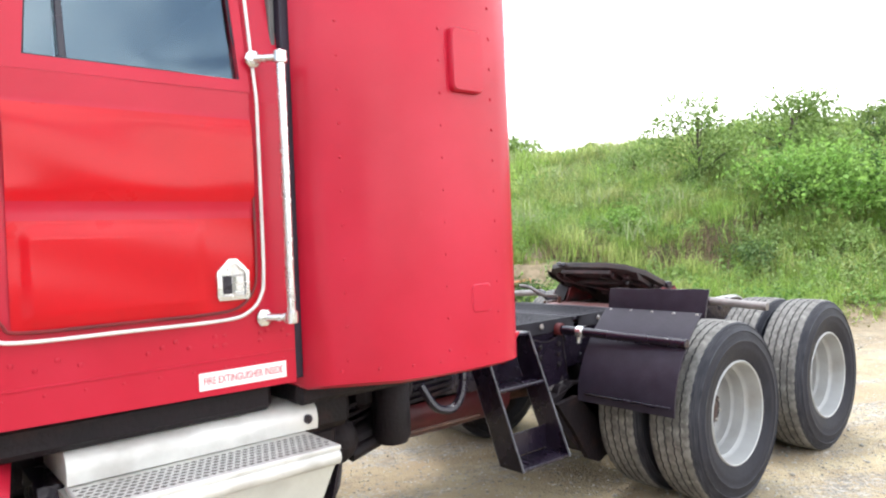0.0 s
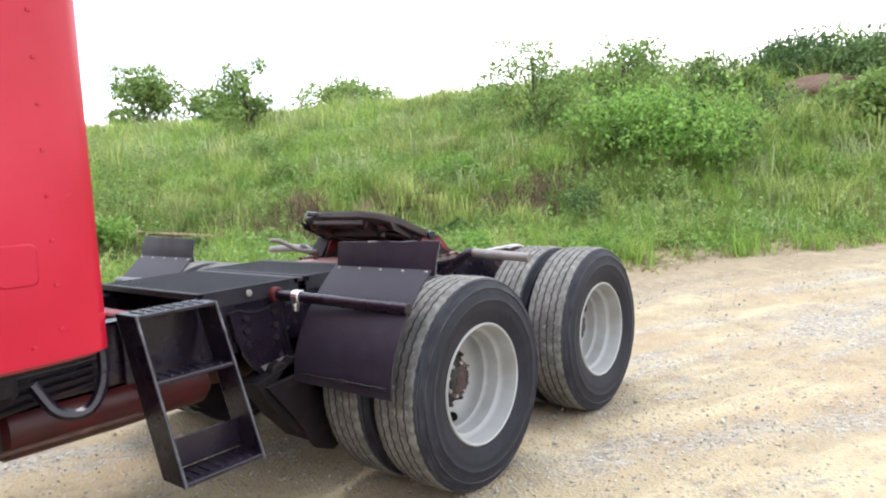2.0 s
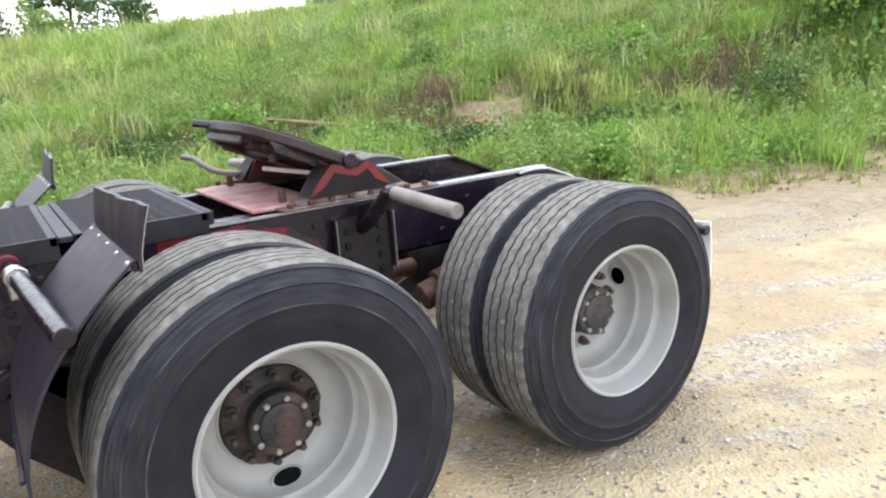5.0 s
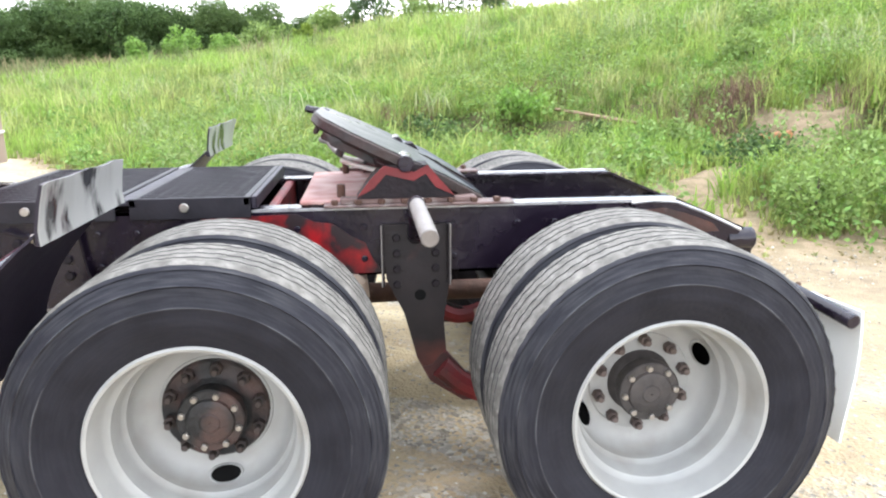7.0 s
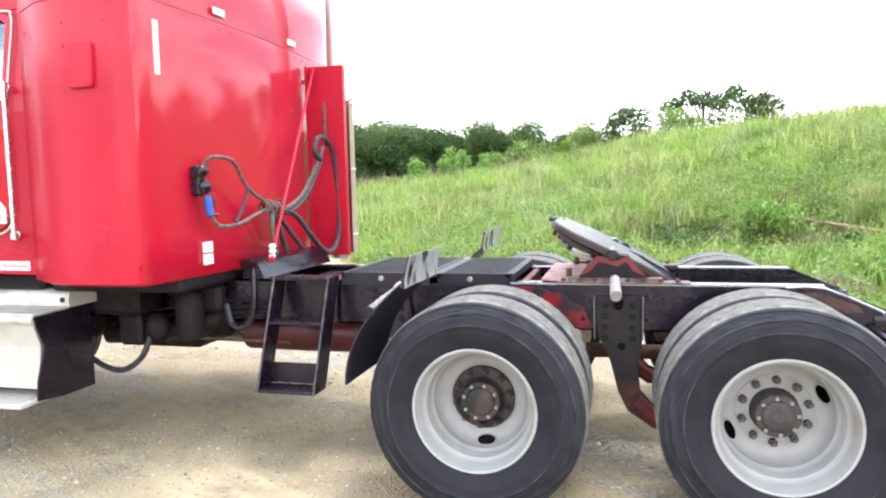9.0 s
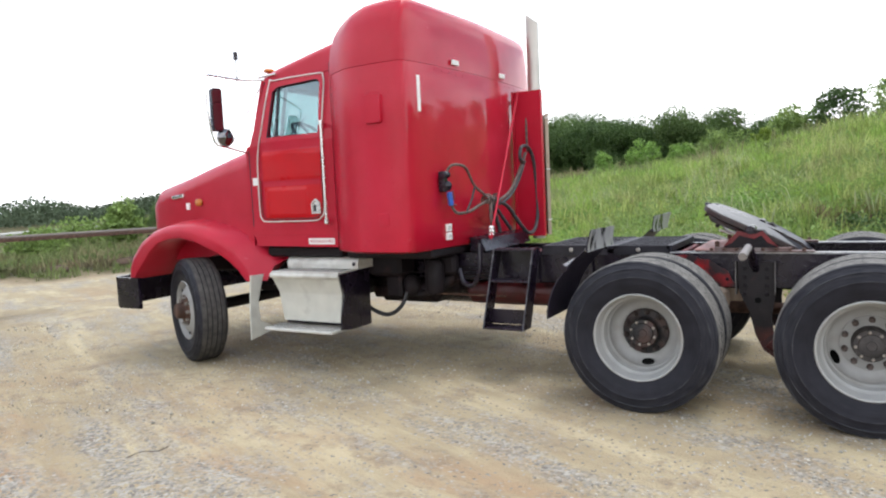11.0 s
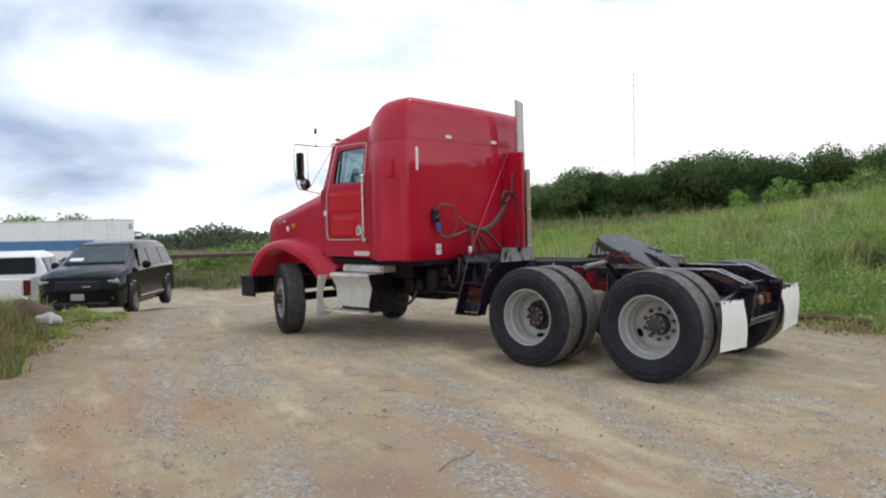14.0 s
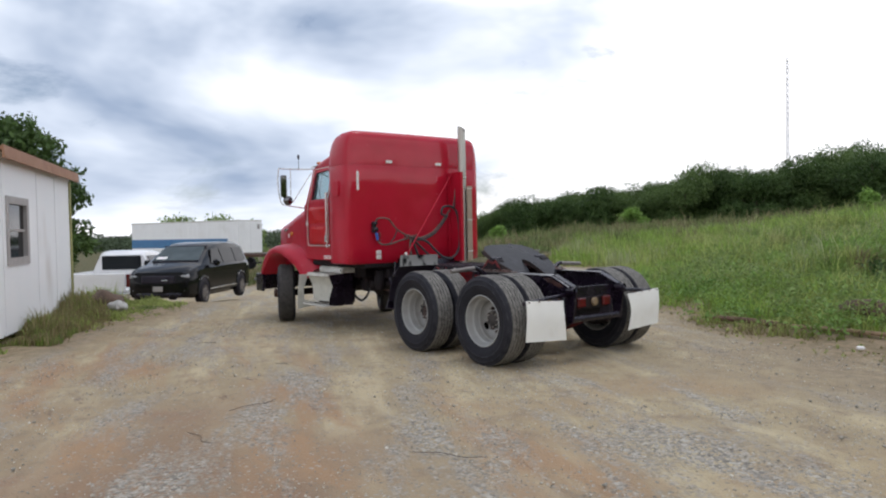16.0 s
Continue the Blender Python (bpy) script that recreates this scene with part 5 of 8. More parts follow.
def dual(x, side, spin, holes):
    """An outer and an inner wheel of one hub."""
    flip = Matrix.Identity(4) if side < 0 else Matrix.Rotation(math.pi, 4, "Z")
    outer = part("wheel", RIM_OUT, None, truck, "deep-dished white painted steel wheel", Matrix.Translation((x, side * (1.123 if x < 0 else 1.098), 0.507)) @ flip)
    part("tyre", TYRE, None, outer, "dusty scuffed black tyre")
    rot = Matrix.Rotation(radians(spin), 4, "Y")
    for k in range(holes):
        m = Matrix.Rotation(radians(spin + 180 * k), 4, "Y")
        part("hole_lip", HOLE_LIP, None, outer, at=m)
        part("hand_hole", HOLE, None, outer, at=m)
    part("hub", HUB if x < 0 else HUB_SMALL, None, outer, "rusty greasy hub", at=rot)
    repeat("lug_nut", LUG if x < 0 else LUG_REAR, None, outer, [Matrix.Rotation(radians(36 * k + 10 + spin), 4, "Y") for k in range(10)])
    repeat("hub_stud", STUD, None, outer, [Matrix.Rotation(radians(45 * k + 20 + spin), 4, "Y") for k in range(8)])
    inner = part("inner_wheel", RIM_IN, None, truck, "inner dual wheel", Matrix.Translation((x, side * 0.788, 0.507)) @ flip)
    part("tyre", TYRE, None, inner, "dusty black inner dual tyre")
    part("brake_drum", DRUM, None, inner)


for side in (-1, 1):
    dual(-0.668, side, 86 if side < 0 else 30, 1)
    dual(0.650, side, -26 if side < 0 else 70, 2)

# axles and suspension
for x in (-0.668, 0.650):
    s = Shape().rod((x, -0.72, 0.507), (x, 0.72, 0.507), 0.065).blob((x, 0.02, 0.50), (0.20, 0.17, 0.21), 8)
    part("axle", s, GRIME, truck)
part("drive_shaft", Shape().rod((-2.9, 0.02, 0.66), (-0.86, 0.02, 0.52), 0.055).rod((-0.47, 0.02, 0.52), (0.47, 0.02, 0.52), 0.045), RUST, truck)
for side in (-1, 1):
    hang = Shape().prism([(-0.155, 0.93), (0.095, 0.93), (0.10, 0.72), (0.075, 0.55), (0.085, 0.42), (0.16, 0.33), (0.29, 0.28), (0.30, 0.21), (0.15, 0.21), (0.02, 0.30), (-0.03, 0.40), (-0.075, 0.58), (-0.14, 0.72)], "y", side * (RAIL_Y + 0.004), side * (RAIL_Y + 0.022))
    hang.box(-0.158, side * (RAIL_Y + 0.02), 0.70, -0.146, side * (RAIL_Y + 0.055), 0.935, 0.003)
    hang.box(0.088, side * (RAIL_Y + 0.02), 0.70, 0.100, side * (RAIL_Y + 0.055), 0.935, 0.003)
    hanger = part("spring_hanger", hang, HANGER, truck, "grimy steel hanger bracket with red lower arm")
    for x0, x1 in ((-0.1585, -0.1535), (0.0955, 0.1005)):
        part("flange_edge", Shape().box(x0, side * (RAIL_Y + 0.0555), 0.70, x1, side * (RAIL_Y + 0.058), 0.935, 0.001), PIPE_DULL, hanger, "pale grey flange edge")
    part("hanger_toe", Shape().prism([(0.02, 0.30), (-0.01, 0.36), (0.03, 0.37), (0.08, 0.43), (0.10, 0.40), (0.16, 0.33), (0.29, 0.28), (0.30, 0.21), (0.15, 0.21)], "y", side * (RAIL_Y + 0.0225), side * (RAIL_Y + 0.0255)), BROWN_RED, hanger, "worn red lower arm")
    bolt = Shape().rod((0, side * (RAIL_Y + 0.02), 0), (0, side * (RAIL_Y + 0.036), 0), 0.016, n=6)
    repeat("hanger_bolt", bolt, GRIME, hanger, [(xx, 0, zz) for zz in (0.88, 0.82, 0.76, 0.70) for xx in (-0.10, 0.045)])
    # solid disc in the same black, painting the depth of a bracket hole
    b = Shape().rod((-0.014, side * (RAIL_Y + 0.018), 0.655), (-0.014, side * (RAIL_Y + 0.0235), 0.655), 0.022, n=14, b=0.001)
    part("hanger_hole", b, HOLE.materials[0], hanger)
    part("torque_arm", Shape().tube([(0.06, side * 0.455, 0.36), (0.16, side * 0.455, 0.275), (0.30, side * 0.45, 0.245), (0.60, side * 0.45, 0.36)], 0.045, 10), RED_DARK, truck)
    for x in (-0.34, 0.98):
        part("air_spring", Shape().lathe([(0.02, -0.17), (0.11, -0.16), (0.13, -0.10), (0.125, -0.03), (0.135, 0.02), (0.13, 0.09), (0.10, 0.12), (0.02, 0.125)], 24, m=Matrix.Translation((x, side * 0.40, 0.62)) @ Matrix.Rotation(radians(90), 4, "X")), TAN if x < 0 else BLACK_RUB, truck)
        part("beam", Shape().box(x - 0.40, side * 0.37, 0.40, x + 0.12, side * 0.45, 0.47, 0.01), GRIME, truck)
    part("brake_chamber", Shape().rod((0.28, side * 0.50, 0.56), (0.42, side * 0.52, 0.60), 0.085, n=20).rod((0.20, side * 0.49, 0.54), (0.29, side * 0.50, 0.565), 0.06), RUST, truck)
    front = Shape().prism([(-1.50, 0.935), (-1.46, 0.945), (-1.40, 0.925), (-1.32, 0.925), (-1.26, 0.945), (-1.22, 0.95), (-1.20, 0.80), (-1.16, 0.64), (-1.18, 0.54), (-1.24, 0.50), (-1.33, 0.58), (-1.42, 0.70), (-1.47, 0.80)], "y", side * (RAIL_Y + 0.004), side * (RAIL_Y + 0.03))
    fh = part("front_hanger", front, BLACK, truck)
    line = [(-1.50, 0.935), (-1.46, 0.945), (-1.40, 0.925), (-1.32, 0.925), (-1.26, 0.945), (-1.22, 0.95), (-1.20, 0.80), (-1.16, 0.64)]
    part("hanger_edge", Shape().tube([(x, side * (RAIL_Y + 0.030), z) for x, z in line], 0.0035, 6, 3), GRIME, fh)
    part("hanger_edge", Shape().tube([(x, side * (RAIL_Y + 0.030), z) for x, z in ((-1.50, 0.935), (-1.47, 0.80), (-1.42, 0.70), (-1.33, 0.58))], 0.0035, 6, 3), GRIME, fh)
    part("hanger_foot", Shape().prism([(-1.36, 0.66), (-1.20, 0.68), (-1.17, 0.62), (-1.20, 0.53), (-1.25, 0.51)], "y", side * (RAIL_Y + 0.031), side * (RAIL_Y + 0.036)), PIPE_DULL, fh)
    # black disc on the foot, its colour stands for the shaded hole
    part("foot_hole", Shape().rod((-1.285, side * (RAIL_Y + 0.034), 0.652), (-1.285, side * (RAIL_Y + 0.038), 0.652), 0.024, n=14, b=0.001), HOLE.materials[0], fh)
    bolt = Shape().rod((0, side * (RAIL_Y + 0.028), 0), (0, side * (RAIL_Y + 0.044), 0), 0.017, n=6)
    repeat("hanger_bolt", bolt, GRIME, fh, [(xx, 0, zz) for zz in (0.90, 0.84, 0.78) for xx in (-1.42, -1.26)])
    part("leaf_beam", Shape().prism([(-1.32, 0.60), (-1.22, 0.68), (-0.95, 0.62), (-0.50, 0.57), (-0.50, 0.43), (-0.95, 0.40), (-1.25, 0.46)], "y", side * 0.38, side * 0.53), GRIME, fh)
    part("shock_bracket", Shape().prism([(-1.44, 0.60), (-1.20, 0.66), (-0.90, 0.60), (-0.76, 0.32), (-0.90, 0.24), (-1.06, 0.22), (-1.18, 0.26), (-1.31, 0.40)], "y", side * 0.38, side * 0.53).prism([(-1.40, 0.58), (-1.22, 0.60), (-1.02, 0.40), (-0.94, 0.21), (-1.04, 0.17), (-1.14, 0.21), (-1.26, 0.40)], "y", side * 0.53, side * 0.565), GRIME, fh)
    part("spring_eye", Shape().rod((-1.29, side * (RAIL_Y + 0.02), 0.62), (-1.29, side * (RAIL_Y + 0.09), 0.62), 0.05, n=18, b=0.008), GRIME, fh)

# tank-like cylinder added to darken the gap under the cab
part("far_fuel_tank", Shape().rod((-3.25, 0.78, 0.62), (-2.25, 0.78, 0.62), 0.29, n=28, b=0.03), BLACK, truck, "black cylinder added as dark mass under the frame")

# bare tube that once held a fender, between the axles
for side in (-1, 1):
    stub = part("fender_stub", Shape().rod((-0.043, side * 0.745, 1.058), (-0.035, side * 1.138, 1.036), 0.026, n=20), PIPE_DULL, truck, "bare pale grey fender tube")
    part("stub_arm", Shape().tube([(-0.03, side * 0.445, 0.88), (-0.032, side * 0.53, 0.925), (-0.036, side * 0.64, 1.00), (-0.043, side * 0.72, 1.052), (-0.043, side * 0.765, 1.057)], 0.029, 12, 4), BLACK, stub, "cranked black steel arm")
    part("stub_gusset", Shape().prism([(side * 0.45, 0.87), (side * 0.45, 0.97), (side * 0.66, 1.02), (side * 0.62, 0.985)], "x", -0.046, -0.030), BLACK, stub)

# quarter fenders in front of the drive wheels
for side in (-1, 1):
    ys = sorted((side * 0.63, side * 1.235))
    prof = [(-1.0 - 0.30 * (1 - (1 - t) ** 2.1), 1.10 - 0.50 * t) for t in np.linspace(0, 1, 12)]
    s = Shape()
    rings = []
    for x, z in prof:
        rings.append([(x, ys[0], z), (x - 0.003, ys[1], z), (x + 0.008, ys[1], z - 0.002), (x + 0.008, ys[0], z - 0.002)])
    s.loft(rings)
    fender = part("quarter_fender", s, BLACK_RUB, truck, "curved black rubber quarter fender")
    s = Shape()
    ext = [(-0.992, 1.072), (-0.998, 1.11), (-0.992, 1.165), (-0.985, 1.214)]
    rings = []
    for k, (x, z) in enumerate(ext):
        line = [(x + 0.0035 * k / 3 * math.sin(i * 1.35 + 0.3 * k + math.sin(i * 0.7) * 1.5) + 0.024 * (k / 3) * (i / 18) ** 2, side * (0.640 + (0.605 + 0.004 * k) * i / 18), z + (0.012 * i / 18 - 0.003 + 0.002 * math.sin(i * 0.9)) * k / 3) for i in range(19)]
        rings.append(line + [(p[0] + 0.008, p[1], p[2]) for p in line[::-1]])
    s.loft(rings)
    part("upper_flap", s, BLACK_RUB, fender, "upright creased black rubber flap")
    # back skin of the flap, with sky sheen in its colour
    lining = Shape().loft([[(x + 0.0105, y, z) for x, y, z in r[:19]] + [(x + 0.0085, y, z) for x, y, z in r[18::-1]] for r in rings])
    part("flap_lining", lining, FLAP, fender, "torn lining of the flap, sky sheen painted silver-grey")
    s = Shape().box(-1.003, side * 0.64, 1.072, -0.992, side * 1.235, 1.098, 0.002)
    part("clamp_strip", s, BLACK, fender)
    repeat("clamp_bolt", Shape().rod((-1.003, 0, 1.085), (-1.016, 0, 1.085), 0.012, n=8), NUT, fender, [(0, side * (0.665 + k * 0.137), 0) for k in range(5)])
    s = Shape().box(prof[-2][0] - 0.012, ys[0] + 0.02, 0.64, prof[-2][0], ys[1] - 0.05, 0.652, 0.002)
    part("stiffener", s, BLACK, fender)
    part("support_rod", Shape().rod((-1.235, side * 0.44, 0.982), (-1.165, side * 1.24, 0.958), 0.026), BLACK, fender)
    part("rod_clamp", Shape().rod((-1.226, side * 0.58, 0.978), (-1.220, side * 0.625, 0.9765), 0.034).box(-1.25, side * 0.585, 0.91, -1.22, side * 0.61, 0.95, 0.006), CHROME, fender)
    part("rod_socket", Shape().rod((-1.24, side * 0.432, 0.985), (-1.236, side * 0.475, 0.984), 0.036), RED_DARK, fender)

# mud flaps at the tail
for side in (-1, 1):
    rod = part("flap_rod", Shape().rod((1.18, side * 0.42, 0.785), (1.243, side * 1.135, 0.735), 0.023), BLACK, truck)
    rings = []
    for k in range(9):
        z = 0.765 - 0.44 * k / 8
        bulge = 0.012 * math.sin(k * 0.55)
        rings.append([(1.277 + bulge + 0.02 * math.sin(3 * i + k * 0.4) * i / 6, side * (1.125 - 0.575 * i / 6 + 0.02 * math.sin(k * 0.5) * (i == 6)), z - 0.006 * i) for i in range(7)] + [(1.270 + bulge + 0.02 * math.sin(3 * i + k * 0.4) * i / 6, side * (1.125 - 0.575 * i / 6 + 0.02 * math.sin(k * 0.5) * (i == 6)), z - 0.006 * i) for i in range(6, -1, -1)])
    flap = part("mud_flap", Shape().loft(rings), WHITE, truck, "plain white mud flap")
    repeat("flap_bolt", Shape().rod((1.278, 0, 0.748), (1.292, 0, 0.748), 0.009, n=8), RUST, flap, [(0, side * (1.09 - k * 0.15), 0) for k in range(4)])

# tail lamps
bar = part("lamp_bar", Shape().box(1.20, -0.30, 0.60, 1.225, 0.26, 0.74, 0.006), GRIME, truck)
for y, ma, nm in ((-0.24, LAMP_RED, "red_lamp"), (0.18, LAMP_RED, "red_lamp"), (-0.02, CREAM, "reverse_lamp")):
    if nm == "red_lamp":
        part(nm, Shape().box(1.226, y - 0.065, 0.625, 1.262, y + 0.065, 0.735, 0.012), ma, bar)
    else:
        part(nm, Shape().rod((1.226, y, 0.68), (1.265, y, 0.68), 0.05, n=20, b=0.01), ma, bar)

# black boarding steps behind the cab
plates = []
for x_ in (-2.0, -1.655):
    plates.append(Shape().loft([[(x_ - 0.006, -0.445, 1.03), (x_ + 0.006, -0.445, 1.03), (x_ + 0.006, -0.60, 1.03), (x_ - 0.006, -0.60, 1.03)],
            [(x_ - 0.006, -0.70, 0.41), (x_ + 0.006, -0.70, 0.41), (x_ + 0.006, -0.855, 0.41), (x_ - 0.006, -0.855, 0.41)]]))
steps = part("boarding_steps", plates[0], BLACK, truck, "black steel two-tread boarding steps")
part("side_plate", plates[1], BLACK, steps)
# edge tubes paint the highlight along the rubbed plate edges
for x_ in (-2.0, -1.655):
    for y0, y1 in ((-0.447, -0.702), (-0.598, -0.853)):
        part("rubbed_edge", Shape().rod((x_, y0, 1.03), (x_, y1, 0.41), 0.0068, n=8, b=0.001), RUBBED_HIGHLIGHT, steps, "rubbed edge of the side plate with painted highlight")
for z, y0, y1 in ((1.03, -0.45, -0.60), (0.785, -0.54, -0.70), (0.425, -0.69, -0.85)):
    xa, xb = -1.996, -1.659
    t = Shape().box(xa, y0, z - 0.018, xb, y1, z, 0.004)
    for k in range(7):
        t.box(xa + 0.03 + k * 0.043, y0 - 0.03, z - 0.001, xa + 0.045 + k * 0.043, y1 + 0.03, z + 0.004, 0.001)
    part("tread", t, BLACK, steps)
part("kick_plate", Shape().box(-1.994, -0.70, 0.43, -1.661, -0.692, 0.55, 0.003), BLACK, steps)
part("back_plate", Shape().box(-1.994, -0.462, 0.74, -1.661, -0.452, 1.02, 0.003), BLACK, steps)

# driveline and tanks under the sleeper
part("fuel_tank", Shape().lathe([(0.02, -0.45), (0.09, -0.445), (0.125, -0.41), (0.13, 0.0), (0.125, 0.41), (0.09, 0.445), (0.02, 0.45)], 28, m=Matrix.Translation((-1.97, -0.22, 0.635)) @ Matrix.Rotation(radians(90), 4, "Z")), TANK_RED, truck, "dirty dark red cylindrical tank under the frame")
part("transmission", Shape().box(-3.5, -0.24, 0.48, -2.75, 0.24, 0.92, 0.08).rod((-2.8, 0, 0.68), (-2.5, 0, 0.67), 0.14, 0.10, n=20), GRIME, truck)
part("engine_block", Shape().box(-5.1, -0.34, 0.55, -3.5, 0.34, 1.25, 0.08), GRIME, truck)
part("air_tank", Shape().rod((-3.05, -0.30, 0.72), (-2.46, -0.30, 0.72), 0.12, n=24, b=0.03), GRIME, truck, "grimy brown air tank")
part("support_bar", Shape().rod((-3.0, -0.50, 0.63), (-1.95, -0.50, 0.62), 0.010), RUST, truck)
part("exhaust_pipe", Shape().tube([(-3.3, -0.45, 0.62), (-2.75, -0.50, 0.66), (-2.55, -0.48, 0.72), (-2.45, -0.35, 0.82)], 0.06, 14), GRIME, truck)
part("air_hose", Shape().tube([(-3.36, -0.62, 0.66), (-3.28, -0.66, 0.52), (-3.07, -0.66, 0.44), (-2.92, -0.64, 0.52), (-2.86, -0.60, 0.68)], 0.019), HOSE, truck)
part("looped_hose", Shape().tube([(-2.14, -0.58, 1.08), (-2.14, -0.60, 0.85), (-2.20, -0.60, 0.73), (-2.30, -0.58, 0.74), (-2.36, -0.54, 0.85)], 0.022), BLACK, truck)
part("back_panel", Shape().prism([(-2.30, 1.0), (-2.15, 1.0), (-2.20, 1.10), (-2.30, 1.12)], "y", -0.44, 0.56), BLACK, truck, "black panel at the foot of the sleeper")
part("frame_tie", Shape().box(-1.86, -0.418, 0.88, -1.78, 0.418, 0.975, 0.01), RED_DARK, truck, "dull red frame crosspiece")
part("oil_filter", Shape().rod((-4.45, -0.42, 0.86), (-4.45, -0.42, 0.58), 0.055, n=18, b=0.012).rod((-4.58, -0.42, 0.86), (-4.58, -0.42, 0.62), 0.05, n=18, b=0.012), BLACK, truck)
part("underfloor", Shape().box(-3.24, -0.98, 0.985, -2.36, 0.98, 1.075, 0.02).box(-4.2, -0.95, 0.99, -3.32, 0.95, 1.09, 0.02), GRIME, truck)
part("side_bracket", Shape().box(-3.22, -0.72, 0.80, -2.86, -0.46, 1.0, 0.03).box(-2.72, -0.56, 0.80, -2.40, -0.45, 0.98, 0.03), GRIME, truck)
part("valve_body", Shape().box(-3.06, -0.66, 0.60, -2.90, -0.50, 0.80, 0.02).blob((-2.84, -0.56, 0.70), (0.09, 0.08, 0.10), 8).rod((-2.78, -0.55, 0.62), (-2.62, -0.55, 0.66), 0.035), GRIME, truck, "greasy brown valve body")
part("air_dryer", Shape().lathe([(0.01, -0.16), (0.07, -0.155), (0.085, -0.12), (0.085, 0.10), (0.06, 0.14), (0.01, 0.15)], 24, m=Matrix.Translation((-2.58, -0.60, 0.80)) @ Matrix.Rotation(radians(90), 4, "X")), GRIME, truck, "black air dryer canister")
for k in range(4):
    part("brake_pipe", Shape().tube([(-3.2, -0.47 - 0.02 * k, 0.70 + 0.05 * k), (-2.9, -0.49 - 0.02 * k, 0.66 + 0.05 * k), (-2.5, -0.46 - 0.01 * k, 0.74 + 0.04 * k), (-2.1, -0.455, 0.78 + 0.03 * k)], 0.009, 6, 4), GRIME, truck)

# ---- sleeper ----
HALF = [(-3.245, 1.065), (-3.17, 1.112), (-3.08, 1.166), (-2.97, 1.228), (-2.85, 1.252), (-2.73, 1.264), (-2.60, 1.264), (-2.50, 1.257), (-2.435, 1.246), (-2.40, 1.222), (-2.378, 1.16), (-2.362, 1.05), (-2.338, 0.80), (-2.318, 0.45), (-2.305, 0.15)]
PLAN = [(x, -y) for x, y in HALF] + [(x, y) for x, y in HALF[::-1]]


def plan_at(z, inset=0.0, front=-3.245, rear=-2.305):
    out = []
    for x, y in PLAN:
        u = (x + 3.245) / 0.94
        out.append((front + u * (rear - front), y * (1 - inset / 1.25), z))
    return out


s = Shape()
s.loft([plan_at(1.055, 0.03, -3.235, -2.325), plan_at(1.07), plan_at(1.30), plan_at(1.75), plan_at(2.2), plan_at(2.53), plan_at(2.5385, 0.003, -3.243, -2.307)], cap=True)
sleeper = part("sleeper_body", s, RED, truck, "faded red riveted sleeper box with bulging sides", angle=60)
s = Shape()
caps = [(2.539, 0.004, -3.242, -2.308), (2.542, 0, -3.245, -2.305), (2.66, 0.005, -3.24, -2.307), (2.76, 0.012, -3.225, -2.312), (2.85, 0.025, -3.19, -2.318), (2.93, 0.045, -3.14, -2.325), (2.99, 0.075, -3.08, -2.34), (3.03, 0.12, -3.0, -2.37), (3.055, 0.19, -2.90, -2.43), (3.065, 0.30, -2.80, -2.52)]
s.loft([plan_at(*c) for c in caps])
cap = part("roof_cap", s, RED, sleeper, "rounded red sleeper roof cap", angle=40)
for me in (sleeper.data, cap.data):
    me.materials.append(RED_GLOSS)
    for p in me.polygons:
        if p.normal.x > 0.6:
            p.material_index = 1


def side_at(x):
    """Half-width of the sleeper at x."""
    return float(np.interp(x, [p[0] for p in HALF], [p[1] for p in HALF]))


s = Shape()
for side in (-1, 1):
    rows = [(x, z) for x in (-3.13, -2.78, -2.53) for z in np.arange(1.15, 2.52, 0.115)]
    rows += [(x, z) for z in (1.115,) for x in np.arange(-3.15, -2.5, 0.11)]
    for x, z in rows:
        y = side_at(x)
        s.blob((x, side * y, z), (0.007, 0.005, 0.007), 4)
for k in range(16):
    s.blob((-2.315, -0.9 + k * 0.12, 2.50), (0.004, 0.006, 0.006), 4)
tagged(part("rivets", s, RED, sleeper), "rows of red rivet heads", kind="stuff")
# side hatch on each flank
for side in (-1, 1):
    ang = math.atan2(side_at(-2.58) - side_at(-2.74), 0.16)
    m = Matrix.Translation((-2.665, side * (side_at(-2.665) + 0.001), 2.195)) @ Matrix.Rotation(-side * ang, 4, "Z")
    o = rounded(-0.075, -0.115, 0.075, 0.115, 0.022)
    g = Shape().loft([[(x, side * -0.01, z) for x, z in o], [(x, side * 0.016, z) for x, z in o], [(x * 0.93, side * 0.024, z * 0.95) for x, z in o]], m=m)
    part("side_hatch", g, RED, sleeper, "small rounded red hatch cover")
    m2 = Matrix.Translation((-2.62, side * (side_at(-2.62) + 0.001), 1.325)) @ Matrix.Rotation(-side * ang, 4, "Z")
    g = Shape().loft([[(x, side * -0.003, z) for x, z in rounded(-0.05, -0.055, 0.05, 0.055, 0.02)], [(x * 0.9, side * 0.003, z * 0.9) for x, z in rounded(-0.05, -0.055, 0.05, 0.055, 0.02)]], m=m2)
    part("filler_patch", g, RED, sleeper)
# decals
part("reflector_strip", Shape().box(-0.018, -0.003, -0.14, 0.018, 0.003, 0.14, 0.001, Matrix.Translation((-2.364, -1.075, 2.30)) @ Matrix.Rotation(radians(81), 4, "Z")), STICKER, sleeper, "white reflective strip")
for y in (-0.555, 0.365):
    part("rear_decal", Shape().box(-2.316, y - 0.055, 2.575, -2.303, y + 0.055, 2.615, 0.001), STICKER, sleeper, "small white reflective decal")
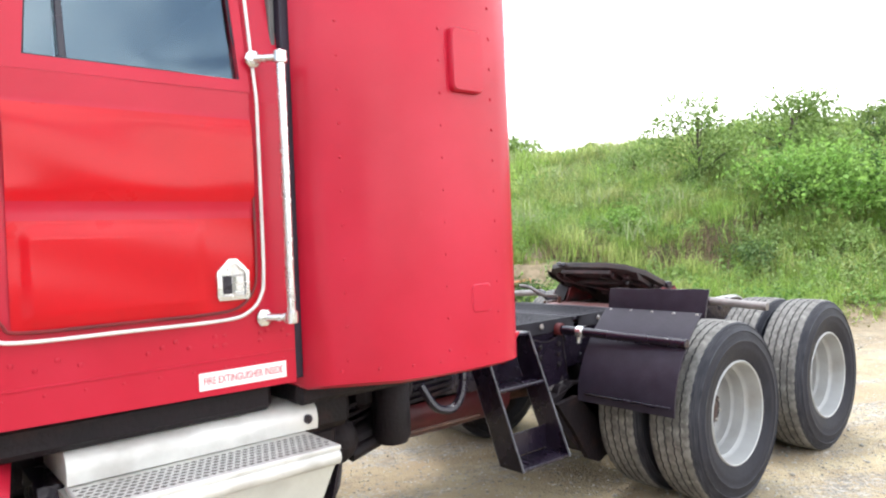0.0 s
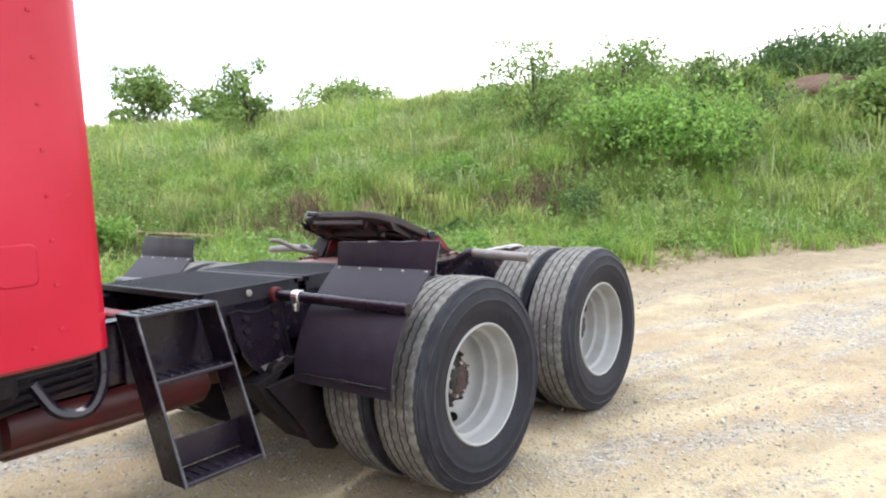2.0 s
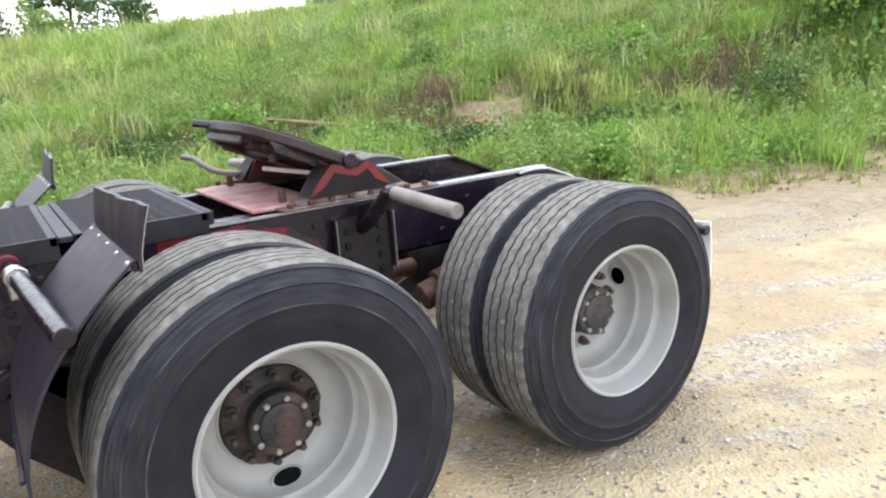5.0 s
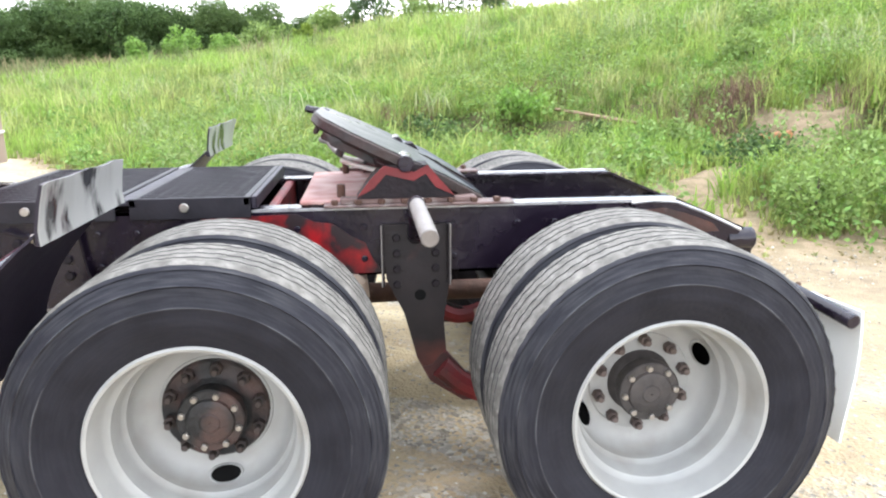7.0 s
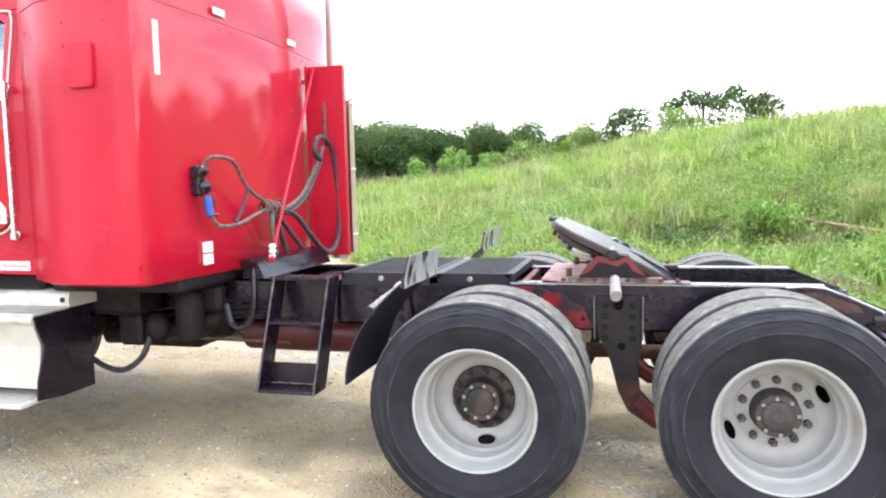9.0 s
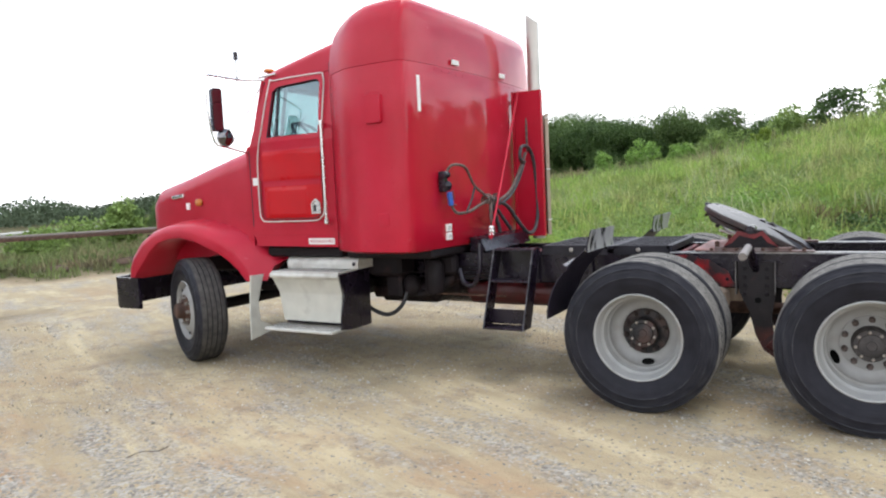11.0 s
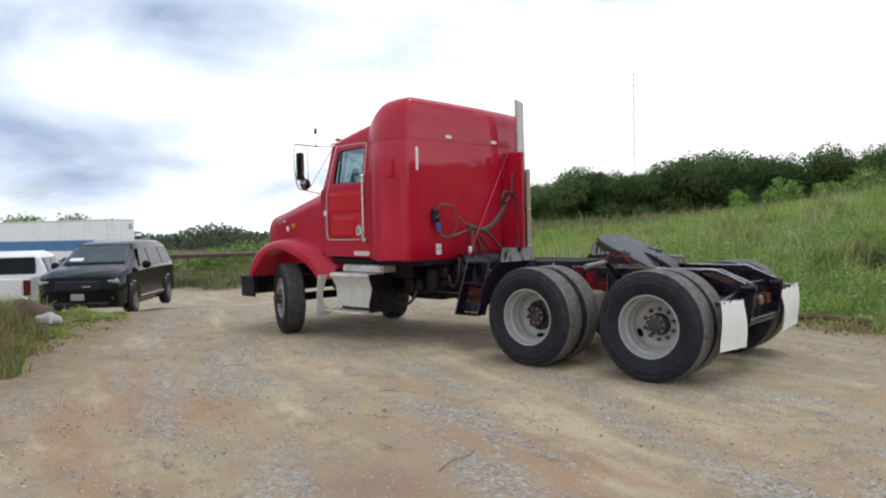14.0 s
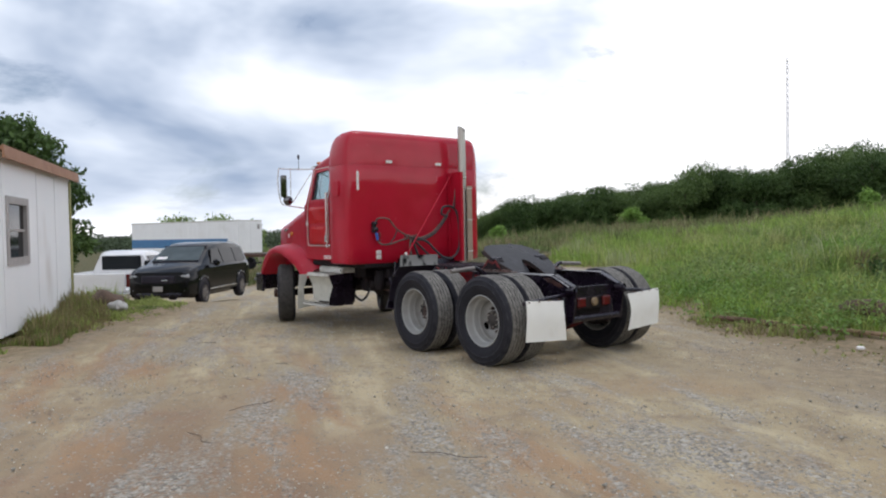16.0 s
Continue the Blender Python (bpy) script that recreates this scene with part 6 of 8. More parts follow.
for z in (1.225, 1.155):
    d = part("lower_decal", Shape().box(-2.335, -0.80, z - 0.03, -2.318, -0.72, z + 0.03, 0.001, ), STICKER, sleeper, "small faded white decal")
    part("decal_bars", Shape().box(-2.32, -0.785, z - 0.012, -2.3165, -0.735, z - 0.004, 0.0005).box(-2.32, -0.78, z + 0.004, -2.3165, -0.74, z + 0.012, 0.0005), GREYBAR, d)
# raised red sliver shaped like the reflection on the sleeper's lower corner
part("scuff_flash", Shape().prism([(-2.60, 1.155), (-2.40, 1.17), (-2.44, 1.125), (-2.56, 1.12)], "y", -1.243, -1.20), RED, sleeper)

# exhaust stack with its post and heat shield
part("stack_post", Shape().loft([[(x, y, z) for x, y in ((-2.30, 0.54), (-2.285, 0.54), (-2.285, 0.585), (-2.015, 0.585), (-2.015, 0.635), (-2.033, 0.635), (-2.033, 0.603), (-2.30, 0.603))] for z in (1.05, 2.46)]), RED, truck, "tall red steel channel beside the stack")
st = Shape()
n = 28
st.loft([[(-2.12 + 0.062 * math.cos(2 * math.pi * i / n), 0.70 + 0.062 * math.sin(2 * math.pi * i / n), z if z < 3 else 3.16 - 0.045 * math.cos(2 * math.pi * i / n)) for i in range(n)] for z in (1.02, 1.6, 2.4, 3.1)], cap=False)
st.loft([[(-2.12 + 0.056 * math.cos(2 * math.pi * i / n), 0.70 + 0.056 * math.sin(2 * math.pi * i / n), z if z < 3 else 3.16 - 0.045 * math.cos(2 * math.pi * i / n)) for i in range(n)] for z in (2.4, 3.1)], cap=False)
stack = part("stack_pipe", st, STACK, truck, "tall dull chrome exhaust stack with an angled tip")
part("stack_clamp", Shape().lathe([(0.058, -0.02), (0.07, -0.02), (0.07, 0.02), (0.058, 0.02)], 24, m=Matrix.Translation((-2.12, 0.70, 2.38)) @ Matrix.Rotation(radians(90), 4, "X")).box(-2.30, 0.68, 2.365, -2.16, 0.72, 2.395, 0.004), CHROME, stack)
n = 14
arc = [(-2.12 + 0.105 * math.cos(radians(a)), 0.76 + 0.105 * math.sin(radians(a))) for a in np.linspace(-25, 205, n)]
rings = [[(x, y, z) for x, y in arc] + [(-2.12 + (x + 2.12) * 0.94, 0.76 + (y - 0.76) * 0.94, z) for x, y in arc[::-1]] for z in (1.05, 1.6, 2.24)]
sh = part("heat_shield", Shape().loft(rings), TAN, truck, "rust-stained tan perforated heat shield")
for z in (1.2, 1.7, 2.2):
    part("shield_band", Shape().tube([(x * 1.0, y, z) for x, y in arc], 0.008, 6, 2), ALU, sh)
# long angled red stay rod
part("stay_rod", Shape().rod((-2.25, 0.60, 2.46), (-2.10, -0.44, 1.12), 0.011).blob((-2.10, -0.44, 1.13), (0.02, 0.02, 0.03)), RED, truck, "thin red diagonal stay rod")
part("rod_tags", Shape().blob((-2.10, -0.42, 1.20), (0.02, 0.03, 0.018)).blob((-2.10, -0.42, 1.17), (0.02, 0.03, 0.018)).blob((-2.10, -0.43, 1.14), (0.02, 0.03, 0.018)), STICKER, truck)

# air and electric lines
plug = part("connector_block", Shape().box(-2.345, -0.875, 1.52, -2.285, -0.805, 1.69, 0.012).blob((-2.283, -0.84, 1.66), (0.035, 0.042, 0.032)).blob((-2.283, -0.83, 1.57), (0.038, 0.045, 0.045)).box(-2.32, -0.89, 1.63, -2.27, -0.855, 1.66, 0.006), BLACK, truck, "black trailer line connectors")
part("blue_gladhand", Shape().rod((-2.272, -0.825, 1.52), (-2.262, -0.815, 1.41), 0.023, n=14), BLUE, plug, "blue air coupling")
part("red_gladhand", Shape().rod((-2.275, -0.775, 1.53), (-2.27, -0.765, 1.45), 0.018, n=12).blob((-2.265, -0.77, 1.41), (0.03, 0.03, 0.012)), RED_DARK, plug)
tie = Vector((-2.17, -0.27, 1.44))
lines = (
    ([(-2.283, -0.83, 1.69), (-2.25, -0.80, 1.735), (-2.22, -0.70, 1.735), (-2.21, -0.62, 1.70), (-2.20, -0.50, 1.56), tie], 0.012, HOSE_TAN),
    ([(-2.263, -0.815, 1.41), (-2.24, -0.76, 1.345), (-2.20, -0.62, 1.35), (-2.18, -0.45, 1.40), tie], 0.013, HOSE_TAN),
    ([(-2.22, -0.62, 1.36), (-2.21, -0.55, 1.45), (-2.20, -0.50, 1.56)], 0.010, HOSE),
    ([tie, (-2.16, -0.10, 1.43), (-2.15, 0.10, 1.50), (-2.14, 0.24, 1.62), (-2.13, 0.36, 1.76), (-2.13, 0.45, 1.86)], 0.016, HOSE_TAN),
    ([tie + Vector((0, 0, -0.03)), (-2.15, -0.08, 1.40), (-2.14, 0.14, 1.49), (-2.13, 0.28, 1.62), (-2.12, 0.40, 1.78)], 0.014, HOSE),
    ([(-2.12, 0.38, 1.76), (-2.11, 0.27, 1.80), (-2.11, 0.30, 1.90), (-2.11, 0.42, 1.92), (-2.11, 0.52, 1.88), (-2.10, 0.58, 1.76), (-2.09, 0.60, 1.50), (-2.08, 0.58, 1.26), (-2.07, 0.46, 1.12), (-2.07, 0.28, 1.11), (-2.10, 0.12, 1.24), (-2.14, -0.02, 1.38), tie], 0.018, HOSE),
    ([(-2.13, 0.50, 1.88), (-2.16, 0.56, 2.00), (-2.18, 0.62, 2.36), (-2.2, 0.63, 2.42)], 0.012, HOSE_TAN),
    ([(-2.14, 0.53, 1.87), (-2.17, 0.60, 2.0), (-2.19, 0.66, 2.34)], 0.008, HOSE),
    ([tie, (-2.15, -0.22, 1.30), (-2.14, -0.16, 1.14)], 0.018, HOSE),
    ([tie, (-2.16, -0.30, 1.32), (-2.14, -0.30, 1.14)], 0.018, HOSE_TAN),
    ([tie, (-2.15, -0.12, 1.30), (-2.12, 0.02, 1.16)], 0.016, HOSE),
)
for pts, r, ma in lines:
    part("air_line", Shape().tube(pts, r, 8), ma, truck, "dusty coiled trailer line")
s = Shape()
for k in range(5):
    c = tie + Vector((0.0, 0.05 * (k - 2), 0.012 * math.sin(k * 2)))
    s.lathe([(0.030, -0.012), (0.040, -0.008), (0.040, 0.008), (0.030, 0.012)], 14, m=Matrix.Translation(c) @ Matrix.Rotation(0.5 * math.sin(k * 3), 4, "X"))
part("line_wrap", s, HOSE_TAN, truck)

# ---- cab ----
CAB_Y = 1.035
lean = lambda z: CAB_Y - 0.0 if z < 2.02 else CAB_Y - 0.17 * (z - 2.02)


def lean_panel(shape, side, out=0.0):
    """Tilts a flat side panel inwards above the belt line."""
    shape.v = [(x, side * (lean(z) + out + (y - CAB_Y)), z) for x, y, z in shape.v]
    return shape


win = [(-4.035, 2.085), (-3.995, 2.50), (-3.93, 2.54), (-3.48, 2.56), (-3.44, 2.53), (-3.43, 2.085)]
for side in (-1, 1):
    lower = [(-4.30, 1.30), (-4.30, 1.98), (-4.28, 2.02), (-3.275, 2.02), (-3.275, 1.09), (-4.22, 1.10)]
    upper = [(-4.25, 2.02), (-4.11, 2.56), (-4.06, 2.65), (-3.275, 2.66), (-3.275, 2.02)]
    s = Shape().prism(lower, "y", CAB_Y - 0.035, CAB_Y)
    s = lean_panel(s, side)
    wall = part("cab_side", s, RED, truck, "red cab side panel")
    s = lean_panel(Shape().sheet(upper, [[(x, z) for x, z in win]], "y", CAB_Y - 0.035, CAB_Y), side)
    part("window_surround", s, RED, wall)
    # rivet patterns of the sill
    s = Shape()
    for x, z in [(-4.15 + 0.055 * i, 1.245 + 0.02 * (i % 2)) for i in range(5)] + [(-3.75 + 0.04 * i, 1.25 + 0.012 * ((i * 7) % 3)) for i in range(4)] + [(-3.55, 1.275), (-3.52, 1.275), (-3.55, 1.245), (-3.52, 1.245), (-3.40, 1.27), (-3.375, 1.275), (-3.40, 1.245), (-3.32, 1.27), (-3.30, 1.25)]:
        s.blob((x, side * (CAB_Y + 0.001), z), (0.008, 0.004, 0.008), 4)
    for k in range(9):
        s.blob((-4.12 + k * 0.1, side * (CAB_Y + 0.001), 1.175), (0.005, 0.003, 0.005), 4)
    tagged(part("sill_rivets", s, RED, wall), "rows of red rivet heads", kind="stuff")
    part("sill_seam", Shape().box(-4.25, side * (CAB_Y - 0.01), 1.196, -3.28, side * (CAB_Y + 0.003), 1.203, 0.001), RED, wall)
    # door: a pressed skin with raised bands
    nx, nz = 44, 40
    grid = []
    for j in range(nz + 1):
        for i in range(nx + 1):
            x, z = -4.09 + 0.685 * i / nx, 1.345 + 0.70 * j / nz
            u = (z - 1.69) / 0.265
            up = 0.016 * math.sqrt(max(0.0, 1 - (2 * u - 1) ** 4)) * (0.85 + 0.15 * math.sin(x * 13 + 4 * u)) if 0 < u < 1 else 0.0
            up += 0.008 * float(smooth(0, 0.012, x + 4.06)) * float(smooth(0, 0.012, -3.575 - x)) * float(smooth(0, 0.012, z - 1.365)) * float(smooth(0, 0.010, 1.625 - z))
            up -= 0.003 * math.sin(z * 30 + x * 8) * 0.25
            grid.append((x, side * (CAB_Y + 0.006 + up), z))
    gs = Shape().add(grid, [(j * (nx + 1) + i, j * (nx + 1) + i + 1, (j + 1) * (nx + 1) + i + 1, (j + 1) * (nx + 1) + i) for j in range(nz) for i in range(nx)])
    me = gs.mesh("door", 60)
    me.materials.append(RED)
    me.materials.append(RED_NEW)
    for p in me.polygons:
        c = p.center
        if c.z < 1.635 or 1.69 < c.z < 1.955:
            p.material_index = 1
    door = part("door", me, None, truck, "red cab door with repainted brighter panels")
    s = lean_panel(Shape().sheet([(-4.10, 2.045), (-4.025, 2.55), (-3.96, 2.585), (-3.46, 2.60), (-3.405, 2.56), (-3.40, 2.045)], [win], "y", CAB_Y - 0.03, CAB_Y + 0.012), side)
    part("window_frame", s, RED, door)
    edge = [(-4.112, CAB_Y, 2.06), (-4.14, CAB_Y, 1.90), (-4.15, CAB_Y, 1.70), (-4.15, CAB_Y, 1.42), (-4.13, CAB_Y, 1.35), (-4.08, CAB_Y, 1.326), (-3.80, CAB_Y, 1.324), (-3.52, CAB_Y, 1.325), (-3.44, CAB_Y, 1.345), (-3.40, CAB_Y, 1.39), (-3.387, CAB_Y, 1.46), (-3.385, CAB_Y, 1.70), (-3.385, CAB_Y, 1.95), (-3.385, CAB_Y, 2.02), (-3.385, CAB_Y, 2.10), (-3.385, CAB_Y, 2.30), (-3.385, CAB_Y, 2.50), (-3.40, CAB_Y, 2.575), (-3.46, CAB_Y, 2.605), (-3.96, CAB_Y, 2.60), (-4.03, CAB_Y, 2.57), (-4.112, CAB_Y, 2.06)]
    s = Shape().tube([(x, side * (lean(z) + 0.020), z) for x, y, z in edge], 0.0058, 8, 5)
    part("door_trim", s, ALU, door, "bright door edge trim")
    s = Shape().tube([(-3.768 + (x + 3.768) * 0.945, side * (lean(z) + 0.013), 1.96 + (z - 1.96) * 0.962) for x, y, z in edge[2:12]], 0.005, 6, 5)
    part("door_groove", s, RED_DARK, door, "dark groove along the door edge")
    loop = win + win[:1]
    seal = [(a[0] + (b[0] - a[0]) * k / 3, a[1] + (b[1] - a[1]) * k / 3) for a, b in zip(loop[:-1], loop[1:]) for k in range(3)]
    seal = [(x, side * (lean(z) + 0.002), z) for x, z in seal + seal[:1]]
    part("window_seal", Shape().tube(seal, 0.006, 8, 2), BLACK_RUB, door, "black rubber window seal")
    s = lean_panel(Shape().prism([(x, z) for x, z in win], "y", CAB_Y - 0.018, CAB_Y - 0.014), side)
    g = part("side_window", s, CAB_GLASS, door)
    g.visible_shadow = False
    part("vent_bar", lean_panel(Shape().box(-3.945, CAB_Y - 0.02, 2.08, -3.925, CAB_Y + 0.004, 2.55, 0.003), side), BLACK, door)
    # lock
    o = [(-3.535, 1.385), (-3.44, 1.385), (-3.435, 1.395), (-3.435, 1.475), (-3.475, 1.515), (-3.50, 1.515), (-3.54, 1.475), (-3.54, 1.395)]
    ctr = (-3.4875, 1.445)
    s = Shape().loft([[(x, side * (CAB_Y + 0.004), z) for x, z in o], [(x, side * (CAB_Y + 0.018), z) for x, z in o], [(ctr[0] + (x - ctr[0]) * 0.78, side * (CAB_Y + 0.019), ctr[1] + (z - ctr[1]) * 0.78) for x, z in o], [(ctr[0] + (x - ctr[0]) * 0.74, side * (CAB_Y + 0.010), ctr[1] + (z - ctr[1]) * 0.74) for x, z in o]])
    lock = part("door_handle", s, CHROME, door, "chrome paddle door handle")
    part("paddle", Shape().box(-3.485, side * (CAB_Y + 0.009), 1.405, -3.45, side * (CAB_Y + 0.02), 1.465, 0.005), CHROME, lock)
    part("finger_well", Shape().box(-3.52, side * (CAB_Y + 0.010), 1.405, -3.49, side * (CAB_Y + 0.0115), 1.462, 0.0005), BLACK, lock)
    # grab bar
    s = Shape().rod((-3.325, side * 1.115, 1.318), (-3.325, side * 1.115, 2.155), 0.0145)
    bar = part("grab_bar", s, CHROME, truck, "white chrome vertical grab bar")
    for z in (1.318, 2.155):
        part("bar_mount", Shape().rod((-3.325, side * 1.115, z - 0.02), (-3.325, side * 1.115, z + 0.02), 0.022).rod((-3.325, side * 1.11, z), (-3.385, side * 1.045, z), 0.013).blob((-3.385, side * 1.045, z), (0.028, 0.012, 0.03)), CHROME, bar)
    part("cab_gap", Shape().box(-3.278, side * 0.9, 1.10, -3.242, side * 1.03, 2.66, 0.004), BLACK_RUB, truck)

# decal with the words on the sill
dec = part("sill_decal", Shape().box(-3.605, -CAB_Y - 0.0025, 1.113, -3.312, -CAB_Y + 0.002, 1.167, 0.0008), STICKER, truck, "white sill decal with red words")
cu = bpy.data.curves.new("words", "FONT")
cu.body, cu.size, cu.align_x, cu.align_y, cu.extrude = "FIRE EXTINGUISHER INSIDE", 0.032, "CENTER", "CENTER", 0.0004
words = new("words", cu)
bpy.context.view_layer.update()
wm = bpy.data.meshes.new_from_object(words)
bpy.data.objects.remove(words)
wide = max(v.co.x for v in wm.vertices) - min(v.co.x for v in wm.vertices)
k = 0.265 / wide
wm.transform(Matrix.Diagonal((k, 1.05, 1, 1)))
wm.materials.clear()
wm.materials.append(INK)
part("decal_words", wm, None, dec, "red capital letters", Matrix.Translation((-3.4585, -CAB_Y - 0.0032, 1.14)) @ Matrix.Rotation(radians(90), 4, "X"))

# cab roof ramp, back, windscreen pillars
def arch(x, w, z0, z1, n=8):
    out = [(x, -w, z0)]
    for k in range(n + 1):
        a = math.pi - math.pi / 2 * k / n
        out.append((x, -w + 0.13 + 0.13 * math.cos(a), z1 - 0.10 + 0.10 * math.sin(a)))
    out += [(p[0], -p[1], p[2]) for p in out[::-1]]
    return out


part("cab_roof", Shape().loft([arch(-4.20, 0.90, 2.60, 2.66), arch(-4.12, 0.915, 2.59, 2.71), arch(-3.8, 0.93, 2.60, 2.775), arch(-3.5, 0.94, 2.61, 2.835), arch(-3.23, 0.95, 2.62, 2.885)]), RED, truck, "sloped red cab roof fairing")
part("roof_lip", Shape().rod((-4.18, -0.93, 2.655), (-3.95, -0.945, 2.66), 0.012), CHROME, truck)
part("roof_lamp", Shape().blob((-4.17, -0.80, 2.73), (0.05, 0.05, 0.025)), AMBER, truck)
part("air_horn", Shape().rod((-3.92, -0.25, 2.80), (-3.70, -0.25, 2.86), 0.045, 0.02, n=16).rod((-3.75, -0.25, 2.78), (-3.75, -0.25, 2.85), 0.012), WHITE, truck)
part("cab_back", Shape().box(-3.30, -1.0, 1.1, -3.28, 1.0, 2.64, 0.004), TRIM_IN, truck)
part("cab_floor", Shape().box(-4.28, -0.99, 1.10, -3.3, 0.99, 1.16, 0.01), TRIM_IN, truck)
part("dashboard", Shape().prism([(-4.28, 1.15), (-4.28, 2.05), (-4.20, 2.10), (-4.02, 2.12), (-3.90, 2.02), (-3.95, 1.70), (-4.10, 1.15)], "y", -0.98, 0.98), TRIM_IN, truck)
for y in (-0.90, 0.0, 0.90):
    r = 0.022 if y else 0.016
    part("windscreen_pillar", Shape().rod((-4.29, y * 1.05, 2.03), (-4.15, y, 2.63), r), RED if y else BLACK, truck)
ws = Shape().loft([[(-4.285, -0.94, 2.04), (-4.285, 0.94, 2.04), (-4.145, 0.90, 2.62), (-4.145, -0.90, 2.62)], [(-4.279, -0.94, 2.04), (-4.279, 0.94, 2.04), (-4.139, 0.90, 2.62), (-4.139, -0.90, 2.62)]])
g = part("windscreen", ws, CAB_GLASS, truck)
g.visible_shadow = False
wheel_at = Matrix.Translation((-3.94, -0.52, 2.12)) @ Matrix.Rotation(radians(42), 4, "Y") @ Matrix.Rotation(radians(90), 4, "X")
steer = part("steering_wheel", Shape().lathe([(0.20, -0.016), (0.22, 0.0), (0.20, 0.016), (0.184, 0.0), (0.20, -0.016)], 32, m=wheel_at).rod((-3.94, -0.52, 2.12), (-4.12, -0.52, 1.93), 0.03), BLACK_RUB, truck, "black steering wheel")
part("spokes", Shape().box(-0.20, -0.008, -0.02, 0.20, 0.008, 0.02, 0.004, wheel_at).box(-0.02, -0.01, -0.19, 0.02, 0.01, 0.0, 0.004, wheel_at), BLACK_RUB, steer)
part("headliner", Shape().prism([(-4.10, 2.585), (-4.05, 2.64), (-3.30, 2.66), (-3.30, 2.50), (-3.62, 2.555)], "y", -0.86, 0.86), TRIM_IN, truck, "dark grey cab headliner")
for side in (-1, 1):
    part("inner_pillar", Shape().rod((-3.93, side * 0.95, 2.08), (-3.905, side * 0.87, 2.56), 0.016, n=8), BLACK_RUB, truck)
part("wiper", Shape().rod((-4.30, -0.55, 2.06), (-4.215, -0.25, 2.36), 0.008, n=6).rod((-4.30, 0.35, 2.06), (-4.20, 0.62, 2.42), 0.008, n=6), BLACK_RUB, truck)
for y in (-0.48, 0.48):
    part("cab_seat", Shape().box(-3.75, y - 0.25, 1.30, -3.36, y + 0.25, 1.62, 0.06).box(-3.46, y - 0.23, 1.55, -3.33, y + 0.23, 2.02, 0.06), TRIM_IN, truck)

# ---- hood, fenders, bumper ----
def ahead(x):
    """The front end, drawn out from the cowl."""
    return -4.30 + (x + 4.30) * 1.055


def hood_ring(x, w, top, low, round_=0.16):
    n, x = 7, ahead(x)
    out = [(x, -w, low), (x, -w, (low + top) / 2)]
    for k in range(n + 1):
        a = math.pi - math.pi / 2 * k / n
        out.append((x, -w + round_ + round_ * math.cos(a), top - round_ + round_ * math.sin(a)))
    return out + [(p[0], -p[1], p[2]) for p in out[::-1]]


part("hood", Shape().loft([hood_ring(-4.30, 1.0, 2.035, 1.10, 0.20), hood_ring(-4.6, 0.965, 1.975, 1.05, 0.20), hood_ring(-5.0, 0.91, 1.885, 0.98, 0.20), hood_ring(-5.4, 0.85, 1.79, 0.95, 0.19), hood_ring(-5.84, 0.78, 1.705, 0.92, 0.18), hood_ring(-5.96, 0.72, 1.63, 0.90, 0.16)]), RED, truck, "sloping red hood")
for side in (-1, 1):
    part("hood_seam", Shape().box(-4.268, side * 1.0, 1.28, -4.256, side * 1.0375, 1.985, 0.002), BLACK_RUB, truck)
part("grille", Shape().box(ahead(-5.99), -0.56, 0.92, ahead(-5.95), 0.56, 1.52, 0.02), CHROME, truck)
for side in (-1, 1):
    # front fender: an arch round the wheel, flaring outwards
    opening = [(-5.74, 0.80), (-5.68, 0.87), (-5.60, 0.94), (-5.48, 1.07), (-5.35, 1.16), (-5.20, 1.20), (-5.04, 1.205), (-4.88, 1.175), (-4.73, 1.11), (-4.62, 1.05), (-4.53, 0.98), (-4.43, 0.89), (-4.35, 0.80)]
    crest = [(-5.86, 0.82), (-5.86, 0.92), (-5.81, 1.04), (-5.68, 1.18), (-5.50, 1.28), (-5.30, 1.335), (-5.09, 1.35), (-4.88, 1.33), (-4.68, 1.275), (-4.52, 1.20), (-4.40, 1.11), (-4.28, 0.97), (-4.16, 0.80)]
    opening, crest = [(ahead(x), z - 0.025) for x, z in opening], [(ahead(x), z - 0.025) for x, z in crest]
    rings = []
    for k, ((xi, zi), (xo, zo)) in enumerate(zip(opening, crest)):
        u = k / 12
        back = float(smooth(0.55, 0.95, u))
        ym = 1.215 - 0.10 * back
        mid = ((xi + xo) / 2, (zi + zo) / 2)
        rings.append([(xi, side * (ym - 0.04), zi), (xi * 0.9 + xo * 0.1, side * (ym - 0.005), zi * 0.9 + zo * 0.1), (*[mid[0]], side * ym, mid[1]), (xi * 0.2 + xo * 0.8, side * (ym - 0.03), zi * 0.2 + zo * 0.8), (xo, side * (ym - 0.09), zo), (xo + 0.05 * back, side * 0.97, zo + 0.03 + 0.10 * back), (xo + 0.08 * back, side * 0.80, zo + 0.05 + 0.14 * back), (xi, side * 0.76, zi)])
    f = part("front_fender", Shape().loft(rings), RED, truck, "flared red front fender", angle=50)
    part("turn_lamp", Shape().blob((ahead(-5.08), side * 0.915, 1.53), (0.05, 0.035, 0.04)), AMBER, truck)
    part("inner_liner", Shape().box(-5.6, side * 0.50, 0.80, -4.30, side * 0.62, 1.36, 0.02), GRIME, truck)
badge = part("hood_badge", Shape().box(-0.11, -0.012, -0.018, 0.11, 0.02, 0.018, 0.004, Matrix.Translation((ahead(-5.44), -0.853, 1.60)) @ Matrix.Rotation(radians(-9), 4, "Z") @ Matrix.Rotation(radians(-4), 4, "Y")), CHROME, truck, "silver hood badge bar")
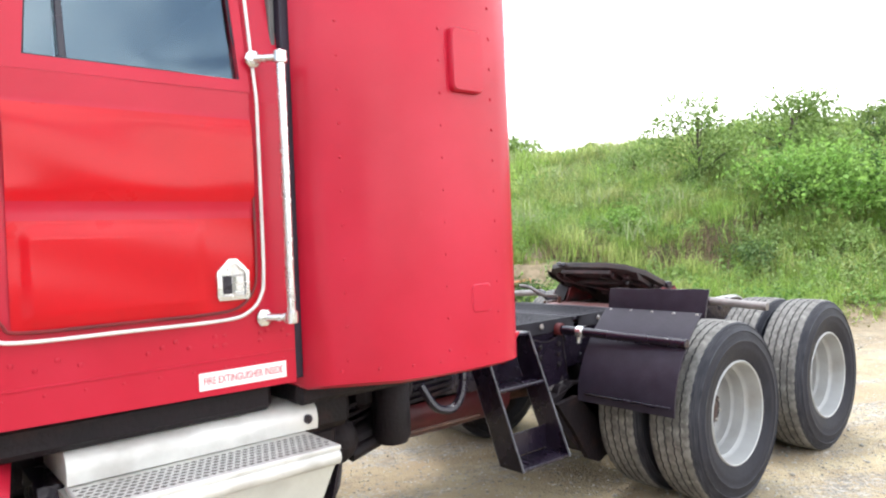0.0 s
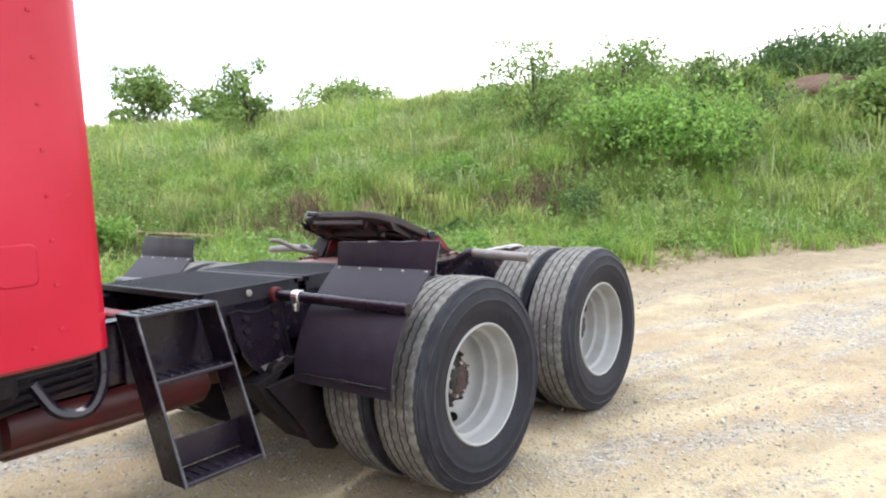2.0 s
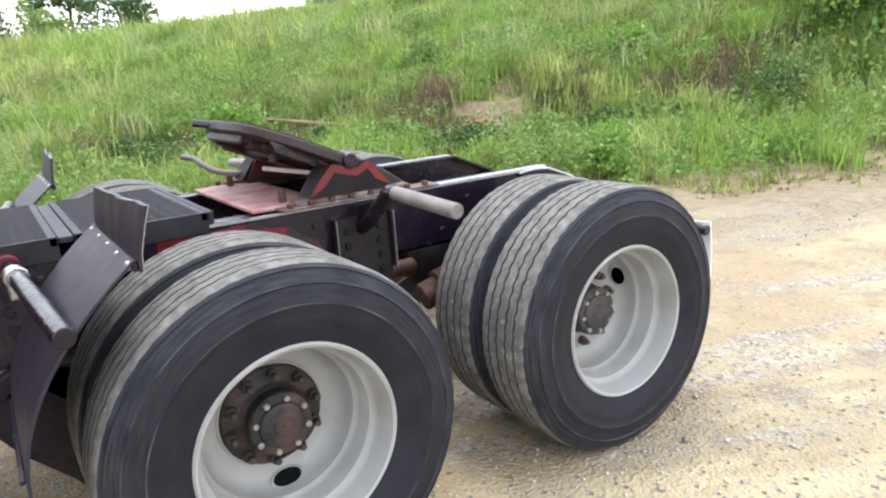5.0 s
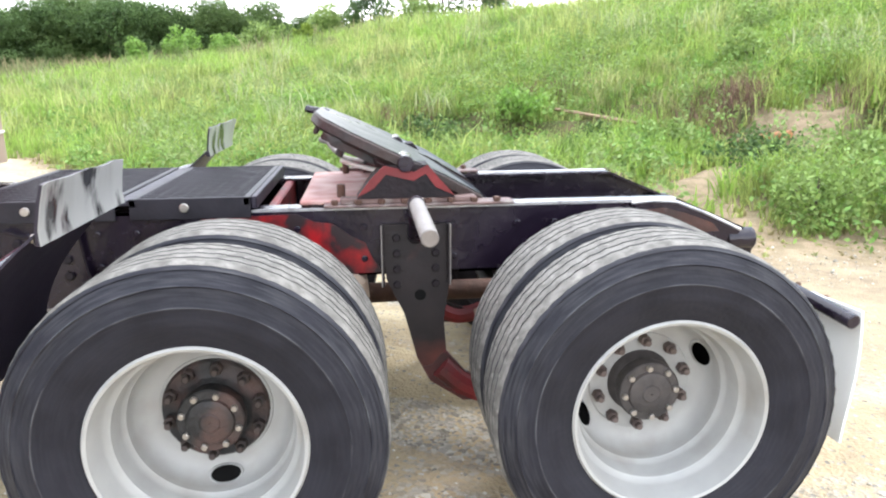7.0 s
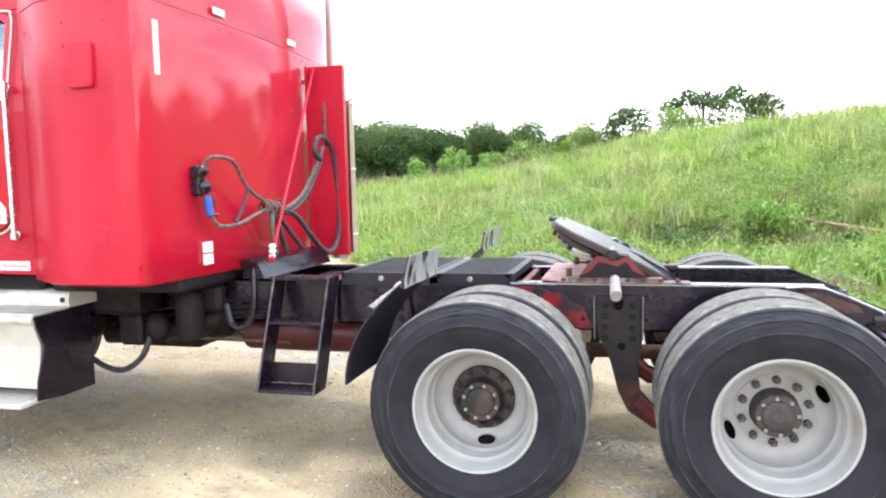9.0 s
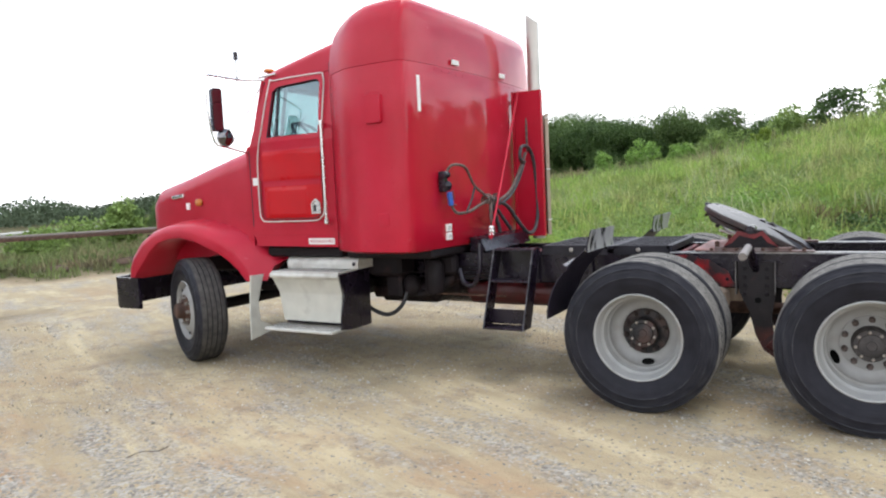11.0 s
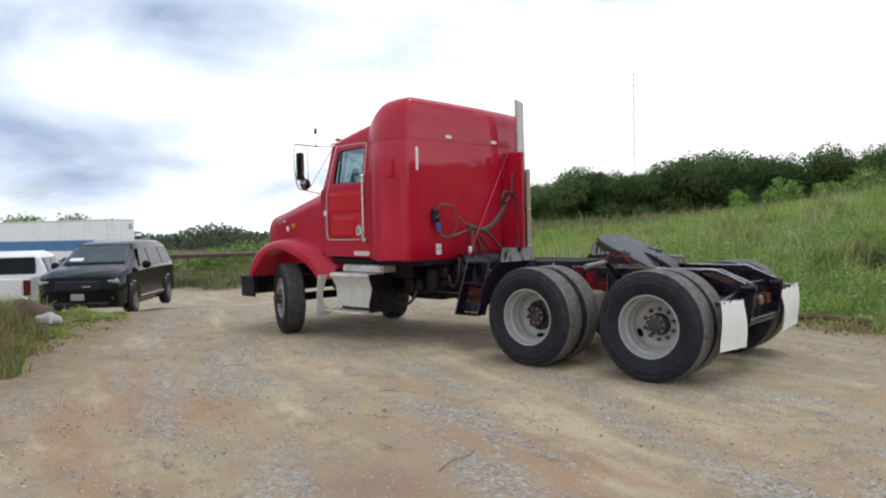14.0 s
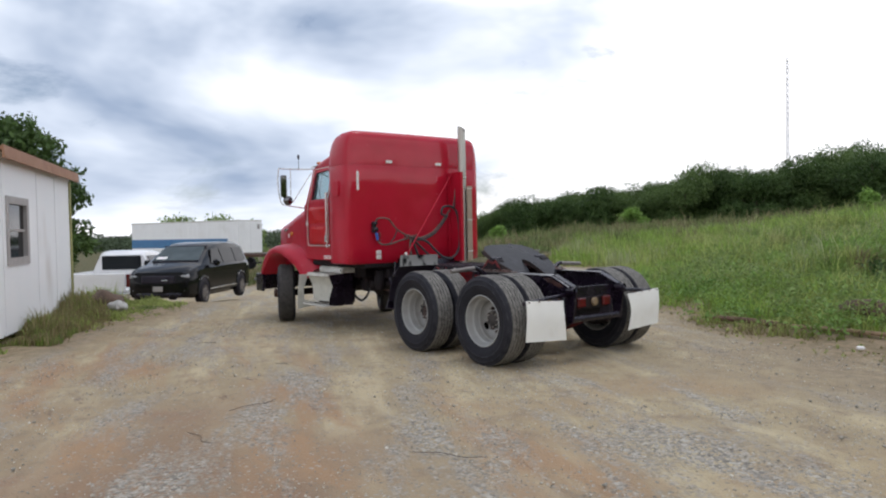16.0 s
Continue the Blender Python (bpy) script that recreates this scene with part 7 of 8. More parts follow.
part("hood_decal", Shape().box(-5.353, -0.884, 1.46, -5.303, -0.84, 1.53, 0.002), STICKER, truck)
part("cowl_decal", Shape().box(-4.235, -CAB_Y - 0.003, 1.66, -4.165, -CAB_Y + 0.002, 1.73, 0.001), STICKER, truck, "small white square decal")
bp = [(-5.66, -1.24), (-5.96, -1.24), (-6.06, -1.19), (-6.15, -0.8), (-6.18, 0), (-6.15, 0.8), (-6.06, 1.19), (-5.96, 1.24), (-5.66, 1.24)]
ib = [(-5.66, 1.205), (-5.95, 1.205), (-6.03, 1.16), (-6.115, 0.8), (-6.145, 0), (-6.115, -0.8), (-6.03, -1.16), (-5.95, -1.205), (-5.66, -1.205)]
part("bumper", Shape().loft([[(ahead(x), y, z) for x, y in bp + ib] for z in (0.47, 0.79)]), BLACK, truck, "black steel front bumper")

# front wheels, turned
STEER = 24
for side in (-1, 1):
    m = Matrix.Translation((-5.09, side * 1.05, 0.472)) @ Matrix.Rotation(radians(-STEER), 4, "Z") @ (Matrix.Identity(4) if side < 0 else Matrix.Rotation(math.pi, 4, "Z"))
    w = part("front_wheel", Shape().lathe([(0.288, -0.112), (0.294, -0.124), (0.284, -0.131), (0.272, -0.11), (0.258, -0.06), (0.246, -0.085), (0.20, -0.115), (0.165, -0.125), (0.155, -0.12), (0.10, -0.12)], 56), WHEEL, truck, "white front wheel turned to one side", m)
    part("tyre", TYRE_FRONT, None, w, "black front tyre")
    for k in range(5):
        a = Matrix.Rotation(radians(72 * k + 15), 4, "Y")
        # flat black ovals paint the dark inside of the front wheel's holes
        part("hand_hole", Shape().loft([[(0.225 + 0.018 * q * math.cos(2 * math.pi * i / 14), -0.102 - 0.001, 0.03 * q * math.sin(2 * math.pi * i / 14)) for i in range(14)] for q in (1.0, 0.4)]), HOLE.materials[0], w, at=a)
    part("hub", Shape().lathe([(0.001, -0.225), (0.06, -0.222), (0.075, -0.21), (0.08, -0.14), (0.12, -0.13), (0.15, -0.128), (0.15, -0.12)], 28), RUST, w)
    repeat("lug_nut", Shape().rod((0.135, -0.12, 0), (0.135, -0.16, 0), 0.016, n=6), NUT, w, [Matrix.Rotation(radians(36 * k), 4, "Y") for k in range(10)])
part("front_axle", Shape().rod((-5.09, -0.95, 0.47), (-5.09, 0.95, 0.47), 0.06), GRIME, truck)

# ---- steps and tank beside the cab ----
# grey painted for the dim view through the punched holes
HOLE_TONE = mat("grey tone of shaded tread hole", (0.14, 0.13, 0.115), (0.20, 0.185, 0.16), 20.0, (0.7, 0.9))
stepbox = part("step_box", Shape().prism([(-0.66, 0.40), (-0.93, 0.37), (-0.86, 0.88), (-0.62, 0.88)], "x", -4.02, -3.28), BLACK, truck, "black battery box below the cab")
part("upper_step", Shape().prism([(-0.90, 0.887), (-0.94, 0.889), (-0.947, 0.925), (-0.94, 0.955), (-0.922, 0.978), (-0.885, 0.99), (-0.62, 0.992), (-0.62, 0.887)], "x", -3.96, -3.15), ALU, stepbox, "weathered aluminium upper step")
pts = [(-0.86, 0.865), (-1.15, 0.868), (-1.168, 0.845), (-1.15, 0.82), (-1.09, 0.69), (-1.088, 0.67), (-1.085, 0.43), (-0.90, 0.42), (-0.86, 0.80)]
cover = Shape().prism(pts, "x", -3.97, -3.20)
cover.v = [(-3.585 + (x + 3.585) * (0.83 + 0.17 * (z - 0.42) / 0.45), y, z) for x, y, z in cover.v]
part("tank_cover", cover, DULL_ALU, stepbox, "dull aluminium ribbed step cover")
holes = Shape()
s = Shape().box(-4.0, -1.255, 0.361, -3.23, -1.0, 0.385, 0.006)
for i in range(30):
    for j in range(8):
        q = (-3.97 + i * 0.024 + 0.012 * (j % 2), -1.22 + j * 0.026)
        holes.add([(q[0] + dx, q[1] + dy, z) for z in (0.380, 0.3862) for dx, dy in ((-0.010, 0), (0, -0.009), (0.010, 0), (0, 0.009))], [(7, 6, 5, 4)[::-1], (0, 1, 5, 4), (1, 2, 6, 5), (2, 3, 7, 6), (3, 0, 4, 7)])
tread = part("lower_tread", s, ALU, stepbox, "punched aluminium tread")
tagged(part("tread_holes", holes, HOLE_TONE, tread), "punched hole pattern of the tread, hole shade painted grey", kind="stuff")
holes = Shape()
s = Shape().box(-3.96, -1.165, 0.866, -3.19, -0.90, 0.884, 0.004)
for i in range(31):
    for j in range(7):
        q = (-3.945 + i * 0.024 + 0.012 * (j % 2), -1.13 + j * 0.026)
        holes.add([(q[0] + dx, q[1] + dy, z) for z in (0.880, 0.8852) for dx, dy in ((-0.010, 0), (0, -0.009), (0.010, 0), (0, 0.009))], [(7, 6, 5, 4)[::-1], (0, 1, 5, 4), (1, 2, 6, 5), (2, 3, 7, 6), (3, 0, 4, 7)])
tread = part("upper_tread", s, ALU, stepbox, "punched aluminium tread")
tagged(part("tread_holes", holes, HOLE_TONE, tread), "punched hole pattern of the tread, hole shade painted grey", kind="stuff")
part("splash_panel", Shape().prism([(-1.06, 0.84), (-1.22, 0.845), (-1.25, 0.56), (-1.26, 0.26), (-0.94, 0.31), (-1.0, 0.355), (-1.14, 0.42), (-1.15, 0.60), (-1.10, 0.74)], "x", -4.17, -4.155), DULL_ALU, truck, "pale grey splash panel")
# black panel put in for the triangular shadow beside the steps
part("side_skirt", Shape().prism([(-0.98, 0.44), (-1.09, 0.83), (-0.62, 0.88), (-0.80, 0.48)], "x", -3.26, -3.245), BLACK, truck)
part("end_plate", Shape().prism([(-0.74, 0.882), (-1.16, 0.862), (-1.145, 0.80), (-1.10, 0.68), (-1.16, 0.50), (-1.17, 0.39), (-1.0, 0.37), (-0.74, 0.37)], "x", -3.196, -3.184), BLACK, stepbox, "black steel end plate")
part("step_knob", Shape().rod((-3.19, -0.935, 0.93), (-3.19, -0.953, 0.93), 0.017), BLACK, stepbox)
part("cover_lip", Shape().rod((-3.975, -1.15, 0.845), (-3.195, -1.15, 0.845), 0.026, n=14), ALU, stepbox)

# ---- mirrors ----
for side in (-1, 1):
    frame_ = Shape().tube([(-4.10, side * 0.95, 2.62), (-4.20, side * 1.12, 2.615), (-4.20, side * 1.52, 2.615)], 0.010, 8, 3)
    frame_.tube([(-4.20, side * 1.53, 2.615), (-4.20, side * 1.545, 2.36), (-4.19, side * 1.50, 2.05), (-4.17, side * 1.38, 2.00), (-4.27, side * 1.02, 1.96)], 0.009, 8, 3)
    frame_.rod((-4.18, side * 1.30, 2.05), (-4.13, side * 0.97, 2.56), 0.007).rod((-4.18, side * 1.33, 2.60), (-4.18, side * 1.33, 2.05), 0.006)
    arm = part("mirror_arm", frame_, CHROME, truck, "chrome tube mirror bracket")
    o = rounded(-0.048, -0.185, 0.048, 0.185, 0.025)
    turn = Matrix.Translation((-4.19, side * 1.45, 2.32)) @ Matrix.Rotation(radians(side * 15), 4, "Z")
    part("mirror_head", Shape().loft([[(-0.05, y * 0.8, z * 0.9) for y, z in o], [(-0.03, y, z) for y, z in o], [(0.02, y, z) for y, z in o]], m=turn), BLACK, arm, "tall dark mirror head")
    part("mirror_glass", Shape().loft([[(0.0205, y * 0.93, z * 0.95) for y, z in o], [(0.0225, y * 0.92, z * 0.94) for y, z in o]], m=turn), MIRROR, arm)
    at = Matrix.Translation((-4.18, side * 1.385, 2.085)) @ Matrix.Rotation(radians(90 + side * 14), 4, "Z")
    spot = part("spot_mirror", Shape().lathe([(0.001, 0.045), (0.045, 0.038), (0.074, 0.018), (0.080, -0.004), (0.077, -0.010)], 28, m=at), CHROME, arm, "small round chrome convex mirror")
    part("spot_glass", Shape().lathe([(0.001, -0.030), (0.025, -0.027), (0.050, -0.019), (0.068, -0.010), (0.077, -0.004)], 28, m=at), MIRROR, spot, "convex mirror glass")
    part("antenna", Shape().rod((-4.22, side * 1.16, 2.62), (-4.22, side * 1.16, 2.80), 0.004).rod((-4.22, side * 1.16, 2.79), (-4.22, side * 1.16, 2.86), 0.02, n=10).blob((-4.22, side * 1.16, 2.62), (0.02, 0.02, 0.02)), BLACK, arm)

# ---- beyond the yard ----
VAN_BLACK = mat("black car paint", (0.005, 0.005, 0.006), (0.008, 0.008, 0.009), 3.0, (0.10, 0.18), coat=0.08, spec=0.25)
CAR_WHITE = mat("white car paint", (0.74, 0.74, 0.74), (0.78, 0.78, 0.78), 3.0, (0.2, 0.3), coat=0.6)
TRAILER_WHITE = mat("white trailer panel", (0.86, 0.86, 0.86), (0.9, 0.9, 0.9), 1.2, (0.4, 0.55), c3=(0.78, 0.77, 0.75), s3=0.8, t3=(0.55, 0.8))
TRAILER_BLUE = mat("blue trailer stripe", (0.05, 0.17, 0.36), (0.06, 0.20, 0.40), 2.0, (0.4, 0.5))
SIDING = mat("white painted siding", (0.86, 0.88, 0.90), (0.90, 0.91, 0.92), 1.5, (0.45, 0.6), bump=0.06, bscale=6, c3=(0.70, 0.68, 0.66), s3=0.9, t3=(0.60, 0.8), stretch=(1, 1, 0.4))
FASCIA = mat("rust brown fascia", (0.34, 0.17, 0.09), (0.28, 0.13, 0.07), 4.0, (0.5, 0.7), bump=0.1, bscale=20)
OCHRE = mat("ochre green corner trim", (0.30, 0.29, 0.09), (0.24, 0.23, 0.07), 5.0, (0.5, 0.7))
DIRT = mat("dark clay heap", (0.13, 0.085, 0.06), (0.09, 0.06, 0.045), 9.0, (0.85, 1.0), bump=0.6, bscale=30)
ROCK = mat("pale broken concrete", (0.48, 0.47, 0.45), (0.38, 0.37, 0.35), 7.0, (0.8, 0.95), bump=0.4, bscale=25)
PIPE_RUST = mat("rusted scrap", (0.17, 0.09, 0.06), (0.11, 0.065, 0.045), 9.0, (0.7, 0.9), bump=0.4, bscale=30)
PALE_ROAD = mat("pale concrete road", (0.50, 0.50, 0.48), (0.56, 0.55, 0.53), 0.2, (0.8, 0.9))
MAST = mat("pale galvanised mast", (0.86, 0.86, 0.87), (0.9, 0.9, 0.9), 1.0, (0.6, 0.8))
SCREEN = mat("greenish windscreen glass", (0.05, 0.062, 0.06), (0.075, 0.09, 0.088), 2.0, (0.05, 0.09), spec=0.5)
LENS = mat("clear lamp lens", (0.50, 0.51, 0.52), (0.34, 0.35, 0.36), 12.0, (0.1, 0.2), metal=0.3)
SMOKE = mat("smoked window glass", (0.010, 0.012, 0.014), (0.014, 0.016, 0.018), 2.0, (0.04, 0.08), spec=0.22)


def car_wheel(parent, x, y, r=0.34, w=0.22):
    wheel = part("wheel", Shape().lathe([(r * 0.63, -w / 2 - 0.004), (r * 0.60, -w / 2 + 0.02), (r * 0.45, -w / 2 + 0.03), (r * 0.2, -w / 2 + 0.01), (0.01, -w / 2 + 0.01)], 24), PIPE_DULL, parent, at=Matrix.Translation((x, y, r)) @ (Matrix.Identity(4) if y < 0 else Matrix.Rotation(math.pi, 4, "Z")))
    part("tyre", Shape().lathe([(r * 0.62, -w / 2 + 0.01), (r * 0.75, -w / 2 - 0.005), (r * 0.93, -w / 2 + 0.01), (r, -w / 2 + 0.04), (r, w / 2 - 0.04), (r * 0.9, w / 2), (r * 0.6, w / 2)], 28), SIDEWALL, wheel)
    g = Shape()
    for k in range(5):
        a = Matrix.Rotation(radians(72 * k), 4, "Y")
        g.box(0.03, -w / 2 + 0.0, -0.03, r * 0.6, -w / 2 + 0.02, 0.03, 0.006, a)
    part("spokes", g, PIPE_DULL, wheel)


def body_rings(stations):
    """Cross-sections of a car body: x, half-width, bottom, belt, top, half-width at the top."""
    rings = []
    for x, w, z0, zb, zt, wt_ in stations:
        half = [(-w * 0.92, z0), (-w, z0 + 0.10), (-w * 1.0, (z0 + zb) / 2), (-w * 0.985, zb - 0.04), (-w * 0.96, zb), (-(w * 0.35 + wt_ * 0.65), zb + (zt - zb) * 0.55), (-wt_, zt - 0.05), (-wt_ * 0.86, zt)]
        rings.append([(x, y, z) for y, z in half] + [(x, -y, z) for y, z in half[::-1]])
    return rings


def minivan(at):
    v = thing("minivan", "black minivan parked on the gravel facing the yard", "van", at=at)
    st = [(2.47, 0.74, 0.36, 0.70, 0.76, 0.60), (2.41, 0.89, 0.27, 0.87, 0.95, 0.78), (2.2, 0.95, 0.24, 0.96, 1.05, 0.82), (1.75, 0.975, 0.24, 1.02, 1.13, 0.84), (1.40, 0.98, 0.24, 1.04, 1.19, 0.84), (0.50, 0.98, 0.24, 1.06, 1.63, 0.70),
          (0.2, 0.98, 0.24, 1.07, 1.70, 0.69), (-0.8, 0.98, 0.24, 1.08, 1.74, 0.70), (-1.8, 0.97, 0.24, 1.08, 1.71, 0.69), (-2.35, 0.95, 0.26, 1.07, 1.62, 0.67), (-2.52, 0.90, 0.36, 1.0, 1.20, 0.73)]
    part("body", Shape().loft(body_rings(st)), VAN_BLACK, v, angle=28)
    part("windscreen", Shape().loft([[(1.33, -0.72, 1.225), (1.33, 0.72, 1.225), (0.57, 0.61, 1.60), (0.57, -0.61, 1.60)], [(1.345, -0.71, 1.243), (1.345, 0.71, 1.243), (0.585, 0.60, 1.618), (0.585, -0.60, 1.618)]]), SCREEN, v)
    for x, z in ((1.39, 1.205), (0.54, 1.625)):
        part("screen_trim", Shape().rod((x, -0.70, z), (x, 0.70, z), 0.014, n=8), BLACK_RUB, v)
    for side in (-1, 1):
        for x0, x1 in ((-0.05, 0.62), (-1.15, -0.12), (-2.15, -1.22)):
            q = [(x0, 1.13), (x1 + (0.22 if x1 > 0.5 else 0), 1.13), (x1 - (0.10 if x1 > 0.5 else 0), 1.54), (x0 + (0.12 if x0 < -2 else 0), 1.56)]
            yy = lambda z: side * (0.955 - 0.245 * max(0.0, (z - 1.04) / 0.65) + 0.012)
            part("side_window", Shape().loft([[(x, yy(z), z) for x, z in q], [(x, yy(z) - side * 0.02, z) for x, z in q]]), SMOKE, v)
        part("sill_strip", Shape().box(-1.4, side * 0.97, 0.40, 1.1, side * 0.995, 0.43, 0.004), CHROME, v)
        part("headlamp", Shape().box(2.16, side * 0.54, 0.77, 2.435, side * 0.895, 0.90, 0.04), LENS, v)
        part("fog_lamp", Shape().rod((2.38, side * 0.74, 0.47), (2.46, side * 0.74, 0.47), 0.038), LENS, v)
        part("door_mirror", Shape().box(0.78, side * 1.0, 1.06, 0.95, side * 1.20, 1.24, 0.05), VAN_BLACK, v)
        for x in (1.55, -1.52):
            car_wheel(v, x, side * 0.905)
            part("wheel_arch", Shape().rod((x, side * 0.95, 0.40), (x, side * 0.99, 0.40), 0.385, n=32, b=0.004), BLACK_RUB, v)
            arc = [(x + 0.40 * math.cos(a), side * 0.985, 0.38 + 0.41 * math.sin(a)) for a in np.linspace(0.0, math.pi, 11)]
            part("arch_lip", Shape().tube(arc, 0.028, 8, 2), VAN_BLACK, v)
    part("grille", Shape().box(2.40, -0.50, 0.66, 2.49, 0.50, 0.86, 0.02), BLACK_RUB, v)
    part("grille_bar", Shape().box(2.485, 0.10, 0.72, 2.50, 0.30, 0.745, 0.005), CHROME, v)
    part("lower_bumper", Shape().box(2.36, -0.70, 0.26, 2.50, 0.70, 0.40, 0.04), BLACK, v)
    part("licence_plate", Shape().box(2.50, -0.15, 0.44, 2.515, 0.15, 0.58, 0.003), GREYBAR, v)
    part("paper_sheet", Shape().loft([[(1.28, -0.62, 1.270), (1.28, -0.30, 1.270), (1.15, -0.30, 1.335), (1.15, -0.62, 1.335)], [(1.284, -0.62, 1.278), (1.284, -0.30, 1.278), (1.154, -0.30, 1.343), (1.154, -0.62, 1.343)]]), STICKER, v)
    return v


def pickup(at):
    v = thing("pickup_truck", "white crew-cab pickup truck seen from behind", "pickup", at=at)
    part("cab", Shape().loft(body_rings([(2.85, 0.80, 0.5, 1.05, 1.10, 0.7), (2.6, 0.98, 0.45, 1.15, 1.22, 0.84), (1.5, 1.0, 0.45, 1.22, 1.32, 0.86), (0.9, 1.0, 0.45, 1.25, 1.88, 0.72), (0.2, 1.0, 0.45, 1.26, 1.95, 0.74), (-0.6, 1.0, 0.45, 1.26, 1.93, 0.74), (-0.85, 0.99, 0.45, 1.26, 1.80, 0.72)])), CAR_WHITE, v, angle=28)
    part("bed", Shape().prism([(-0.98, 0.60), (-1.0, 1.0), (-0.98, 1.30), (-0.92, 1.30), (-0.92, 0.78), (0.92, 0.78), (0.92, 1.30), (0.98, 1.30), (1.0, 1.0), (0.98, 0.60)], "x", -2.95, -0.88), CAR_WHITE, v)
    part("tailgate", Shape().box(-3.0, -0.80, 0.72, -2.94, 0.80, 1.30, 0.02), CAR_WHITE, v)
    part("rear_bumper", Shape().box(-3.16, -0.95, 0.52, -2.98, 0.95, 0.70, 0.03), CHROME, v)
    part("rear_window", Shape().box(-0.90, -0.64, 1.32, -0.86, 0.64, 1.78, 0.02), SMOKE, v)
    for side in (-1, 1):
        part("tail_lamp", Shape().box(-3.0, side * 0.82, 0.86, -2.90, side * 0.99, 1.26, 0.02), LAMP_RED, v)
        for x0, x1 in ((-0.68, -0.05), (0.05, 0.75)):
            yy = lambda z: side * (0.965 - 0.235 * max(0.0, (z - 1.26) / 0.67) + 0.014)
            q = [(x0, 1.33), (x1, 1.33), (x1, 1.76), (x0, 1.76)]
            part("side_window", Shape().loft([[(x, yy(z), z) for x, z in q], [(x, yy(z) - side * 0.02, z) for x, z in q]]), SMOKE, v)
        part("bed_decal", Shape().box(-2.7, side * 0.998, 1.12, -2.2, side * 1.004, 1.18, 0.002), GREYBAR, v)
        for x in (1.95, -1.75):
            car_wheel(v, x, side * 0.90, 0.40, 0.26)
    return v


def turned(x, y, deg, dz=0.0):
    return Matrix.Translation((x, y, height1(x, y) + dz)) @ Matrix.Rotation(radians(deg), 4, "Z")


minivan(turned(-13.0, -0.35, -42, 0.08) @ Matrix.Diagonal((0.80, 0.88, 0.93, 1)))
pickup(turned(-17.0, -1.15, 150, 0.10) @ Matrix.Diagonal((0.90, 0.90, 0.92, 1)))

# white box trailer
def box_trailer(at):
    t = thing("box_trailer", "long white box trailer with a blue stripe", "trailer", at=at)
    part("box", Shape().box(0, 0, 1.15, 13.6, 2.6, 4.05, 0.04), TRAILER_WHITE, t)
    part("roof_rail", Shape().box(-0.02, -0.02, 3.98, 13.62, 2.62, 4.09, 0.02), ALU, t)
    part("stripe", Shape().box(1.2, 2.602, 1.85, 13.55, 2.614, 2.6, 0.002), TRAILER_BLUE, t)
    repeat("side_post", Shape().box(0, 2.6, 1.15, 0.05, 2.607, 3.98, 0.002), TRAILER_WHITE, t, [(0.6 * k, 0, 0) for k in range(23)])
    for y in (0.02, 1.32):
        part("rear_door", Shape().box(-0.03, y, 1.2, -0.002, y + 1.26, 3.95, 0.008), TRAILER_WHITE, t)
    part("door_vent", Shape().box(-0.04, 0.25, 3.35, -0.03, 0.55, 3.75, 0.004), GREYBAR, t)
    part("rear_bar", Shape().box(-0.05, 0.1, 0.5, 0.05, 2.5, 0.62, 0.01), BLACK, t)
    part("landing_leg", Shape().box(10.5, 0.5, 0.0, 10.7, 0.7, 1.15, 0.01), BLACK, t)
    for x in (1.2, 2.5):
        for y in (0.15, 2.45):
            part("wheel", Shape().rod((x, y - 0.15, 0.5), (x, y + 0.15, 0.5), 0.5, n=24, b=0.04), SIDEWALL, t)
    return t


box_trailer(Matrix.Translation((-47.6, 13.4, -1.35)) @ Matrix.Rotation(math.atan2(-0.385, -0.92), 4, "Z") @ Matrix.Translation((0, -2.6, 0)))

# low flatbed with scrap beneath
fb = thing("flatbed_trailer", "long low weathered flatbed trailer deck", "trailer", at=Matrix.Translation((-27.8, 10.6, -0.62)) @ Matrix.Rotation(radians(60), 4, "Z"))
part("deck", Shape().box(-6.5, -1.2, 1.02, 8.5, 1.2, 1.16, 0.02), BARK, fb)
part("side_rail", Shape().box(-6.5, -1.26, 0.98, 8.5, -1.2, 1.12, 0.01), RUST, fb)
for x in (-5.4, -4.2, 6.8):
    for y in (-0.95, 0.95):
        part("wheel", Shape().rod((x, y - 0.14, 0.45), (x, y + 0.14, 0.45), 0.45, n=20, b=0.04), SIDEWALL, fb)
part("leg", Shape().box(3.8, -0.9, 0.0, 4.0, -0.7, 0.9, 0.02), GRIME, fb)
for k, (x, y, r) in enumerate(((-26.6, 10.3, 0.35), (-28.6, 8.0, 0.45), (-25.4, 12.6, 0.4), (-29.6, 6.2, 0.3))):
    g = Shape().blob((0, 0, r * 0.4), (r * 1.5, r, r * 0.6), 6)
    tagged(part("rubble", g, ROCK if k % 2 else DIRT, None, at=turned(x, y, 40 * k)), "low heap of pale rubble beside the flatbed", "rubble", "rubble by the flatbed")

# far road and mast
x, y = at_bearing(-61, 150)
rd = new("distant_road", Shape().box(-45, -3, -0.2, 45, 3, 0.2, 0.05).mesh("distant_road"))
rd.data.materials.append(PALE_ROAD)
rd.matrix_basis = Matrix.Translation((x, y, -2.4)) @ Matrix.Rotation(radians(46), 4, "Z") @ Matrix.Rotation(radians(-2.0), 4, "Y")
tagged(rd, "pale concrete road embankment across the fields", "road", kind="structure")
mast = thing("radio_mast", "thin pale lattice radio mast on the far hill", "mast", at=Matrix.Translation((*at_bearing(-26.5, 400), height1(*at_bearing(-26.5, 400)) - 0.5)))
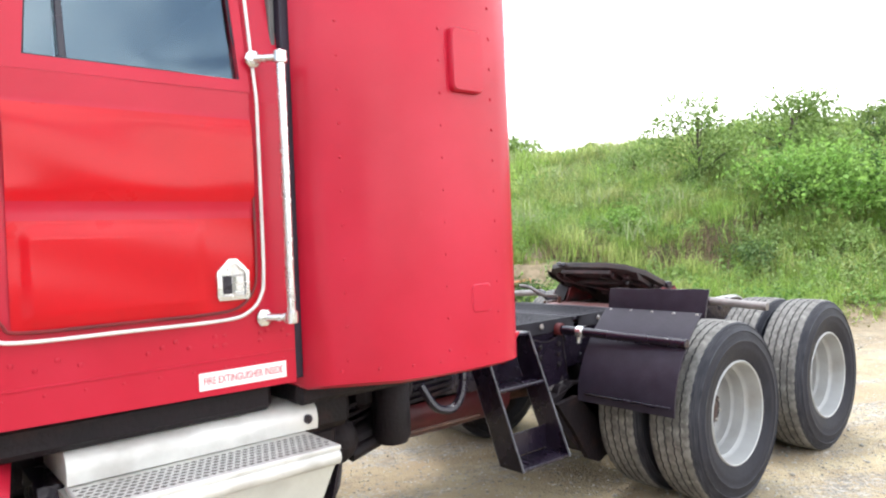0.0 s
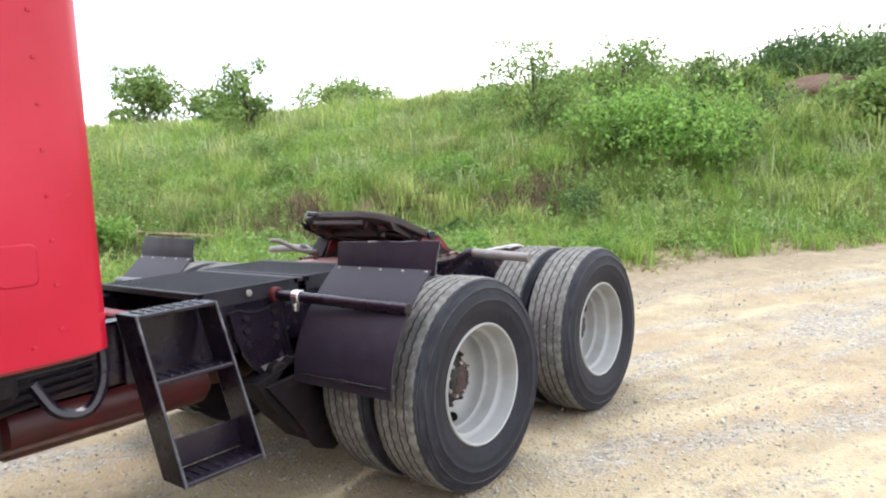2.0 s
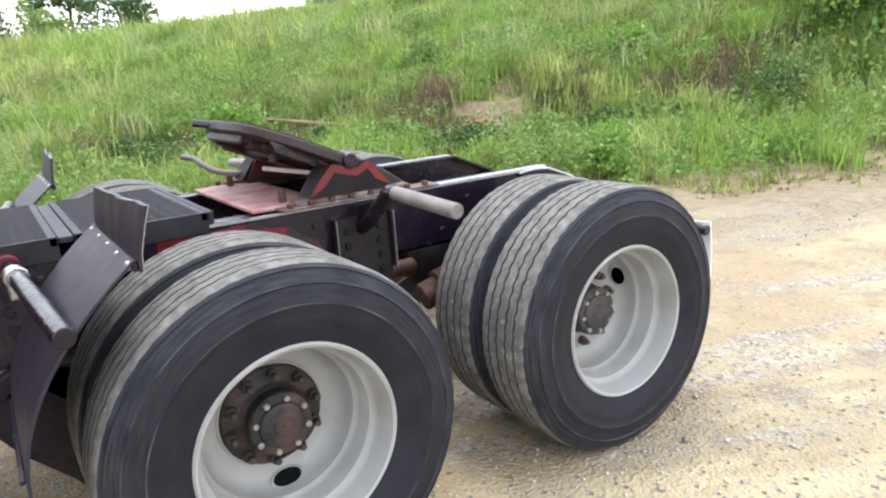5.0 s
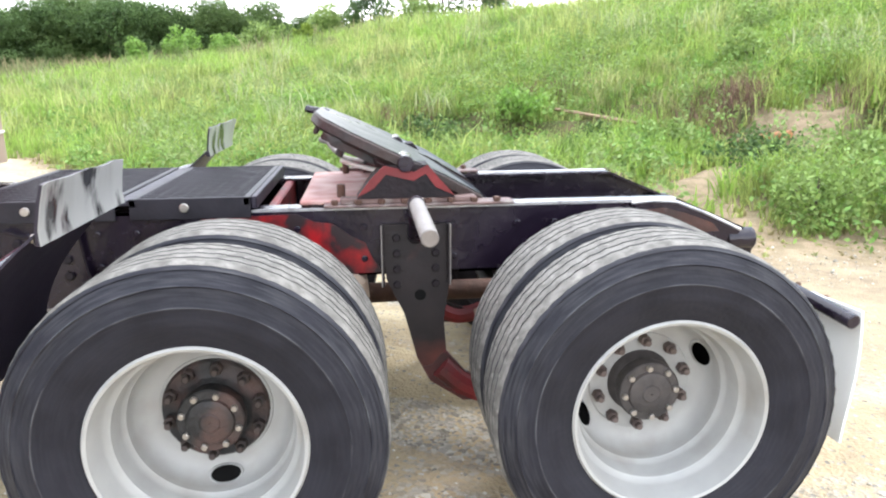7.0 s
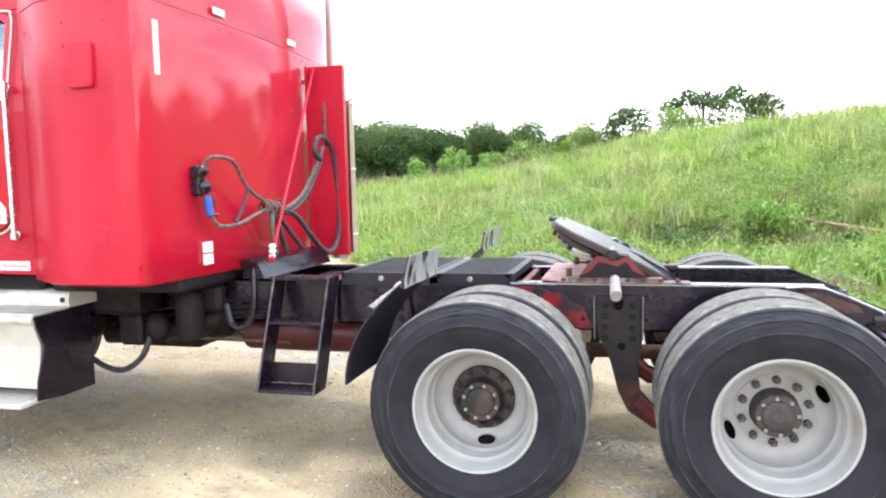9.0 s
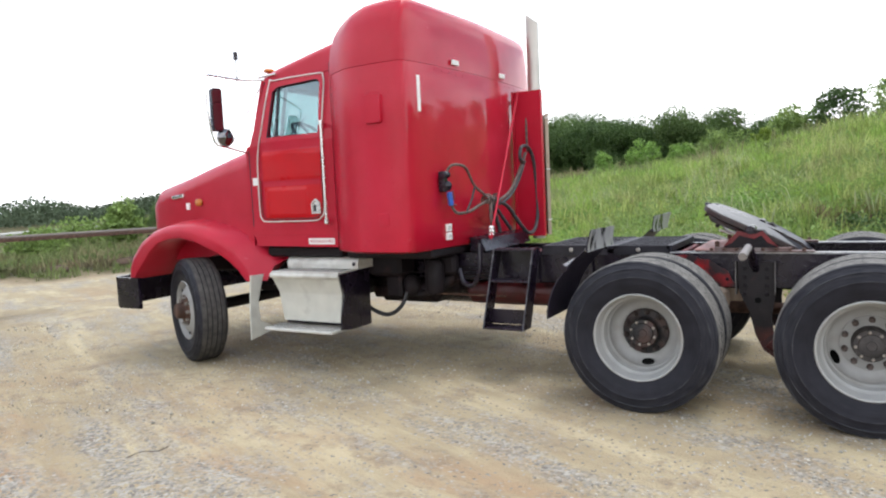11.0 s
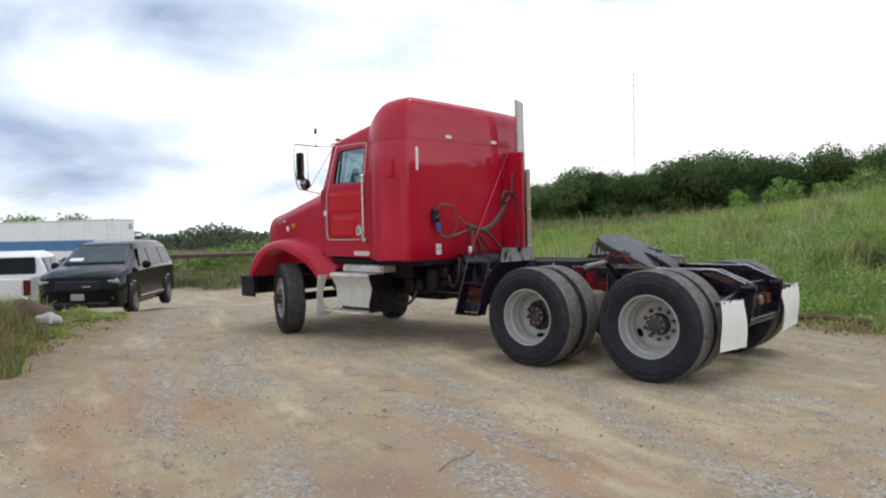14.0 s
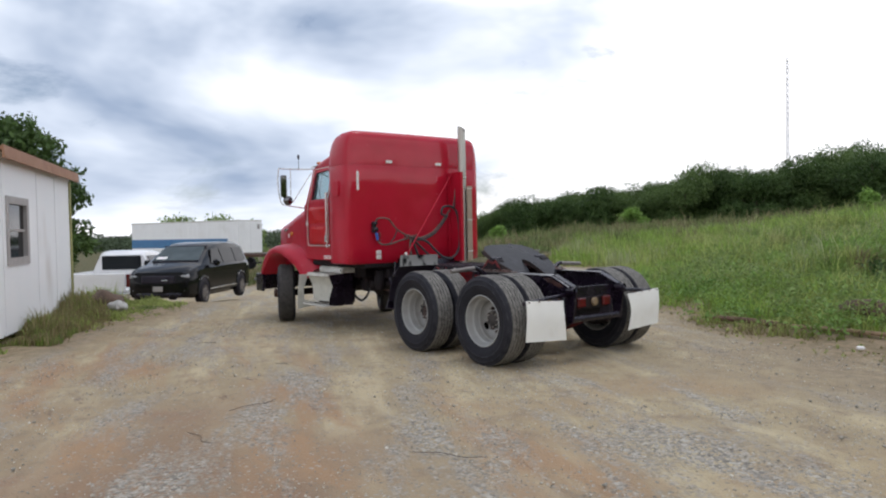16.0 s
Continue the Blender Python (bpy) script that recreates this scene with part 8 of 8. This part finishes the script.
legs = [(0.9 * math.cos(a), 0.9 * math.sin(a)) for a in (0.3, 2.4, 4.5)]
for px, py in legs:
    part("leg", Shape().rod((px, py, 0), (px * 0.5, py * 0.5, 88), 0.28, 0.18, n=6), MAST, mast)
g = Shape()
for k in range(29):
    f0, f1 = 1 - 0.5 * k / 29, 1 - 0.5 * (k + 1) / 29
    for i in range(3):
        a, b = legs[i], legs[(i + 1) % 3]
        g.rod((a[0] * f0, a[1] * f0, 3 * k), (b[0] * f1, b[1] * f1, 3 * k + 3), 0.11, n=5)
part("lattice", g, MAST, mast)

# ---- white building at the yard's edge ----
BW = Vector((0.943, -0.333, 0)).normalized()
bm_ = Matrix.Translation((-8.95, -3.95, 0.15)) @ Matrix.Rotation(math.atan2(BW.y, BW.x), 4, "Z")
house = thing("white_building", "white sided low building with a brown fascia", "building", at=bm_)
wo = rounded(3.05, 1.05, 4.05, 1.95, 0.01, 1)
part("wall", Shape().sheet([(0, 0), (4.5, 0), (4.5, 2.62), (0, 2.62)], [wo], "y", 0.0, -0.12), SIDING, house)
part("end_wall", Shape().box(0.0, -6.0, 0.0, 0.10, -0.121, 2.62, 0.005), SIDING, house)
part("back_wall", Shape().box(0.101, -6.0, 0.0, 4.5, -5.9, 2.62, 0.005), SIDING, house)
part("far_wall", Shape().box(4.4, -5.899, 0.0, 4.5, -0.121, 2.62, 0.005), SIDING, house)
part("roof", Shape().prism([(0.12, 2.62), (0.12, 2.66), (-3.0, 3.1), (-6.1, 2.66), (-6.1, 2.62)], "x", -0.12, 4.6), FASCIA, house)
part("fascia", Shape().box(-0.14, 0.121, 2.50, 4.62, 0.15, 2.68, 0.006), FASCIA, house, "rust brown fascia board")
part("corner_trim", Shape().box(-0.03, 0.0, 0.0, 0.085, 0.024, 2.5, 0.004), OCHRE, house, "ochre corner trim")
repeat("siding_batten", Shape().box(0, 0.001, 0.02, 0.03, 0.010, 2.5, 0.003), SIDING, house, [(x, 0, 0) for x in (1.22, 2.44, 4.25)])
win_ = part("window", Shape().sheet(rounded(2.99, 0.99, 4.11, 2.01, 0.01, 1), [rounded(3.10, 1.10, 4.00, 1.90, 0.01, 1)], "y", 0.018, -0.06), mat("grey window trim", (0.40, 0.38, 0.37), (0.34, 0.32, 0.31), 8.0, (0.5, 0.7)), house, "old grey sash window")
part("pane", Shape().box(3.10, -0.045, 1.52, 4.00, -0.035, 1.90, 0.002), SMOKE, win_)
part("pane", Shape().box(3.10, -0.055, 1.10, 4.00, -0.048, 1.50, 0.002), SMOKE, win_)
part("meeting_rail", Shape().box(3.10, -0.05, 1.49, 4.00, -0.02, 1.53, 0.003), win_.data.materials[0], win_)

# scrap and broken concrete lying together at the corner
def rough_lump(rx, ry, rz, seed, n=9):
    g = Shape().blob((0, 0, 0), (rx, ry, rz), n)
    g.v = [(x * (1 + 0.16 * math.sin(7 * y / ry + seed) + 0.10 * math.sin(5 * x / rx + 11 * z / rz)), y * (1 + 0.15 * math.sin(6 * x / rx + 2 * seed)), z * (1 + 0.18 * math.sin(4 * x / rx + 5 * y / ry + seed))) for x, y, z in g.v]
    return g


tagged(part("scrap_sheet", rough_lump(0.52, 0.26, 0.27, 2.0), DIRT, None, at=turned(-9.0, -3.35, 25, 0.04), angle=50), "bent rust-brown scrap sheet at the building corner", "scrap")
tagged(part("concrete_lump", rough_lump(0.30, 0.18, 0.13, 1.0), ROCK, None, at=turned(-8.55, -3.2, 10, 0.06), angle=20), "pale broken concrete lump in the grass", "rubble")

RED_SOIL = mat("bare red clay", (0.15, 0.078, 0.05), (0.10, 0.055, 0.037), 3.0, (0.85, 1.0), bump=0.5, bscale=12, c3=(0.09, 0.075, 0.04), s3=2.0)
tagged(part("clay_bank", rough_lump(2.9, 1.1, 0.55, 3.0, 16), RED_SOIL, None, at=turned(21.6, 2.1, 60, -0.15), angle=50), "broken red clay bank on the hillside", "earth bank")
for k, (x, y, w, h, leaf) in enumerate(((22.6, 0.0, 3.0, 1.9, LEAF_WOOD), (18.2, -0.3, 2.2, 1.2, LEAF_MID), (21.0, -1.6, 3.0, 1.7, LEAF_WOOD), (24.5, 2.2, 3.6, 2.2, LEAF_DARK), (25.5, -1.0, 4.0, 2.6, LEAF_DARK), (20.0, 3.9, 1.8, 1.0, LEAF_MID))):
    tree("bank_bush", "dark bush around the clay bank", on_ground(x, y, 60 * k), lobes_for(150 + k, w, h * 0.62, 20, 0.08), 5200, 0.075, leaf, 0.03, "bush", "bushes around the clay bank")

# trees around the yard
tree("yard_tree", "tall dark tree behind the white building", on_ground(-27.3, -4.3), lobes_for(81, 5.0, 7.2, 50, 0.08), 80000, 0.12, LEAF_DARK, 0.22, "tree")
tree("yard_tree", "tall dark tree behind the white building", on_ground(-30.5, -9.3), lobes_for(82, 7.0, 8.6, 60, 0.08), 90000, 0.12, LEAF_DARK, 0.22, "tree")
for k, (az, r, w, h) in enumerate(((-58, 52, 2.6, 4.0), (-63, 60, 4.0, 2.0), (-67, 75, 5, 2.4), (-60, 80, 6, 2.6), (-73, 80, 5, 7.6), (-76, 78, 5, 8.2), (-70.5, 84, 4, 7.2))):
    tree("yard_bush", "green bush at the far side of the yard", on_ground(*at_bearing(az, r)), lobes_for(90 + k, w, h * 0.86, 20, 0.15), 4200, 0.16, LEAF_MID, 0.06, "bush", "bushes beyond the yard")

# ---- litter, logs and stones ----
def log(name, label, a, b, r, material):
    a, b = Vector(a), Vector(b)
    c = (a + b) / 2 + Vector((0.03, 0.02, 0.01))
    tagged(part(name, Shape().tube([a, c, b], r, 9, 3), material), label, "log" if "log" in name else "scrap")


def lay(x, y, dz):
    return (x, y, height1(x, y) + dz)


pole = [lay(-0.7, 17.6, 0.30), lay(2.35, 10.9, 0.14), lay(4.5, 7.8, 0.08), lay(5.2, 6.65, 0.12), lay(5.5, 6.15, 0.20)]
tagged(part("fallen_pole", Shape().tube(pole, 0.030, 10, 4), DEADWOOD), "long weathered brown pole lying in the grass", "pole")
end = Vector(pole[-1]) - Vector(pole[-2])
tagged(part("pole_stub", Shape().rod(Vector(pole[-1]) - end * 0.45, Vector(pole[-1]) + end * 0.25, 0.055, n=14), ORANGE_WOOD), "orange-brown broken log end in the grass", "log")
log("scrap_pipe", "rusted pipe lying at the gravel edge", lay(0.3, 3.9, 0.05), lay(1.6, 3.62, 0.06), 0.045, PIPE_RUST)
log("scrap_pole", "grey weathered pole at the gravel edge", lay(1.2, 3.75, 0.04), lay(3.0, 3.5, 0.05), 0.03, DEADWOOD)
tagged(part("dirt_heap", Shape().blob((0, 0, 0.10), (0.40, 0.25, 0.22), 6).blob((0.3, 0.1, 0.08), (0.3, 0.2, 0.15), 6), DIRT, None, at=turned(2.3, 4.5, 15)), "dark earth clod heap among the weeds", "dirt heap")
for k, (x, y, a, ln_) in enumerate(((-0.9, -2.9, 20, 0.35), (0.7, -3.9, 100, 0.5), (1.4, -4.6, 5, 0.45), (-2.4, -4.0, 160, 0.3), (2.9, -3.4, 35, 0.55), (3.6, -4.3, 170, 0.4), (-3.2, -3.1, 60, 0.25))):
    m = Matrix.Translation((x, y, height1(x, y) + 0.008)) @ Matrix.Rotation(radians(a), 4, "Z")
    tagged(part("twig", Shape().tube([(-ln_ / 2, 0, 0), (-ln_ * 0.1, 0.03, 0.006), (ln_ * 0.2, -0.015, 0.004), (ln_ / 2, 0.04, 0.002)], 0.0026, 6, 3), BARK, None, at=m), "thin dark twig on the gravel", "twig", "twigs on the gravel")
tagged(part("litter", Shape().blob((0, 0, 0.02), (0.05, 0.04, 0.03), 5), STICKER, None, at=turned(2.95, 2.75, 0)), "crumpled white litter at the gravel edge", "litter")


def stones(n):
    x, y = rng.uniform(-9, 9, n), rng.uniform(-7.5, 4.0, n)
    lump = patchy(x, y, 1.3, 2.0) * rng.uniform(0.3, 1.3, n)
    keep = (verge(x, y) < 0.2) & (lump > 0.34)
    x, y = x[keep], y[keep]
    n = len(x)
    s = rng.uniform(0.004, 0.010, n) * (1 + 0.9 * (rng.uniform(0, 1, n) > 0.95))
    base = np.array([(1, 0, 0), (0, 1, 0), (-1, 0, 0), (0, -1, 0), (0, 0, 0.8), (0, 0, -0.8)], float)
    tri = np.array([(0, 1, 4), (1, 2, 4), (2, 3, 4), (3, 0, 4), (1, 0, 5), (2, 1, 5), (3, 2, 5), (0, 3, 5)])
    v = base[None] * rng.uniform(0.6, 1.4, (n, 6, 1)) * s[:, None, None]
    a = rng.uniform(0, 6.28, n)
    c, q = np.cos(a)[:, None], np.sin(a)[:, None]
    vx, vy = v[:, :, 0] * c - v[:, :, 1] * q, v[:, :, 0] * q + v[:, :, 1] * c
    z = height(x, y) + s * 0.35
    v = np.stack([vx + x[:, None], vy + y[:, None], v[:, :, 2] + z[:, None]], 2).reshape(-1, 3)
    f = (np.arange(n)[:, None, None] * 6 + tri[None]).reshape(-1, 3)
    return raw_mesh("gravel_stones", v, f, mat("grey gravel stones", (0.50, 0.465, 0.40), (0.33, 0.305, 0.26), 20.0, (0.85, 0.98), island=0.45, spec=0.15))


tagged(new("gravel_stones", stones(46000)), "loose grey gravel stones on the dirt", "gravel", kind="stuff")
